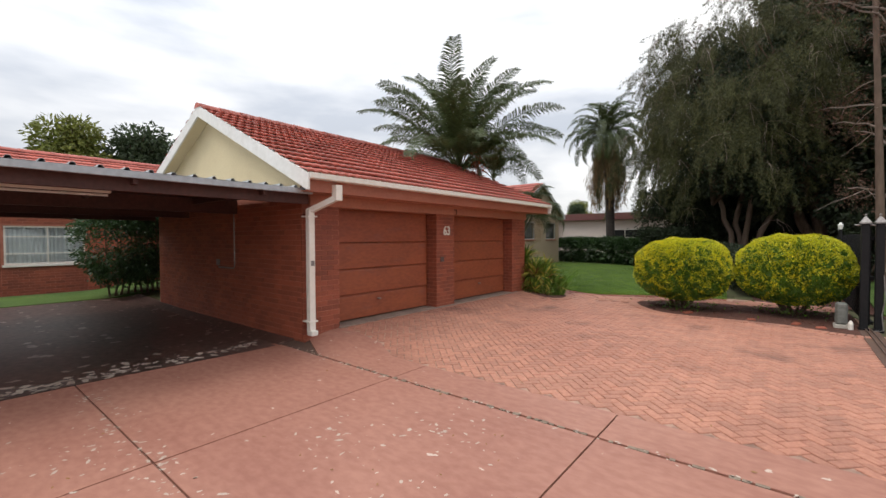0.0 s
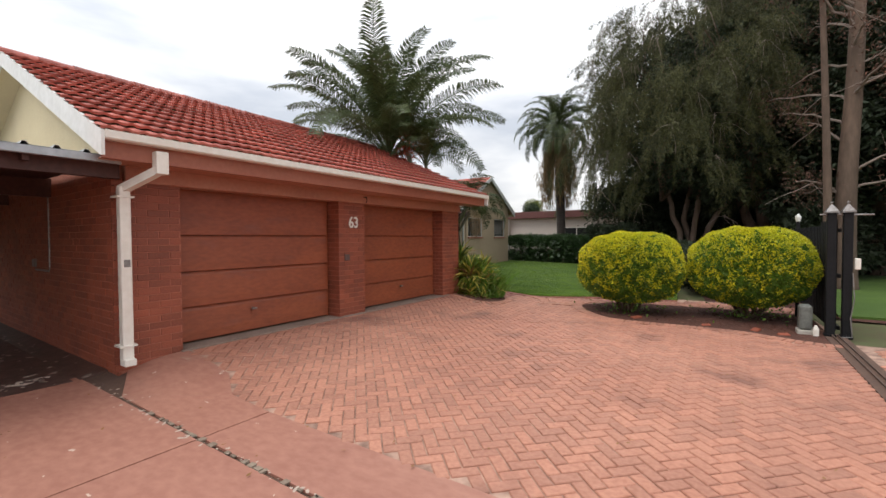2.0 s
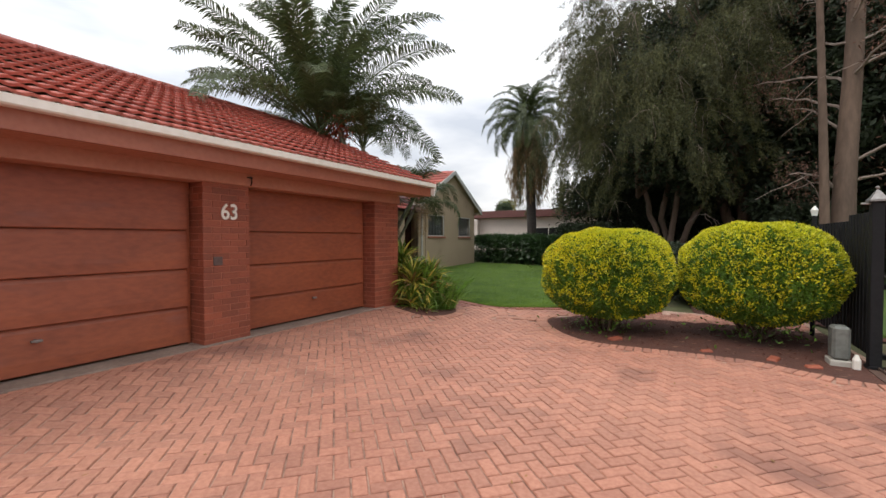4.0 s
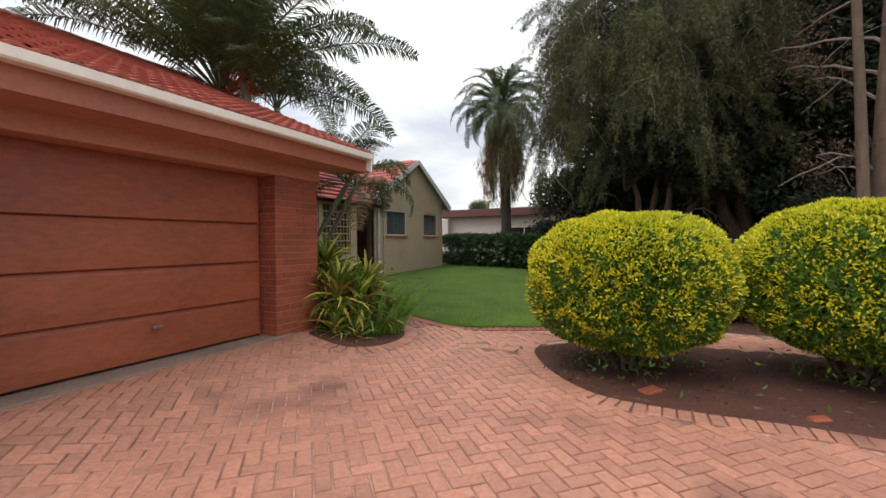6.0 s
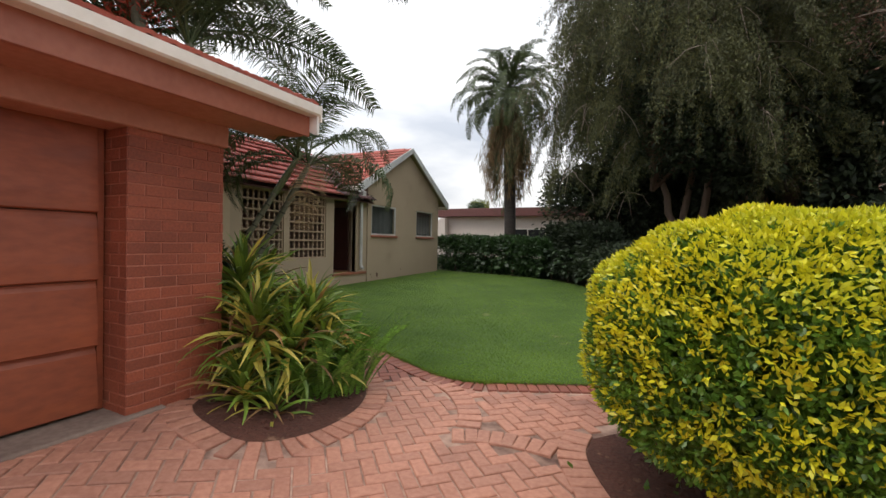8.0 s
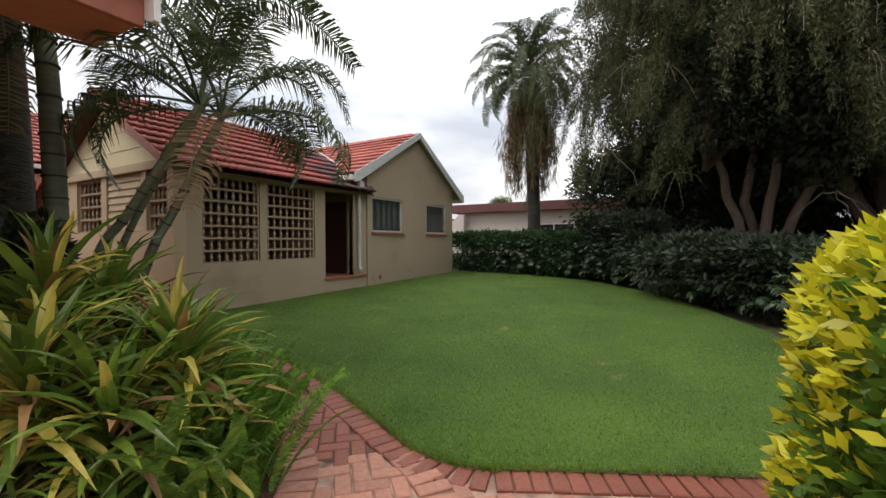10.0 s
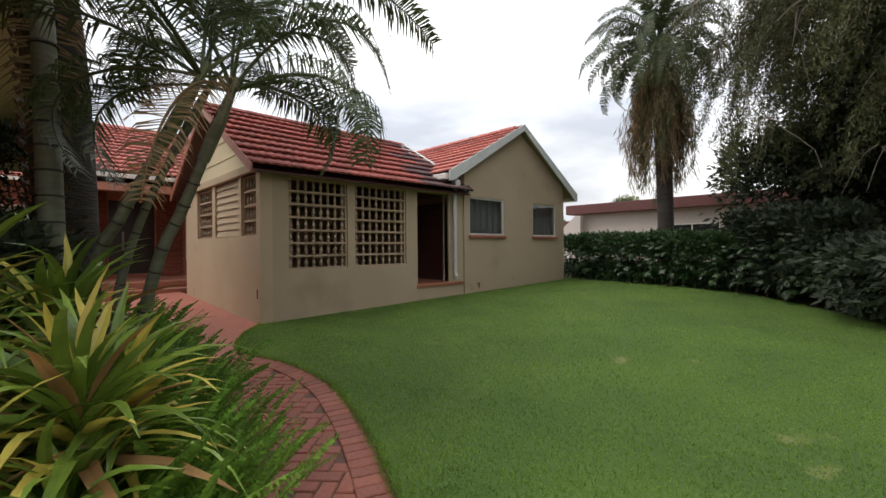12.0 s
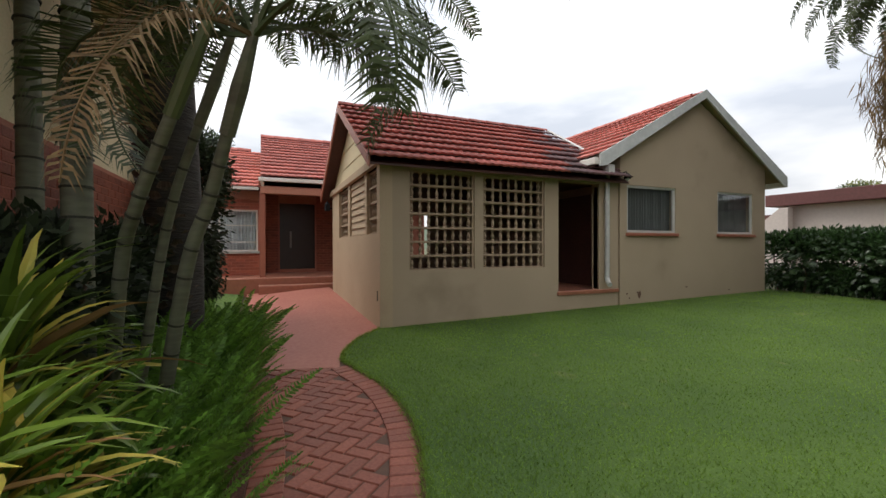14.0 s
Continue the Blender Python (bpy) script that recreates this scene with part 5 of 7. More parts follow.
def big_palm():
    at = (-9.12, 11.78, 0)
    palm = thing("date_palm", at, "tall dark trunked date palm rising behind the garage roof", "palm")
    rnd = random.Random(8)
    pts = [(-9.12, 11.80, 0), (-9.14, 11.79, 1.5), (-9.08, 11.72, 3.0), (-9.03, 11.62, 3.95)]
    bm = tube(bmesh.new(), smooth3(pts, 10), [0.235] * 31, 14)
    trunk = part("trunk", bm, palm_bark_mat, palm, "dark ringed trunk", smooth=True)
    bm = bmesh.new()
    for k in range(360):
        z = 0.1 + 3.85 * k / 360
        a_ = k * 2.4
        r = 0.225
        c = Vector((-9.12 + (0.12 if z > 3 else 0.0) * (z - 3) / 1.6 + r * math.cos(a_), 11.81 - 0.045 * z + r * math.sin(a_), z))
        o = Vector((math.cos(a_), math.sin(a_), 0))
        s = Vector((-o.y, o.x, 0))
        w, h = 0.055 * rnd.uniform(0.8, 1.2), 0.05
        v = [bm.verts.new(p) for p in (c - s * w, c + s * w, c + s * w * 0.6 + Vector((0, 0, h)) + o * 0.03, c - s * w * 0.6 + Vector((0, 0, h)) + o * 0.03, c + Vector((0, 0, -0.03)))]
        bm.faces.new((v[0], v[1], v[2], v[3]))
        bm.faces.new((v[1], v[0], v[4]))
    part("leaf_base", bm, bark_mat, trunk, "rough old leaf bases", "stuff")
    crown(palm, (-9.0, 11.52, 4.00), TALL_FRONDS, 46, -14, 52, 21, PALM_DRY, 1, 1.22)
    rng = np.random.default_rng(4)
    c = np.array([-8.1, 11.22, 4.0]) + rng.normal(size=(900, 3)) * np.array([0.18, 0.15, 0.22])
    q = leaf_quads(c, unit(rng.normal(size=(900, 3)) - [0, 0, 0.6]), sphere_points(rng, 900), rng.uniform(0.05, 0.11, 900), np.full(900, 0.022))
    part_leaves("fruit", q, red_fruit, palm, "hanging orange red fruit stalks")


big_palm()


def date_palm():
    """A date palm with a full round head and a wide ragged skirt of dead fronds down its trunk."""
    at = (-8.95, 27.4, 0.2)
    palm = thing("date_palm", at, "date palm with a skirt of dead fronds behind the hedge", "palm")
    bm = tube(bmesh.new(), smooth3([(-8.95, 27.4, 0.1), (-9.0, 27.4, 3.2), (-9.15, 27.35, 8.0)], 8), [0.26] * 17, 12)
    part("trunk", bm, palm_bark_mat, palm, "dark rough trunk", smooth=True)
    crown(palm, (-9.2, 27.3, 8.3), DATE_FRONDS, 62, -62, 50, 33, size=1.34)
    # the skirt: dead fronds that hang from the head, spreading at first, ragged at their ends
    rng = np.random.default_rng(6)
    for label, count, material in (("hanging dead brown fronds", 44, palm_dry), ("hanging dull green old fronds", 22, date_leaf)):
        rows = []
        for k in range(count):
            a_ = rng.uniform(0, 2 * math.pi)
            out = np.array([math.cos(a_), math.sin(a_), 0.0])
            L, reach = rng.uniform(2.0, 4.4), rng.uniform(0.25, 1.0)
            m = int(L * 70)
            u = rng.random((m, 1))
            start = np.array([-9.15, 27.35, 8.1 - rng.uniform(0, 0.8)])
            line = start + out * (0.2 + reach * np.sin(u * 2.2)) + np.array([0, 0, -1]) * L * u
            rows.append(line + rng.normal(size=(m, 3)) * [0.09, 0.09, 0.05])
        c = np.vstack(rows)
        m = len(c)
        along = unit(np.array([0, 0, -1.0]) + rng.normal(size=(m, 3)) * 0.28)
        w = unit(np.cross(along, rng.normal(size=(m, 3))))
        part_leaves("skirt", leaf_quads(c, along, w, rng.uniform(0.25, 0.55, m), rng.uniform(0.015, 0.035, m)), material, palm, label)


date_palm()


def limb(bm, start, end, r0, r1, rng, sag=0.0, n=7, sides=7):
    a_, b_ = np.array(start, float), np.array(end, float)
    pts = []
    for k in range(n):
        u = k / (n - 1)
        p = a_ + (b_ - a_) * u
        p[2] += sag * math.sin(math.pi * u)
        if 0 < k < n - 1:
            p += rng.normal(size=3) * np.linalg.norm(b_ - a_) * 0.02
        pts.append(tuple(p))
    tube(bm, pts, [r0 + (r1 - r0) * k / (n - 1) for k in range(n)], sides)
    return pts


def weeping_tree():
    """Thick forked trunks, arching limbs and ropes of foliage that hang in separate, ragged swags."""
    rng = np.random.default_rng(41)
    base = np.array([-2.1, 23.6, 0.0])
    tree = thing("weeping_tree", tuple(base), "large weeping tree with grey green foliage and bare twigs", "tree")
    bm = bmesh.new()
    heads = []
    limb(bm, base + [0, 0, -0.1], base + [0.05, 0, 1.3], 0.30, 0.25, rng, 0, 6, 12)
    for dx, dy, h in ((-0.45, 0.1, 4.6), (0.5, -0.1, 5.4), (0.05, 0.5, 6.0), (1.1, 0.2, 4.8)):
        p = limb(bm, base + [dx * 0.3, dy * 0.3, 0.9], base + [dx * 2.2, dy * 2.2, h], 0.13, 0.08, rng, 0, 8, 10)
        heads.append(np.array(p[-1]))
    part("trunk", bm, pale_bark_mat, tree, "brown fissured trunks forking low from one base", smooth=True)
    bm = bmesh.new()
    centre, size = np.array([-2.2, 23.0, 6.7]), np.array([4.1, 4.0, 5.3])
    twigs = []
    for k in range(80):
        d = unit(rng.normal(size=3) * [1, 1, 0.7] + [0, 0, 0.35])
        end = centre + d * size * rng.uniform(0.6, 0.95)
        end[2] = max(end[2], 4.2)
        limb(bm, heads[k % 4] - [0, 0, rng.uniform(0, 1.4)], end, 0.08, 0.014, rng, 0.8, 8, 5)
        twigs.append(end)
    part("limb", bm, bark_mat, tree, "arching limbs", "stuff")
    swags = sphere_points(rng, 210)
    swags[:, 2] = np.abs(swags[:, 2]) * np.where(rng.random(210) < 0.35, -0.6, 1)
    swags = centre + unit(swags) * size * rng.uniform(0.62, 1.0, (210, 1))
    swags = np.vstack([swags, np.array(twigs)])
    out, bare = [], []
    for s in swags:
        away = unit((s - centre) * [1, 1, 0.0] + [1e-4, 0, 0])
        reach = rng.uniform(0.7, 1.6)
        for k in range(rng.integers(3, 7)):
            p = s + rng.normal(size=3) * [0.26, 0.26, 0.22]
            L = rng.uniform(0.7, 1.9) if p[2] < centre[2] + 2.2 else rng.uniform(0.4, 1.0)
            m = int(90 + L * 190)
            u = rng.random((m, 1)) ** 0.8
            sway = rng.normal(size=3) * 0.15
            line = p + away * (reach * 0.75 * u ** 0.7) + np.array([0, 0, -1]) * L * u ** 1.9 + sway * u
            spread = (0.19 - 0.145 * u) * (0.8 + 0.4 * np.sin(u * 17 + k))
            pts = line + rng.normal(size=(m, 3)) * spread * [1, 1, 0.8]
            out.append(pts[pts[:, 2] > 2.3 + 0.9 * rng.random()])
            bare.append((p, away, L, reach))
    c = np.vstack(out)
    m = len(c)
    along = unit(np.array([0, 0, -0.8]) + rng.normal(size=(m, 3)) * 0.6)
    w = unit(np.cross(along, rng.normal(size=(m, 3))))
    part_leaves("foliage", leaf_quads(c, along, w, rng.uniform(0.07, 0.13, m), rng.uniform(0.012, 0.023, m)), weep_leaf, tree, "hanging grey green foliage in ragged swags")
    # shade inside the crown, put into a darker leaf colour
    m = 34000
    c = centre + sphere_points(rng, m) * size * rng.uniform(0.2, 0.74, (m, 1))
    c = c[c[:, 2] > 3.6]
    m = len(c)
    part_leaves("inner_foliage", leaf_quads(c, unit(rng.normal(size=(m, 3)) - [0, 0, 0.6]), sphere_points(rng, m), rng.uniform(0.12, 0.22, m), rng.uniform(0.05, 0.09, m)), dark_leaf, tree, "inner foliage, darker leaves painting the crown's shade")
    bm = bmesh.new()
    for p, away, L, reach in bare[::9]:
        if p[1] > centre[1] + 1.0:
            continue
        q = p + away * 0.25
        for j in range(4):
            e = q + away * rng.uniform(0.0, 0.35) + np.array([rng.normal() * 0.35, rng.normal() * 0.15, -rng.uniform(0.4, 1.2)])
            limb(bm, q + rng.normal(size=3) * 0.05, e, 0.015, 0.004, rng, 0.16, 6, 3)
    part("dead_twig", bm, twig_mat, tree, "bare pale grey twigs", "stuff")


weeping_tree()


def clump_tree_mesh(seed, height, radius, low, leaves, leaf_size, trunks=2):
    """Trunk, limbs and foliage of a dense tree around the origin: uneven clumps of leaves with gaps."""
    rng = np.random.default_rng(seed)
    tb, lb = bmesh.new(), bmesh.new()
    tops = []
    for k in range(trunks):
        a_ = 2 * math.pi * k / trunks + seed
        p = limb(tb, (0.25 * math.cos(a_), 0.25 * math.sin(a_), -0.2), (0.12 * radius * math.cos(a_), 0.12 * radius * math.sin(a_), height * 0.72), 0.05 * radius + 0.08, 0.06, rng, 0, 9, 8)
        tops += [np.array(x) for x in p[3:]]
    cl = []
    n = 70
    for k in range(n):
        z = low + (height - low) * (k + 0.5) / n
        u = (z - low) / (height - low)
        rr = radius * (0.55 + 0.45 * math.sin(math.pi * min(1, u * 1.15 + 0.1))) * (1 - 0.35 * u)
        a_ = k * 2.4 + rng.uniform(-0.4, 0.4)
        r = rr * math.sqrt(rng.uniform(0.15, 1))
        c = np.array([r * math.cos(a_), r * math.sin(a_), z])
        cl.append((c, rng.uniform(0.22, 0.36) * radius))
        if k % 2 == 0:
            limb(lb, tops[min(len(tops) - 1, int(u * len(tops) / trunks))], c, 0.06, 0.015, rng, 0.3, 6, 5)
    quads = []
    each = leaves // n
    for c, r in cl:
        d = sphere_points(rng, each)
        p = c + d * r * rng.uniform(0.35, 1.0, (each, 1)) ** 0.6 * [1.15, 1.15, 0.8]
        along = unit(d + rng.normal(size=(each, 3)) * 0.7 + [0, 0, -0.35])
        w = unit(np.cross(along, rng.normal(size=(each, 3))))
        quads.append(leaf_quads(p, along, w, rng.uniform(0.7, 1.3, each) * leaf_size, rng.uniform(0.3, 0.5, each) * leaf_size))
    return tb, lb, np.vstack(quads)


def clump_tree(seed, height, radius, low, leaves, leaf_size, material, bark, label, name="tree", trunks=2, group=""):
    tree = thing(name, (0, 0, 0), label, "tree", group)
    tb, lb, q = clump_tree_mesh(seed, height, radius, low, leaves, leaf_size, trunks)
    part("trunk", tb, bark, tree, smooth=True)
    part("limb", lb, bark, tree, "", "stuff")
    part_leaves("foliage", q, material, tree, "dense foliage")
    return tree


def place(ob, x, y, z=0.0, turn=0.0, size=1.0):
    ob.location, ob.rotation_euler, ob.scale = (x, y, z), (0, 0, radians(turn)), (size, size, size)
    return ob


dark = place(clump_tree(3, 14.0, 3.6, 2.4, 42000, 0.26, dark_leaf, bark_mat, "tall dense dark evergreen tree", trunks=3, group="dark trees behind the garden"), 0.6, 25.0)
for x, y, turn, size in ((4.4, 25.5, 80, 1.1), (2.0, 27.5, 200, 1.25), (7.6, 22.0, 160, 1.05), (-2.6, 27.5, 230, 0.85), (3.0, 30.0, 300, 1.15), (11.5, 25.0, 20, 1.1), (-1.4, 30.5, 120, 0.85), (10.0, 31.0, 60, 1.1)):
    t = copy_thing(dark, pose(x, y, 0, 0, 0, turn) @ Matrix.Scale(size, 4))
    t.scale = (size, size, size)


def gum():
    rng = np.random.default_rng(9)
    tree = thing("gum_tree", (2.3, 18.7, 0), "tall bare gum tree with a thin second stem", "tree")
    bm = tube(bmesh.new(), smooth3([(2.3, 18.7, -0.1), (2.32, 18.75, 3), (2.5, 18.9, 7), (2.6, 19.2, 13)], 8), [0.34, 0.31, 0.29, 0.27] + [0.26 - 0.006 * k for k in range(21)], 14)
    part("trunk", bm, pale_bark_mat, tree, "pale flaking trunk", smooth=True)
    bm = tube(bmesh.new(), smooth3([(1.92, 18.5, -0.1), (1.86, 18.5, 3), (1.75, 18.6, 7), (1.6, 18.8, 12)], 8), [0.13 - 0.003 * k for k in range(25)], 10)
    part("trunk", bm, pale_bark_mat, tree, "thin pale second stem", smooth=True)
    bm = bmesh.new()
    ends = []
    for k in range(26):
        z = rng.uniform(2.6, 12.0)
        a_ = rng.uniform(0, 2 * math.pi)
        L = rng.uniform(0.8, 2.6)
        s = (2.4, 18.8, z)
        e = (2.4 + L * math.cos(a_), 18.8 + L * math.sin(a_), z + rng.uniform(-0.2, 1.2))
        p = limb(bm, s, e, 0.045, 0.012, rng, 0.2, 7, 5)
        ends += p[4:]
        for j in range(2):
            limb(bm, p[4], np.array(p[4]) + rng.normal(size=3) * 0.7, 0.015, 0.004, rng, 0, 4, 3)
    part("limb", bm, twig_mat, tree, "bare grey side branches", "stuff")
    ends = np.array(ends)
    n = 7000
    c = ends[rng.integers(0, len(ends), n)] + rng.normal(size=(n, 3)) * 0.28
    q = leaf_quads(c, unit(rng.normal(size=(n, 3)) - [0, 0, 0.5]), sphere_points(rng, n), rng.uniform(0.08, 0.16, n), rng.uniform(0.02, 0.035, n))
    part_leaves("foliage", q, mat("dead red-brown leaf", (0.16, 0.075, 0.05), (0.09, 0.05, 0.035), 5, 1, 0.8, 0, island=0.4), tree, "sparse red-brown dead leaves")


gum()


def leafy_mass(name, line, half, top, bottom, n, size, material, label, category, group="", lumps=0.25, seed=1, stems=True):
    """A dense hedge or shrub row along a plan line: leaves in a lumpy hull, with stems inside."""
    rng = np.random.default_rng(seed)
    ob = thing(name, (line[0][0], line[0][1], H(*line[0])), label, category, group)
    L = np.array(smooth_line(line, 6))
    seg = rng.integers(0, len(L) - 1, n)
    u = rng.random((n, 1))
    p = L[seg] * (1 - u) + L[seg + 1] * u
    d = sphere_points(rng, n)
    d[:, 2] = np.abs(d[:, 2]) * np.where(rng.random(n) < 0.42, -1, 1)
    r = rng.uniform(0.72, 1.0, (n, 1))
    lump = 1 + lumps * (np.sin(p[:, :1] * 3.1 + d[:, 2:] * 4) * np.cos(p[:, 1:] * 2.7) + 0.5 * np.sin(p[:, :1] * 7.3 + p[:, 1:] * 6.1))
    box_d = np.sign(d) * np.abs(d) ** 0.6
    g = np.array([H(a_, b_) for a_, b_ in p])
    mid = (top + bottom) / 2
    c = np.stack([p[:, 0] + box_d[:, 0] * half * r[:, 0] * lump[:, 0], p[:, 1] + box_d[:, 1] * half * r[:, 0] * lump[:, 0], g + mid + box_d[:, 2] * (top - mid) * r[:, 0] * (0.6 + 0.4 * lump[:, 0])], 1)
    c[:, 2] = np.maximum(c[:, 2], g + 0.03)
    along = unit(d + rng.normal(size=(n, 3)) * 0.6 + [0, 0, -0.2])
    w = unit(np.cross(along, rng.normal(size=(n, 3))))
    part_leaves("foliage", leaf_quads(c, along, w, rng.uniform(0.7, 1.3, n) * size, rng.uniform(0.35, 0.55, n) * size), material, ob)
    if stems:
        bm = bmesh.new()
        for k in range(max(8, len(L))):
            q = L[k % len(L)]
            z = H(*q)
            limb(bm, (q[0], q[1], z - 0.05), (q[0] + rng.normal() * half * 0.4, q[1] + rng.normal() * half * 0.4, z + top * 0.75), 0.03, 0.01, rng, 0, 5, 5)
        part("stem", bm, bark_mat, ob, "", "stuff")
    return ob


leafy_mass("hedge", [(-11.0, 24.6), (-9.0, 24.5), (-7.4, 24.3), (-6.2, 24.0)], 0.62, 1.45, 0.0, 36000, 0.12, hedge_leaf, "clipped glossy green hedge along the far side of the lawn", "hedge", lumps=0.2, seed=2)
leafy_mass("shrub", [(-6.0, 24.3), (-5.0, 23.4), (-4.2, 22.2)], 0.85, 1.9, 0.1, 22000, 0.15, dark_leaf, "dark green shrubs under the trees beside the lawn", "shrub", "shrubs along the lawn", lumps=0.5, seed=3)
leafy_mass("shrub", [(-3.8, 21.6), (-2.9, 20.0), (-2.1, 18.9)], 0.75, 1.35, 0.1, 20000, 0.14, dark_leaf, "low dark shrubs under the weeping tree", "shrub", "shrubs along the lawn", lumps=0.5, seed=4)
leafy_mass("shrub", [(-1.5, 18.2), (-1.0, 16.6), (-0.7, 15.2)], 0.7, 1.25, 0.1, 17000, 0.14, dark_leaf, "low dark leafy shrubs beside the red soil edge", "shrub", "shrubs along the lawn", lumps=0.5, seed=5)
leafy_mass("shrub", [(-6.3, 26.4), (-4.2, 25.6), (-3.0, 26.5), (1.0, 27.5)], 1.0, 4.2, 0.2, 42000, 0.18, dark_leaf, "tall dark evergreen shrubs behind the weeping tree", "shrub", "shrubs along the lawn", seed=6)
leafy_mass("shrub", [(-14.9, 3.2), (-14.6, 4.0), (-14.4, 4.6)], 0.80, 2.65, 0.25, 26000, 0.10, hedge_leaf, "dark leafy shrub behind the carport with thin stems", "shrub", seed=7)
leafy_mass("shrub", [(-12.6, 11.35), (-12.0, 11.4)], 0.62, 3.1, 0.3, 15000, 0.09, dark_leaf, "tall dark shrub against the garage end", "shrub", seed=8)
leafy_mass("shrub", [(-7.3, 11.35), (-8.2, 11.35), (-9.6, 11.4), (-11.0, 11.4)], 0.40, 1.5, 0.05, 16000, 0.09, dark_leaf, "dark leafy shrubs along the garage end wall", "shrub", seed=9)
leafy_mass("shrub", [(1.9, 21.5), (4.5, 26.0), (8.5, 30.0)], 0.9, 2.6, 0.2, 16000, 0.2, dark_leaf, "dark undergrowth beside the street", "shrub", seed=12)

cut_leaf = leaf("deeply cut leaf", (0.042, 0.080, 0.026), (0.022, 0.042, 0.015), 0.3, 0.4, 0.2, 0.4)
BIG_LEAVES = frond_meshes("leaf", 0.55, 8, 0.26, 0.075, 0.75, cut_leaf, (61, 62, 63), rise=0.7, vee=0.1)


def big_leaf_plants():
    """Plants with large, deeply cut leaves, in front of the hedge and the shrubs."""
    rnd = random.Random(19)
    spots = [(-10.2, 24.1), (-8.6, 24.0), (-7.7, 23.8), (-6.2, 23.6), (-5.5, 22.8), (-4.5, 22.1), (-3.6, 20.9), (-3.0, 19.8), (-2.3, 18.7), (-1.9, 17.5)]
    for x, y in spots:
        z = H(x, y)
        plant = thing("big_leaf_plant", (x, y, z), "dark green plant with large deeply cut leaves before the hedge", "plant", "cut leaved plants along the lawn")
        bm = bmesh.new()
        tube(bm, [(x, y, z - 0.05), (x + 0.03, y, z + 0.5)], 0.03, 6)
        part("stem", bm, bark_mat, plant)
        for k in range(34):
            u = k / 34
            a_ = 137.5 * k + rnd.uniform(-20, 20)
            r = 0.12 + 0.28 * u
            c = Vector((x + r * math.cos(radians(a_)), y + r * math.sin(radians(a_)), z + rnd.uniform(0.95, 1.15) * (1 - 0.75 * u)))
            piece("leaf", BIG_LEAVES[k % 3], plant, Matrix.Translation(c) @ pose(0, 0, 0, rnd.uniform(-30, 30), 10 - 30 * (1 - u) + rnd.uniform(-12, 12), a_ + rnd.uniform(-40, 40)) @ Matrix.Scale(rnd.uniform(0.45, 0.85), 4))


big_leaf_plants()

garden_tree = place(clump_tree(17, 7.2, 2.3, 2.0, 12000, 0.26, gold_tree_leaf, bark_mat, "leafy yellow green tree beyond the brick house", trunks=2), -27.5, 4.6)
tree_b = place(clump_tree(18, 7.4, 2.2, 2.0, 12000, 0.26, far_leaf, bark_mat, "dark green tree beyond the brick house", trunks=2), -27.5, 7.4)
for x, y, s in ((-31, 9.5, 1.0), (-24, 60, 0.85), (-14, 64, 0.7), (-32, 58, 0.8), (-40, 30, 0.9), (22, 60, 1.4), (30, 50, 1.3), (16, 72, 1.4), (-6, 62, 0.9)):
    t = copy_thing(tree_b, pose(x, y, 0, 0, 0, x * 7))
    t.scale = (s, s, s)
    t["label"] = "distant green garden tree beyond the neighbouring plots"
t = copy_thing(garden_tree, pose(-26, 66, 0, 0, 0, 40))
t["label"] = "distant yellow green tree beyond the pale pink building"


def hills():
    bm = bmesh.new()
    rows = []
    n = 120
    for k in range(n + 1):
        a_ = radians(80 + 190 * k / n)
        h = 14 + 9 * noise.noise(Vector((k * 0.11, 0, 3))) + 36 * math.exp(-((k - 66) / 10.0) ** 2)
        col = []
        for j in range(7):
            u = j / 6
            d = 260 + 130 * u
            z = h * (1 - (1 - u) ** 2) * (1 + 0.10 * noise.noise(Vector((k * 0.9, j * 0.7, 1)))) - 2
            col.append(bm.verts.new((d * math.cos(a_), d * math.sin(a_), z)))
        rows.append(col)
    for r0, r1 in zip(rows, rows[1:]):
        for j in range(6):
            bm.faces.new((r0[j], r0[j + 1], r1[j + 1], r1[j]))
    bmesh.ops.recalc_face_normals(bm, faces=bm.faces)
    solid("backdrop", bm, mat("wooded hillside", (0.075, 0.10, 0.06), (0.13, 0.14, 0.09), 0.12, 0.02, 0.95, 0.6, 2.0), "low wooded hills on the horizon", "hill")


hills()


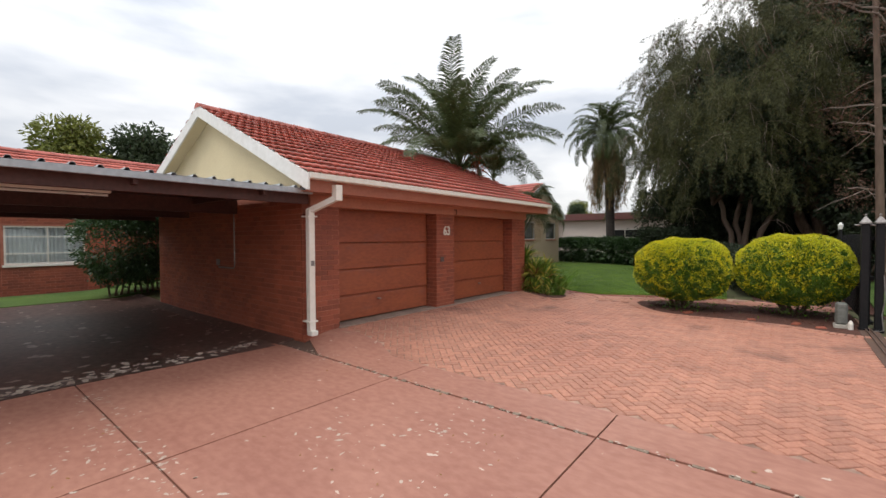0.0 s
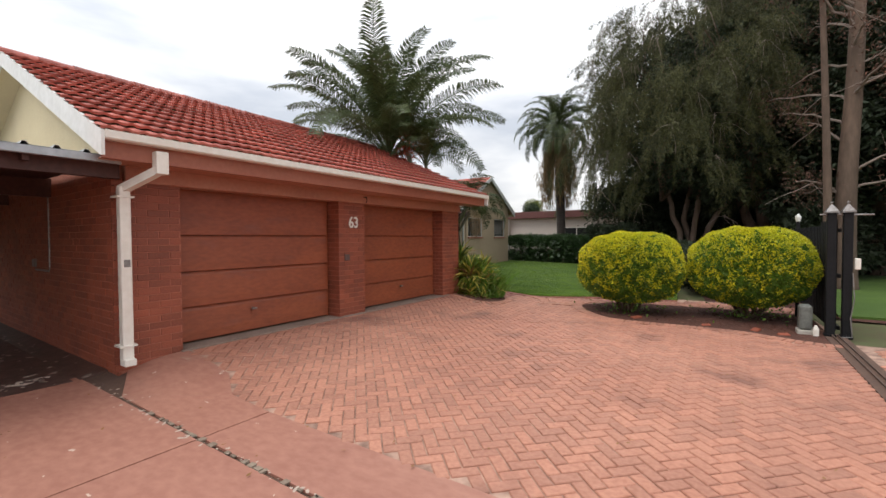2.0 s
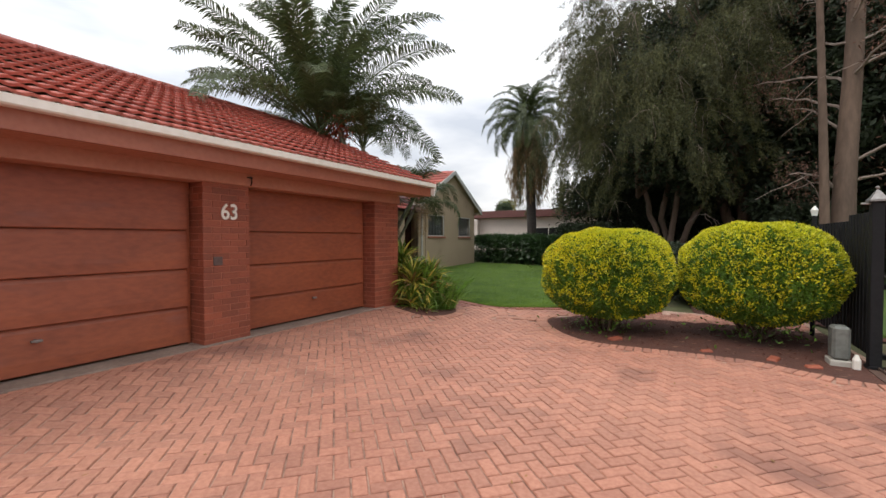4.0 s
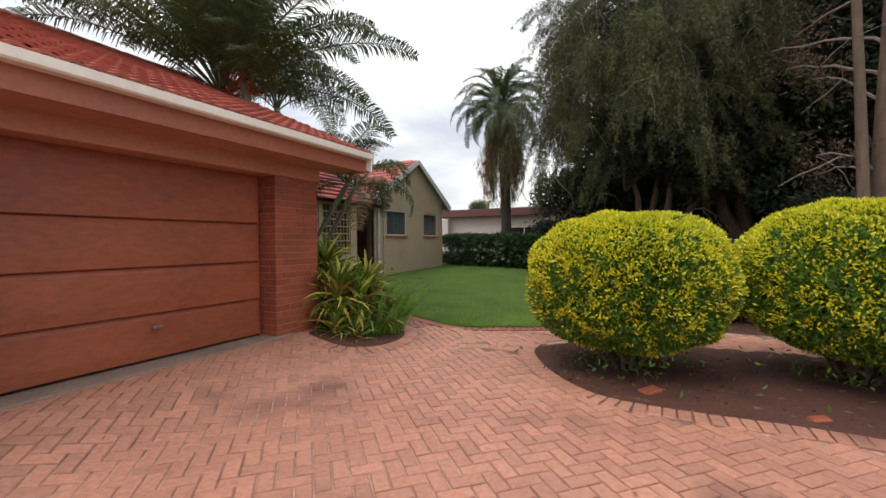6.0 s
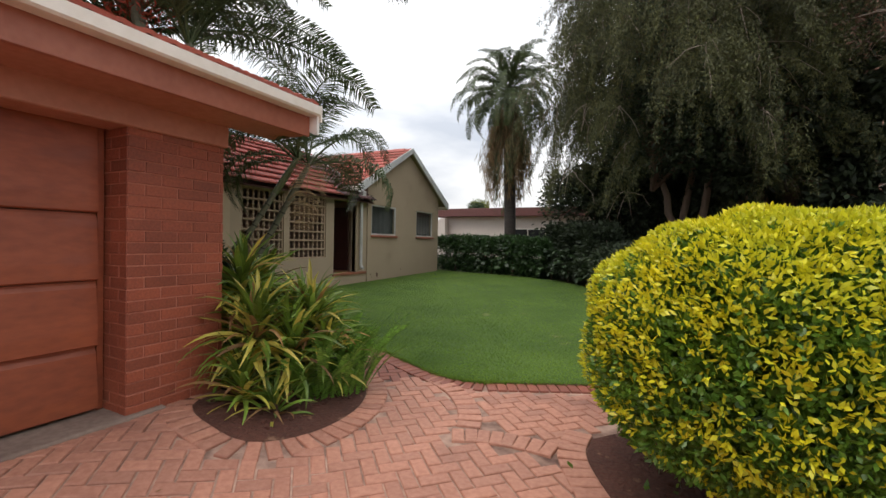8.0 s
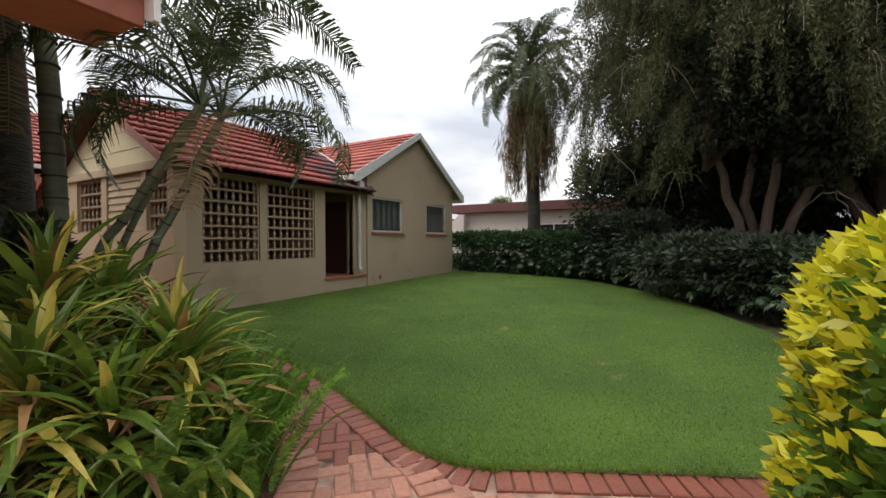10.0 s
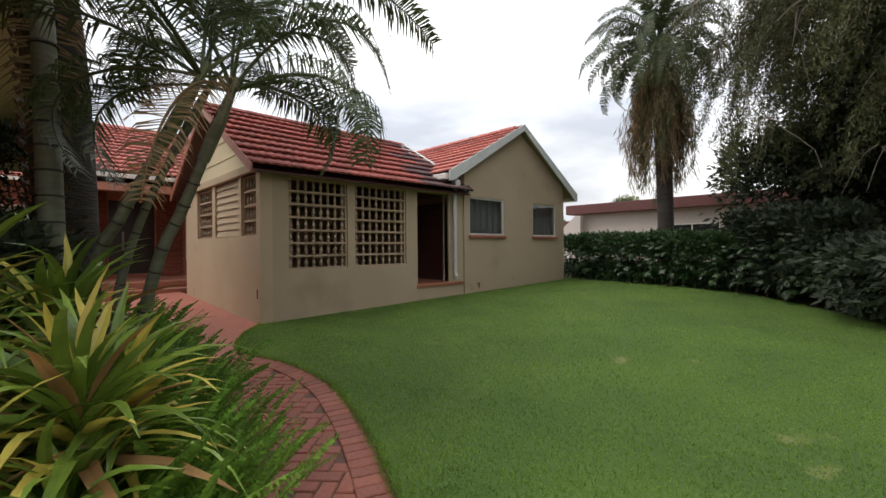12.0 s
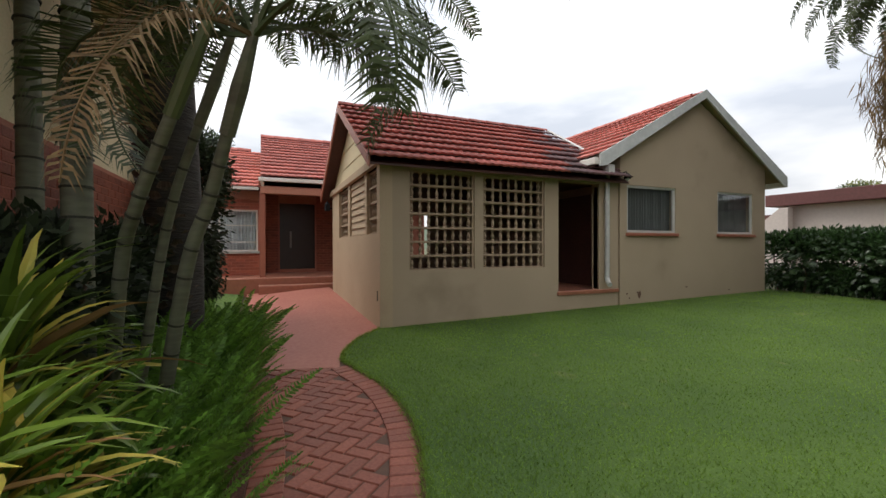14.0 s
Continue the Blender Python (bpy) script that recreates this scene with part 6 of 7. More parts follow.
def golden_bush(at, rx, ry, top, bottom, n, seed, label):
    rng = np.random.default_rng(seed)
    bush = thing("golden_bush", at, label, "bush", "clipped golden bushes")
    mid = (top * 0.50 + bottom * 0.50)
    def hull(d):
        """Distance of the clipped outline in direction d."""
        up = d[:, 2:] > 0
        e = np.abs(d / [rx, ry, 1]) 
        hz = np.where(up, top - mid, mid - bottom)
        k = (np.abs(d[:, :1] / rx) ** 2.2 + np.abs(d[:, 1:2] / ry) ** 2.2 + np.abs(d[:, 2:] / hz) ** 2.5) ** (-1 / 2.3)
        lump = 1 + 0.025 * np.sin(d[:, :1] * 7 + seed) * np.cos(d[:, 1:2] * 6) + 0.02 * np.sin(d[:, 2:] * 11 + d[:, :1] * 9)
        return k * lump
    d = sphere_points(rng, n)
    c0 = np.array([at[0], at[1], mid])
    depth = 1 - 0.16 * rng.random((n, 1)) ** 1.6
    p = c0 + d * hull(d) * depth
    tuft = rng.normal(size=(n // 9, 3))
    along = unit(d * 0.8 + tuft[rng.integers(0, n // 9, n)] * 0.1 + rng.normal(size=(n, 3)) * 0.65 + [0, 0, 0.35])
    w = unit(np.cross(along, rng.normal(size=(n, 3))))
    # golden young tips stand in tufts, thick on the crown and thin lower down
    spot = np.array([noise.noise(Vector(x) * 8.5) for x in p])
    high = (p[:, 2] - bottom) / (top - bottom)
    gold = (spot + 0.85 * (high - 0.43) + rng.normal(size=n) * 0.16 > 0.02) & (depth[:, 0] > 0.93)
    p = p + d * gold[:, None] * 0.014
    L = rng.uniform(0.028, 0.050, n)
    W = rng.uniform(0.014, 0.022, n)
    q = leaf_quads(p, along, w, L, W)
    part_leaves("golden_leaves", q[gold], bush_yellow, bush, "golden yellow young leaves")
    part_leaves("green_leaves", q[~gold], bush_green, bush, "green leaves")
    m = n // 3
    d = sphere_points(rng, m)
    p = c0 + d * hull(d) * rng.uniform(0.62, 0.88, (m, 1))
    along = unit(rng.normal(size=(m, 3)))
    part_leaves("inner_leaves", leaf_quads(p, along, unit(np.cross(along, rng.normal(size=(m, 3)))), rng.uniform(0.07, 0.12, m), rng.uniform(0.04, 0.06, m)), bush_green, bush, "inner green leaves")
    bm = bmesh.new()
    for k in range(11):
        a_ = 2 * math.pi * k / 11
        limb(bm, (at[0] + 0.10 * math.cos(a_), at[1] + 0.10 * math.sin(a_), -0.05), (at[0] + rx * 0.6 * math.cos(a_), at[1] + ry * 0.6 * math.sin(a_), bottom + 0.45), 0.028, 0.01, rng, 0.05, 6, 6)
    part("stem", bm, bark_mat, bush, "brown branching stems", "stuff")
    m = 260
    p = np.array(at) + np.stack([rng.normal(size=m) * rx * 0.35, rng.normal(size=m) * ry * 0.3 - 0.25, rng.uniform(0.0, 0.3, m)], 1)
    along = unit(rng.normal(size=(m, 3)) + [0, 0, 0.3])
    part_leaves("shoot", leaf_quads(p, along, sphere_points(rng, m), np.full(m, 0.07), np.full(m, 0.03)), bush_green, bush, "green shoots at the foot")


golden_bush((-2.30, 11.47, 0), 1.02, 0.93, 1.66, 0.20, 84000, 3, "round clipped bush with golden yellow tips over red soil")
golden_bush((-0.25, 11.95, 0), 1.02, 1.05, 1.73, 0.22, 70000, 4, "taller clipped bush with golden yellow tips beside the gate")


def strap_leaf(name, length, width, droop, seed, n=7):
    """A strap leaf that arches from the origin along +x, folded along its midrib."""
    rng = random.Random(seed)
    V, F = [], []
    for k in range(n):
        u = k / (n - 1)
        x = length * (u - 0.12 * u * u)
        z = length * (0.75 * u - droop * u * u)
        w = width * 0.5 * min(1, 0.5 + 2.2 * u) * (1 - u ** 2.2) + 0.001
        y = 0.05 * length * rng.uniform(-0.2, 0.2)
        V += [(x, y - w, z + w * 0.35), (x, y, z), (x, y + w, z + w * 0.35)]
    for k in range(n - 1):
        for j in (0, 1):
            o = 3 * k + j
            F.append((o, o + 1, o + 4, o + 3))
    return raw(name, V, F)


def strap_set(material, seed, name="leaf"):
    out = []
    for k, (L, w, d) in enumerate(((0.52, 0.047, 0.46), (0.47, 0.050, 0.62), (0.58, 0.045, 0.68), (0.44, 0.049, 0.36))):
        me = strap_leaf(name, L, w, d, seed + k)
        me.materials.append(material)
        out.append(me)
    return out


STRAP = [strap_set(lily_green, 1), strap_set(lily_yellow, 5), strap_set(lily_brown, 9)]


def strap_plant(at, heads, seed, label):
    """Rosettes of strap leaves on short canes."""
    rnd = random.Random(seed)
    plant = thing("strap_leaf_plant", at, label, "plant", "strap leaved plants")
    bm = bmesh.new()
    for hx, hy, hz, n, s in heads:
        p = (at[0] + hx, at[1] + hy, at[2] + hz)
        tube(bm, [(at[0] + hx * 0.4, at[1] + hy * 0.4, at[2] - 0.03), (at[0] + hx * 0.8, at[1] + hy * 0.8, at[2] + hz * 0.6), p], [0.022, 0.018, 0.014], 6)
        n = int(n * 2.9)
        for k in range(n):
            u = k / n
            tilt = 46 - 84 * u + rnd.uniform(-10, 10)
            pick = rnd.random()
            group = 0 if pick < 0.84 - 0.50 * u else (1 if pick < 0.96 - 0.14 * u else 2)
            me = STRAP[group][rnd.randrange(4)]
            zz = p[2] - 0.22 * u
            piece("leaf", me, plant, Matrix.Translation((p[0], p[1], zz)) @ pose(0, 0, 0, rnd.uniform(-25, 25), -tilt, 137.5 * k + rnd.uniform(-15, 15)) @ Matrix.Scale(s * rnd.uniform(0.92, 1.28), 4))
    part("cane", bm, bark_mat, plant, "short brown canes", "")
    return plant


strap_plant((-6.38, 11.27, 0.02), [(0, 0, 1.05, 30, 1.0), (-0.25, 0.15, 0.75, 24, 1.0), (0.2, -0.05, 0.7, 28, 0.95), (0.05, -0.15, 0.35, 22, 0.9)], 1, "tall green strap leaved plant by the brick pier")
strap_plant((-5.98, 11.10, 0.02), [(0, 0, 0.70, 36, 1.0), (0.10, -0.20, 0.30, 26, 0.8), (0.2, 0.2, 0.55, 30, 1.0)], 2, "spreading strap leaved plant with cream yellow lower leaves")
strap_plant((-5.90, 11.68, 0.02), [(0, 0, 0.72, 36, 1.05), (-0.25, 0.1, 0.62, 30, 1.05), (0.18, -0.05, 0.42, 28, 0.9)], 3, "strap leaved plant with many yellow and withered leaves")
strap_plant((-6.65, 11.65, 0.02), [(0, 0, 0.90, 32, 1.1), (0.15, 0.15, 0.5, 26, 1.0)], 4, "strap leaved plant in front of the palm canes")
strap_plant((-5.60, 10.98, 0.02), [(0, 0, 0.15, 20, 0.65)], 5, "small fresh green strap leaved rosette at the bed's edge")
strap_plant((-7.45, 11.45, 0.02), [(0, 0, 0.7, 30, 1.15), (-0.3, -0.1, 0.6, 24, 1.1)], 6, "strap leaved plant between the palms and the wall")


def fern_frond(name, length, seed):
    rng = random.Random(seed)
    V, F = [], []
    n = 40
    prev = None
    for k in range(n):
        u = k / (n - 1)
        x = length * 0.35 * u ** 1.6
        z = length * (u - 0.18 * u ** 3)
        L = 0.046 * math.sin(math.pi * (0.10 + 0.86 * u)) ** 0.6
        for s in (-1, 1):
            o = len(V)
            dz = rng.uniform(0.004, 0.02)
            V += [(x, 0, z - 0.009), (x, 0, z + 0.009), (x + 0.006, s * L, z + dz + 0.003), (x + 0.006, s * L, z + dz - 0.006)]
            F.append((o, o + 1, o + 2, o + 3))
        o = len(V)
        V += [(x, -0.003, z), (x, 0.003, z)]
        if prev is not None:
            F.append((prev, prev + 1, o + 1, o))
        prev = o
    me = raw(name, V, F)
    me.materials.append(fern_leaf)
    return me


FERN = [fern_frond("frond", L, k) for k, L in enumerate((0.92, 0.80, 0.66, 1.0))]


def fern(at, n, seed, size=1.0):
    rnd = random.Random(seed)
    f = thing("fern", at, "bushy green sword fern spilling over the path edge", "fern", "ferns along the path")
    for k in range(n):
        u = math.sqrt(k / n)
        a_ = 137.5 * k
        r = 0.20 * u
        p = Vector((at[0] + r * math.cos(radians(a_)), at[1] + r * math.sin(radians(a_)), at[2]))
        piece("frond", FERN[k % 4], f, Matrix.Translation(p) @ pose(0, 0, 0, 0, 2 + 20 * u + rnd.uniform(-6, 6), a_ + rnd.uniform(-30, 30)) @ pose(0, 0, 0, 0, 0, rnd.uniform(-50, 50)) @ Matrix.Scale(size * rnd.uniform(0.75, 1.1), 4))
    return f


def ferns():
    rnd = random.Random(77)
    first = [fern((0, 0, 0), 54, 1, 0.92), fern((0, 0, 0), 50, 2, 0.88), fern((0, 0, 0), 54, 3, 0.92)]
    spots = []
    for k in range(40):
        x = -6.0 - 4.2 * (k // 2) / 20 + rnd.uniform(-0.08, 0.08)
        y = (12.06 if k % 2 else 11.80) + rnd.uniform(-0.05, 0.05) - (0.10 if x > -6.4 else 0)
        spots.append((x, y))
    spots += [(-5.62, 11.85), (-5.75, 11.6), (-5.95, 12.05), (-6.6, 11.95), (-9.9, 12.1), (-10.3, 11.9)]
    for k, (x, y) in enumerate(spots):
        m = pose(x, y, H(x, y), 0, 0, rnd.uniform(0, 360))
        s = rnd.uniform(0.85, 1.15)
        if k < 3:
            ob = first[k]
            ob.matrix_basis = m @ Matrix.Scale(s, 4)
        else:
            ob = copy_thing(first[k % 3], m)
            ob.scale = (s, s, s)


ferns()


def cut_edge():
    """The strip of bare soil where the lawn is cut off along the path."""
    line = [p for p in LAWN_EDGE if p[0] > -9.3]
    outer = []
    rnd = random.Random(14)
    for p, q in zip(line, line[1:]):
        d = math.dist(p, q)
        if d > 1e-6:
            w = 0.022 + rnd.uniform(-0.006, 0.010)
            outer.append((p[0] + w * (q[1] - p[1]) / d, p[1] - w * (q[0] - p[0]) / d))
    sheet("cut_edge", line[:-1] + outer[::-1], 0.3, 0.0135, soil_mat, "narrow strip of bare dark soil along the cut lawn edge", "soil")


cut_edge()


def lawn_blades():
    """Short grass blades: thick near the path, thinner further off."""
    rng = np.random.default_rng(12)
    xs = [p[0] for p in LAWN]
    ys = [p[1] for p in LAWN]
    n = 430000
    x = rng.uniform(min(xs), max(xs), n)
    y = 12.5 + (max(ys) - 12.5) * rng.random(n) ** 1.9
    ok = np.zeros(n, bool)
    for i in range(len(LAWN)):
        (x1, y1), (x2, y2) = LAWN[i], LAWN[i - 1]
        if y1 != y2:
            ok ^= ((y1 > y) != (y2 > y)) & (x < (x2 - x1) * (y - y1) / (y2 - y1) + x1)
    x, y = x[ok], y[ok]
    z = np.array([H(a_, b_) for a_, b_ in zip(x, y)]) + 0.008
    m = len(x)
    h = rng.uniform(0.010, 0.030, m)
    lean = rng.normal(size=(m, 2)) * 0.014
    a_ = rng.uniform(0, math.pi, m)
    w = rng.uniform(0.0025, 0.0045, m)
    c = np.stack([x, y, z], 1)
    s = np.stack([np.cos(a_) * w, np.sin(a_) * w, np.zeros(m)], 1)
    t = c + np.stack([lean[:, 0], lean[:, 1], h], 1)
    me = polys("grass", np.stack([c - s, c + s, t], 1), 3)
    me.materials.append(blade_mat)
    tagged(new("grass", me), "short mown grass blades of the lawn", "grass", "", "stuff")
    # longer fringe along the cut edge
    E = np.array(LAWN_EDGE)
    n = 9000
    k = rng.integers(0, len(E) - 1, n)
    u = rng.random((n, 1))
    p = E[k] * (1 - u) + E[k + 1] * u + rng.normal(size=(n, 2)) * 0.018
    z = np.array([H(*q) for q in p])
    c = np.stack([p[:, 0], p[:, 1], z + 0.005], 1)
    d = np.stack([rng.normal(size=n) * 0.02, rng.normal(size=n) * 0.02 - 0.012, rng.uniform(0.012, 0.045, n)], 1)
    a_ = rng.uniform(0, math.pi, n)
    s = np.stack([np.cos(a_), np.sin(a_), np.zeros(n)], 1) * 0.003
    me = polys("grass_fringe", np.stack([c - s, c + s, c + d], 1), 3)
    me.materials.append(blade_mat)
    tagged(new("grass_fringe", me), "longer grass blades over the cut lawn edge", "grass", "", "stuff")


lawn_blades()


# ---- bricks of the garage ----
def brick_mesh(name, l, d, h, b, material):
    """A block with softened front edges, centred, its length along y and its face towards +x."""
    bm = box(bmesh.new(), -d / 2, d / 2, -l / 2, l / 2, -h / 2, h / 2)
    front = [e for e in bm.edges if all(v.co.x > 0 for v in e.verts)]
    bmesh.ops.bevel(bm, geom=front, offset=b, segments=1, affect="EDGES")
    me = bpy.data.meshes.new(name)
    bm.to_mesh(me)
    bm.free()
    me.materials.append(material)
    return me


COURSE = 0.0832
JOINT = 0.008
brick_full = brick_mesh("brick", 0.222, 0.03, COURSE - JOINT, 0.004, brick_mat)
brick_half = brick_mesh("brick", 0.106, 0.03, COURSE - JOINT, 0.004, brick_mat)


def brick_face(parent, a_, b_, z0, z1, at, odd_shift=True, single=True):
    """Courses of bricks on a face from a_ to b_ along its length; at(s, z) gives the pose. Whole bricks and cut ends."""
    rnd = random.Random(int(abs(a_) * 100) + 3)
    rows = int(round((z1 - z0) / COURSE))
    joined = ([], [])
    for r in range(rows):
        z = z0 + COURSE * (r + 0.5)
        s = a_
        first = 0.116 if r % 2 and odd_shift else 0.232
        while s < b_ - 0.02:
            L = min(first, b_ - s)
            first = 0.232
            m = at(s + L / 2, z) @ Matrix.Translation((rnd.uniform(-0.002, 0.003), 0, 0))
            k = (L - JOINT) / 0.222
            if L > 0.03:
                m = m @ Matrix.Diagonal((1, k, 1, 1))
                if single:
                    piece("brick", brick_full, parent, m)
                else:
                    o = len(joined[0])
                    joined[0].extend(m @ v.co for v in brick_full.vertices)
                    joined[1].extend(tuple(o + i for i in f.vertices) for f in brick_full.polygons)
            s += L
    if joined[0]:
        me = raw("bricks", *joined)
        part_mesh("bricks", me, brick_mat, parent, "", "stuff")


def garage_bricks():
    for y0, y1 in PIERS:
        pier = thing("pier", (0, 0, 0))
        pier.parent, pier.location = garage, Vector((GX, (y0 + y1) / 2, 0.1)) - garage.location
        part("core", boxbm(-6.60, GX - 0.005, y0 + 0.005 if y0 > 4 else 3.755, y1 - 0.005, 0.02, LINTEL_Z), mortar_mat, pier)
        brick_face(pier, y0, y1, 0.16 if y0 > 4 else 0.08, LINTEL_Z + 0.01, lambda s, z: Matrix.Translation((GX - 0.014, s, z)))
        if y0 > 4:
            brick_face(pier, -6.58, GX, 0.16, LINTEL_Z + 0.01, lambda s, z: Matrix.Translation((s, y0 + 0.015, z)) @ pose(0, 0, 0, 0, 0, -90))
        tagged(pier, "red-brown painted brick pier")
    side = thing("side_bricks", (0, 0, 0))
    side.parent, side.location = garage, Vector((-9.4, 3.77, 0.1)) - garage.location
    brick_face(side, -12.72, GX + 0.001, 0.0, 2.33, lambda s, z: Matrix.Translation((s, 3.765, z)) @ pose(0, 0, 0, 0, 0, -90), single=False)
    tagged(side, "red-brown brick side wall")
    end = thing("end_bricks", (0, 0, 0))
    end.parent, end.location = garage, Vector((-9.4, 10.95, 0.1)) - garage.location
    brick_face(end, 6.28, 12.72, 0.0, 2.18, lambda s, z: Matrix.Translation((-s, 10.955, z)) @ pose(0, 0, 0, 0, 0, 90), single=False)
    tagged(end, "red-brown brick end wall")


garage_bricks()


def house_bricks():
    face = thing("front_bricks", (0, 0, 0))
    face.parent, face.location = house, Vector((HX, 8, 0.1)) - house.location
    for y0, y1, z0, z1 in ((-2, 1.36, 0, 2.72), (1.36, 3.31, 0, 0.90), (3.31, 10.8, 0, 2.72), (10.8, 12.46, 0.50, 1.16), (1.36, 3.31, 2.15, 2.72), (10.8, 12.46, 2.45, 2.72)):
        brick_face(face, y0, y1, z0, z1, lambda s, z: Matrix.Translation((HX - 0.009, s, z)), single=False)
    for y0, y1 in ((12.56, 13.02), (14.18, 14.9), (15.4, 16.5)):
        brick_face(face, y0, y1, 0.50, 3.0, lambda s, z: Matrix.Translation((HX - 1.009, s, z)), single=False)
    tagged(face, "bright red-brown face bricks")


house_bricks()


# ---- brick paving ----
W = 0.104
PAVE_JOINT = 0.011


def paver(name, material, l=2 * W, w=W, h=0.05):
    bm = box(bmesh.new(), -l / 2 + PAVE_JOINT / 2, l / 2 - PAVE_JOINT / 2, -w / 2 + PAVE_JOINT / 2, w / 2 - PAVE_JOINT / 2, -h, 0)
    top = [e for e in bm.edges if all(v.co.z > -0.001 for v in e.verts)]
    bmesh.ops.bevel(bm, geom=top, offset=0.006, segments=1, affect="EDGES")
    bmesh.ops.delete(bm, geom=[f for f in bm.faces if f.normal.z < -0.9], context="FACES")
    me = bpy.data.meshes.new(name)
    bm.to_mesh(me)
    bm.free()
    me.materials.append(material)
    return me


def herringbone(name, parent, me, material, keep, near, origin=(0, 0), angle=45.0, lift=0.0, seed=1):
    """Bricks laid in herringbone where keep(x, y) holds; those in the stretch near(x, y), to 300, are objects."""
    rnd = random.Random(seed)
    ca, sa = math.cos(radians(angle)), math.sin(radians(angle))
    singles, V, F = 0, [], []
    src_v, src_f = [v.co.copy() for v in me.vertices], [tuple(f.vertices) for f in me.polygons]
    R = 130
    for i in range(-R, R):
        for j in range(-R, R):
            k = (i - j) % 4
            if k == 0:
                u, v, turn = (i + 1) * W, (j + 0.5) * W, angle
            elif k == 3:
                u, v, turn = (i + 0.5) * W, (j + 1) * W, angle + 90
            else:
                continue
            x, y = origin[0] + u * ca - v * sa, origin[1] + u * sa + v * ca
            if not keep(x, y):
                continue
            gx = (H(x + 0.05, y) - H(x - 0.05, y)) / 0.1
            gy = (H(x, y + 0.05) - H(x, y - 0.05)) / 0.1
            m = Matrix.Translation((x, y, H(x, y) + lift + rnd.uniform(-0.0025, 0.0025))) @ Euler((gy + rnd.uniform(-0.008, 0.008), -gx + rnd.uniform(-0.008, 0.008), 0)).to_matrix().to_4x4() @ Matrix.Rotation(radians(turn + rnd.uniform(-0.8, 0.8)), 4, "Z")
            if singles < 300 and near(x, y):
                piece("brick", me, parent, m)
                singles += 1
            else:
                o = len(V)
                V.extend(m @ c for c in src_v)
                F.extend(tuple(o + q for q in f) for f in src_f)
    if V:
        part_mesh("bricks", raw(name, V, F), material, parent, "", "stuff")


def course(parent, line, me, side, lift=0.004, pitch=W, start=0.0, limit=300):
    """A row of bricks laid crosswise along a plan line, on its left (side 1) or right (-1)."""
    pts = [Vector((*p, 0)) for p in line]
    done, n = start, 0
    rnd = random.Random(int(len(line)))
    acc = 0.0
    for p, q in zip(pts, pts[1:]):
        seg = (q - p).length
        if seg < 1e-6:
            continue
        d = (q - p) / seg
        while done < acc + seg:
            c = p + d * (done - acc)
            nrm = Vector((-d.y, d.x, 0)) * side
            c2 = c + nrm * W
            a_ = math.atan2(nrm.y, nrm.x)
            gx = (H(c2.x + 0.05, c2.y) - H(c2.x - 0.05, c2.y)) / 0.1
            gy = (H(c2.x, c2.y + 0.05) - H(c2.x, c2.y - 0.05)) / 0.1
            m = Matrix.Translation((c2.x, c2.y, H(c2.x, c2.y) + lift + rnd.uniform(0, 0.003))) @ Euler((gy, -gx, 0)).to_matrix().to_4x4() @ Matrix.Rotation(a_ + rnd.uniform(-0.02, 0.02), 4, "Z")
            if n < limit:
                piece("brick", me, parent, m)
            n += 1
            done += pitch
        acc += seg


def clear_of(lines, gap=0.192):
    """Whether a place keeps off the soldier courses along these lines."""
    P = np.array([p for line in lines for p in line])

    def check(x, y):
        return float(np.min((P[:, 0] - x) ** 2 + (P[:, 1] - y) ** 2)) > gap * gap
    return check


def dense(line, d=0.04):
    out = []
    for p, q in zip(line, line[1:]):
        n = max(1, int(math.dist(p, q) / d))
        out += [(p[0] + (q[0] - p[0]) * k / n, p[1] + (q[1] - p[1]) * k / n) for k in range(n)]
    return out + [line[-1]]


DRIVE = [(-6.2, 4.47), (-5.25, 4.45), (-4.72, 4.17), (0.50, 4.15), (0.66, 9.9), (0.3, 9.97), (-0.4, 10.3), (-1.1, 10.36), (-1.8, 10.32), (-2.35, 10.36), (-2.74, 10.60), (-3.1, 11.05), (-3.37, 11.6), (-3.36, 12.2), (-2.9, 12.55), (-2.0, 12.8), (0.7, 13.0), (0.7, 13.9), (-1.6, 13.75), (-2.9, 13.5), (-3.6, 13.16), (-4.3, 12.8), (-4.6, 12.68), (-4.95, 12.68), (-5.42, 12.30), (-5.33, 11.8), (-5.28, 11.25), (-5.42, 10.78), (-5.7, 10.55), (-6.0, 10.66), (-6.2, 10.9)]
OUTER = [(0.95, 4.15), (6.0, 4.15), (6.0, 9.6), (3.5, 9.8), (1.02, 9.95)]


ARC = smooth_line([(-5.13, 12.49), (-4.76, 12.28), (-4.51, 12.0), (-4.37, 11.73), (-4.36, 11.60)], 5)
CROSS = smooth_line([(-4.30, 11.60), (-4.16, 11.66), (-3.92, 11.72), (-3.69, 11.73), (-3.54, 11.72)], 5)


def band_middle(line, side):
    """The middle of a soldier course laid along a plan line."""
    out = []
    for p, q in zip(line, line[1:]):
        d = math.dist(p, q)
        if d > 1e-6:
            out.append((p[0] - side * W * (q[1] - p[1]) / d, p[1] + side * W * (q[0] - p[0]) / d))
    return out


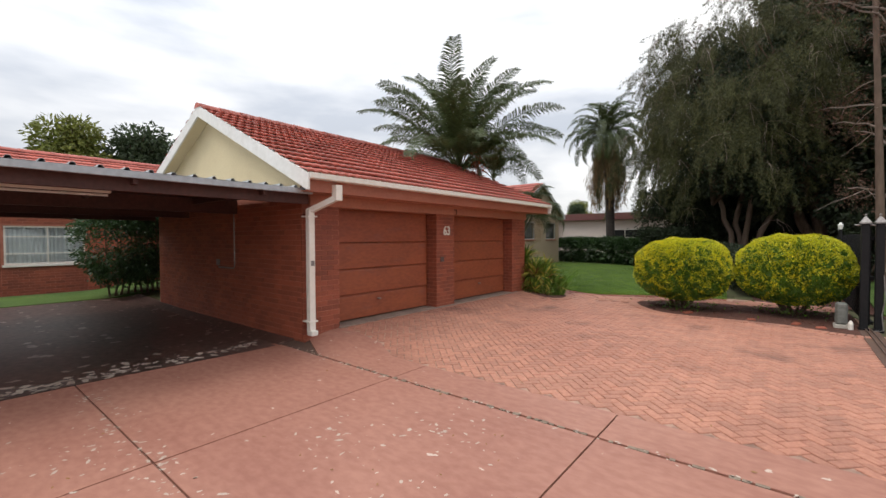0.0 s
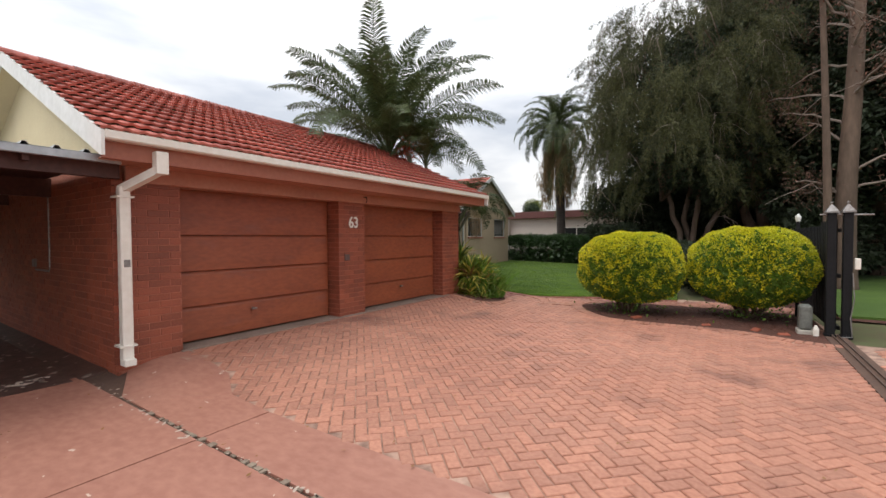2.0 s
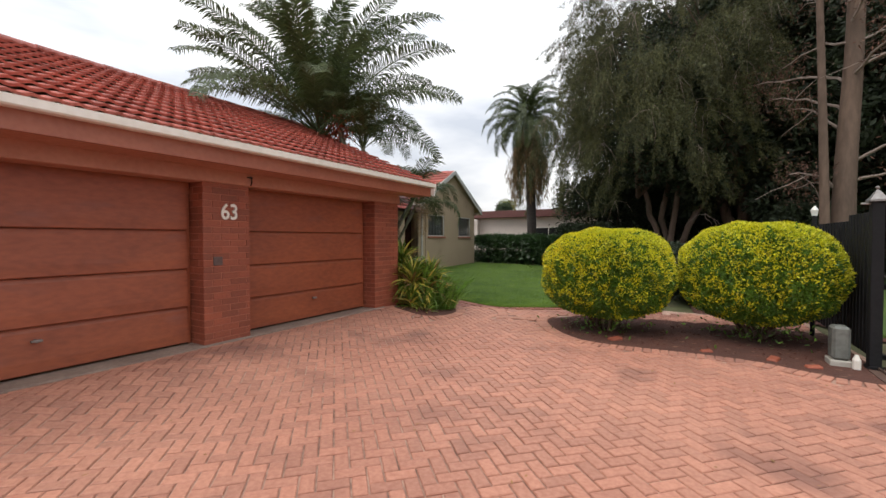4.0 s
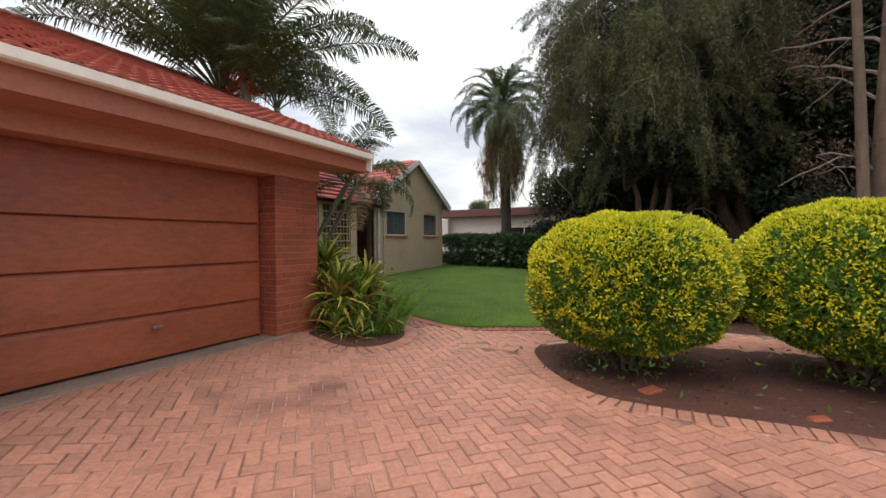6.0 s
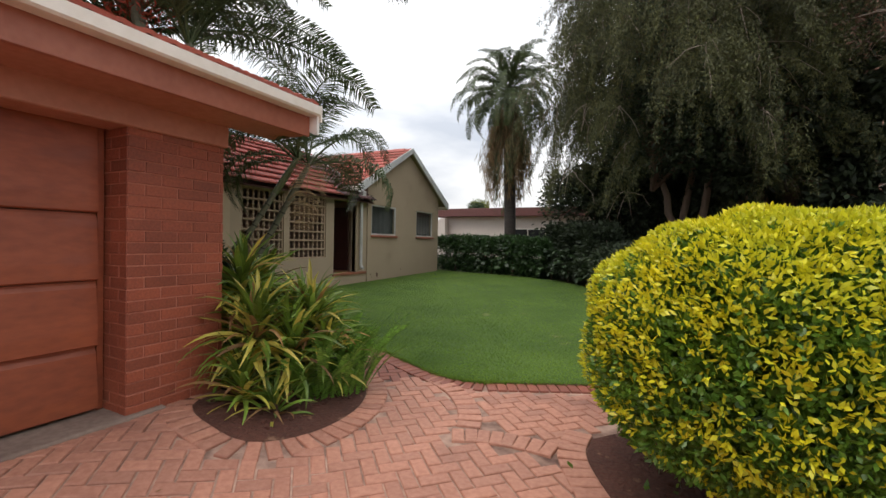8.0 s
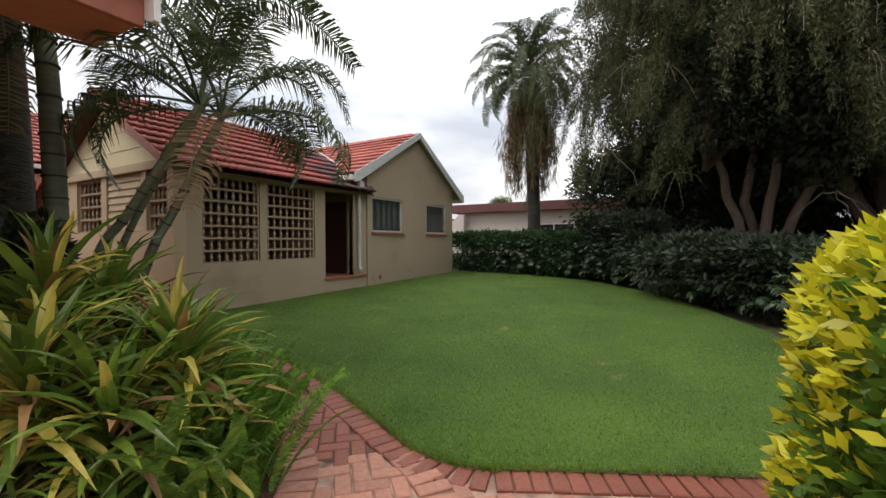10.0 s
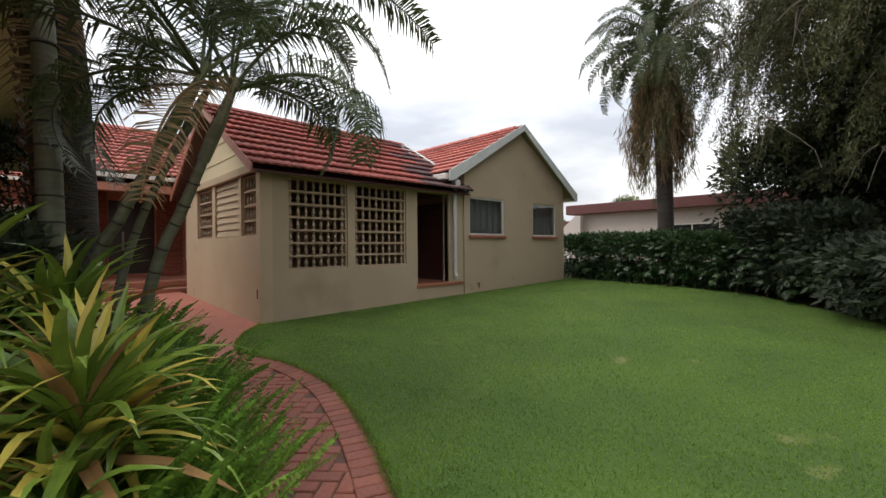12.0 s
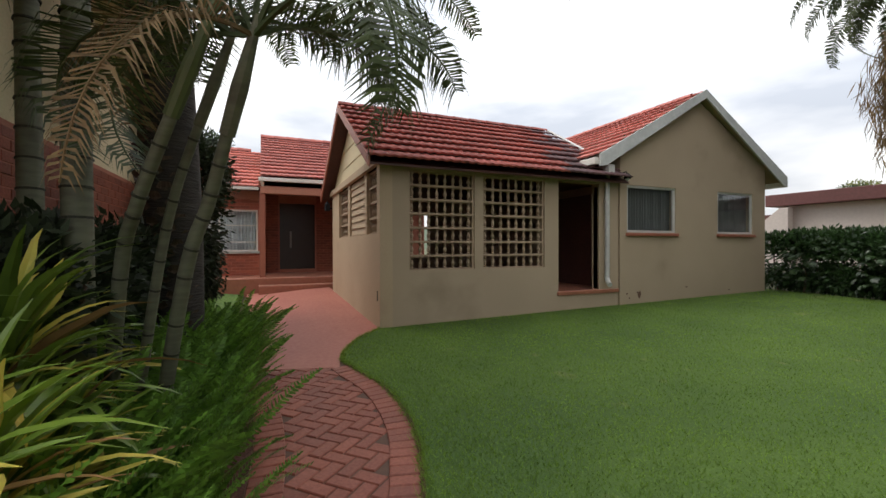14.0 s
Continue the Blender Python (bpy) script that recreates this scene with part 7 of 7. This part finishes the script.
def paving():
    floor_ = thing("brick_paving", (-3, 8, 0), "pinkish red clay brick paving laid in herringbone", "paving", kind="structure")
    me = paver("brick", paver_mat)
    edges = [p for p in LAWN_EDGE if p[0] > -9.2], [p for p in BED_PALM if -9.3 < p[0] and p[0] < 0], BED_BUSH
    off_edges = clear_of([dense(line) for line in edges])
    off_bands = clear_of([dense(band_middle(ARC, 1)), dense(band_middle(CROSS, -1))], 0.135)

    def off(x, y):
        return off_edges(x, y) and off_bands(x, y)
    herringbone("paving_bricks", floor_, me, paver_mat, lambda x, y: inside(DRIVE, x, y) and not inside(PALM_BED, x, y) and not inside(BUSH_BED, x, y) and off(x, y), lambda x, y: -4.5 < x < -2.0 and 8.0 < y < 12.0, (-3, 8))
    herringbone("paving_bricks", floor_, me, paver_mat, lambda x, y: inside(OUTER, x, y), lambda x, y: False, (-3, 8), seed=4)
    path = thing("brick_path", (-7, 13, 0), "dark red clay brick path laid in herringbone with a soldier course", "path", kind="structure")
    me2 = paver("brick", path_paver_mat)
    herringbone("path_bricks", path, me2, path_paver_mat, lambda x, y: inside(PATH_AREA, x, y) and off(x, y), lambda x, y: x > -7.6, (-7, 13), 42.0, seed=2)
    edge = [p for p in LAWN_EDGE if p[0] > -9.2]
    course(path, edge, me2, -1, 0.007, limit=120)
    inner = [p for p in BED_PALM if p[0] > -9.3]
    turn = next(k for k, p in enumerate(inner) if p[1] > 12.15)
    course(floor_, inner[:turn + 1], me, -1, 0.006)
    course(path, inner[turn:], me2, -1, 0.006, limit=90)
    bed = [p for p in BED_BUSH]
    course(floor_, bed, me, -1, 0.007)
    course(floor_, ARC, me, 1, 0.007)
    course(floor_, CROSS, me, -1, 0.007)


paving()


# ---- small things ----
def chips():
    """Flakes of pale screed where the red coat has chipped off: along the carport's edge and the joints."""
    rnd = random.Random(31)
    bm = bmesh.new()

    def flake(x, y, r, z):
        n = rnd.randint(5, 8)
        turn, sx = rnd.uniform(0, 3), rnd.uniform(1.0, 2.6)
        ring = []
        for k in range(n):
            a_ = 2 * math.pi * k / n
            q = r * rnd.uniform(0.45, 1.0)
            u, v = q * math.cos(a_) * sx, q * math.sin(a_)
            ring.append(bm.verts.new((x + u * math.cos(turn) - v * math.sin(turn), y + u * math.sin(turn) + v * math.cos(turn), z)))
        bm.faces.new(ring)
    for k in range(420):
        y = rnd.uniform(-5, 3.3)
        x = -6.78 - abs(rnd.gauss(0, 0.22)) + (0.05 if rnd.random() < 0.3 else 0)
        flake(x, y, rnd.uniform(0.006, 0.060), H(x, y) + 0.006)
    for k in range(60):
        x, y = rnd.uniform(-13, -7), 3.45 + rnd.gauss(0, 0.12)
        if y < 3.7:
            flake(x, y, rnd.uniform(0.01, 0.04), H(x, y) + 0.006)
    for k in range(230):
        if rnd.random() < 0.5:
            x, y = rnd.uniform(-6.3, 0.8), 3.53 + rnd.gauss(0, 0.03)
        else:
            x, y = rnd.uniform(-6.3, -2.6), 1.06 + rnd.gauss(0, 0.10)
        flake(x, y, rnd.uniform(0.005, 0.022), H(x, y) + 0.004)
    for k in range(170):
        cx, cy = ((-3.3, 2.1), (-2.2, 1.9), (-4.6, 0.8), (-2.6, 2.9))[k % 4]
        x, y = cx + rnd.gauss(0, 0.28), cy + rnd.gauss(0, 0.22)
        flake(x, y, rnd.uniform(0.004, 0.022), H(x, y) + 0.004)
    tagged(part("chipped_screed", bm, mat("pale chipped screed", (0.60, 0.50, 0.42), (0.42, 0.33, 0.27), 30, 4, 0.9)), "pale chipped patches in the red concrete coat", "chips", "", "stuff")


chips()


def litter():
    """Fallen brown leaves and bits on the paving and the beds."""
    rng = np.random.default_rng(3)
    n = 170
    x, y = rng.uniform(-6.0, 0.4, n), rng.uniform(0.5, 10.0, n)
    c = np.stack([x, y, np.array([H(a_, b_) for a_, b_ in zip(x, y)]) + 0.012], 1)
    a_ = rng.uniform(0, 2 * math.pi, n)
    along = np.stack([np.cos(a_), np.sin(a_), rng.uniform(-0.1, 0.3, n)], 1)
    w = unit(np.stack([-np.sin(a_), np.cos(a_), rng.uniform(-0.3, 0.3, n)], 1))
    me = polys("fallen_leaves", leaf_quads(c, unit(along), w, rng.uniform(0.02, 0.05, n), rng.uniform(0.01, 0.025, n)), 4)
    me.materials.append(lily_brown)
    tagged(new("fallen_leaves", me), "small fallen brown leaves on the paving", "leaves", "", "stuff")
    bm = bmesh.new()
    for k in range(420):
        if k % 2:
            x, y = rng.uniform(-3.1, 0.6), rng.uniform(10.6, 12.4)
            if not inside(BUSH_BED, x, y):
                continue
        else:
            x, y = rng.uniform(-6.1, -5.4), rng.uniform(10.75, 12.0)
            if not inside(PALM_BED, x, y):
                continue
        s = rng.uniform(0.006, 0.022)
        r = bmesh.ops.create_icosphere(bm, subdivisions=1, radius=s)
        for v in r["verts"]:
            v.co = Vector((x + v.co.x * rng.uniform(0.7, 1.3), y + v.co.y, H(x, y) + v.co.z * 0.6 + s * 0.25))
    part("soil_clods", bm, soil_mat, None)
    tagged(bpy.data.objects["soil_clods"], "small clods and stones on the red soil", "clods", "", "stuff")
    for k, (x, y, s, t) in enumerate(((-0.9, 10.62, 0.10, 20), (-0.2, 10.58, 0.13, 70), (0.15, 10.42, 0.11, 10), (-2.05, 10.72, 0.14, 50))):
        bm = box(bmesh.new(), -s * 0.7, s * 0.7, -s * 0.42, s * 0.42, -0.06, s * 0.2, 0.012)
        ob = part("loose_brick", bm, brick_mat)
        ob.matrix_basis = pose(x, y, H(x, y), 4, -5, t)
        tagged(ob, "broken piece of brick lying in the soil bed", "brick", "loose bricks in the bed")
    bin_ = thing("bin", (9.3, 46, 0), "teal wheeled bin across the street", "bin")
    part("body", boxbm(8.6, 9.8, 45.6, 46.6, 0.0, 1.2, 0.05), teal_mat, bin_, "teal plastic body")
    part("lid", boxbm(8.55, 9.85, 45.55, 46.65, 1.2, 1.27, 0.03), teal_mat, bin_, "teal lid")


litter()
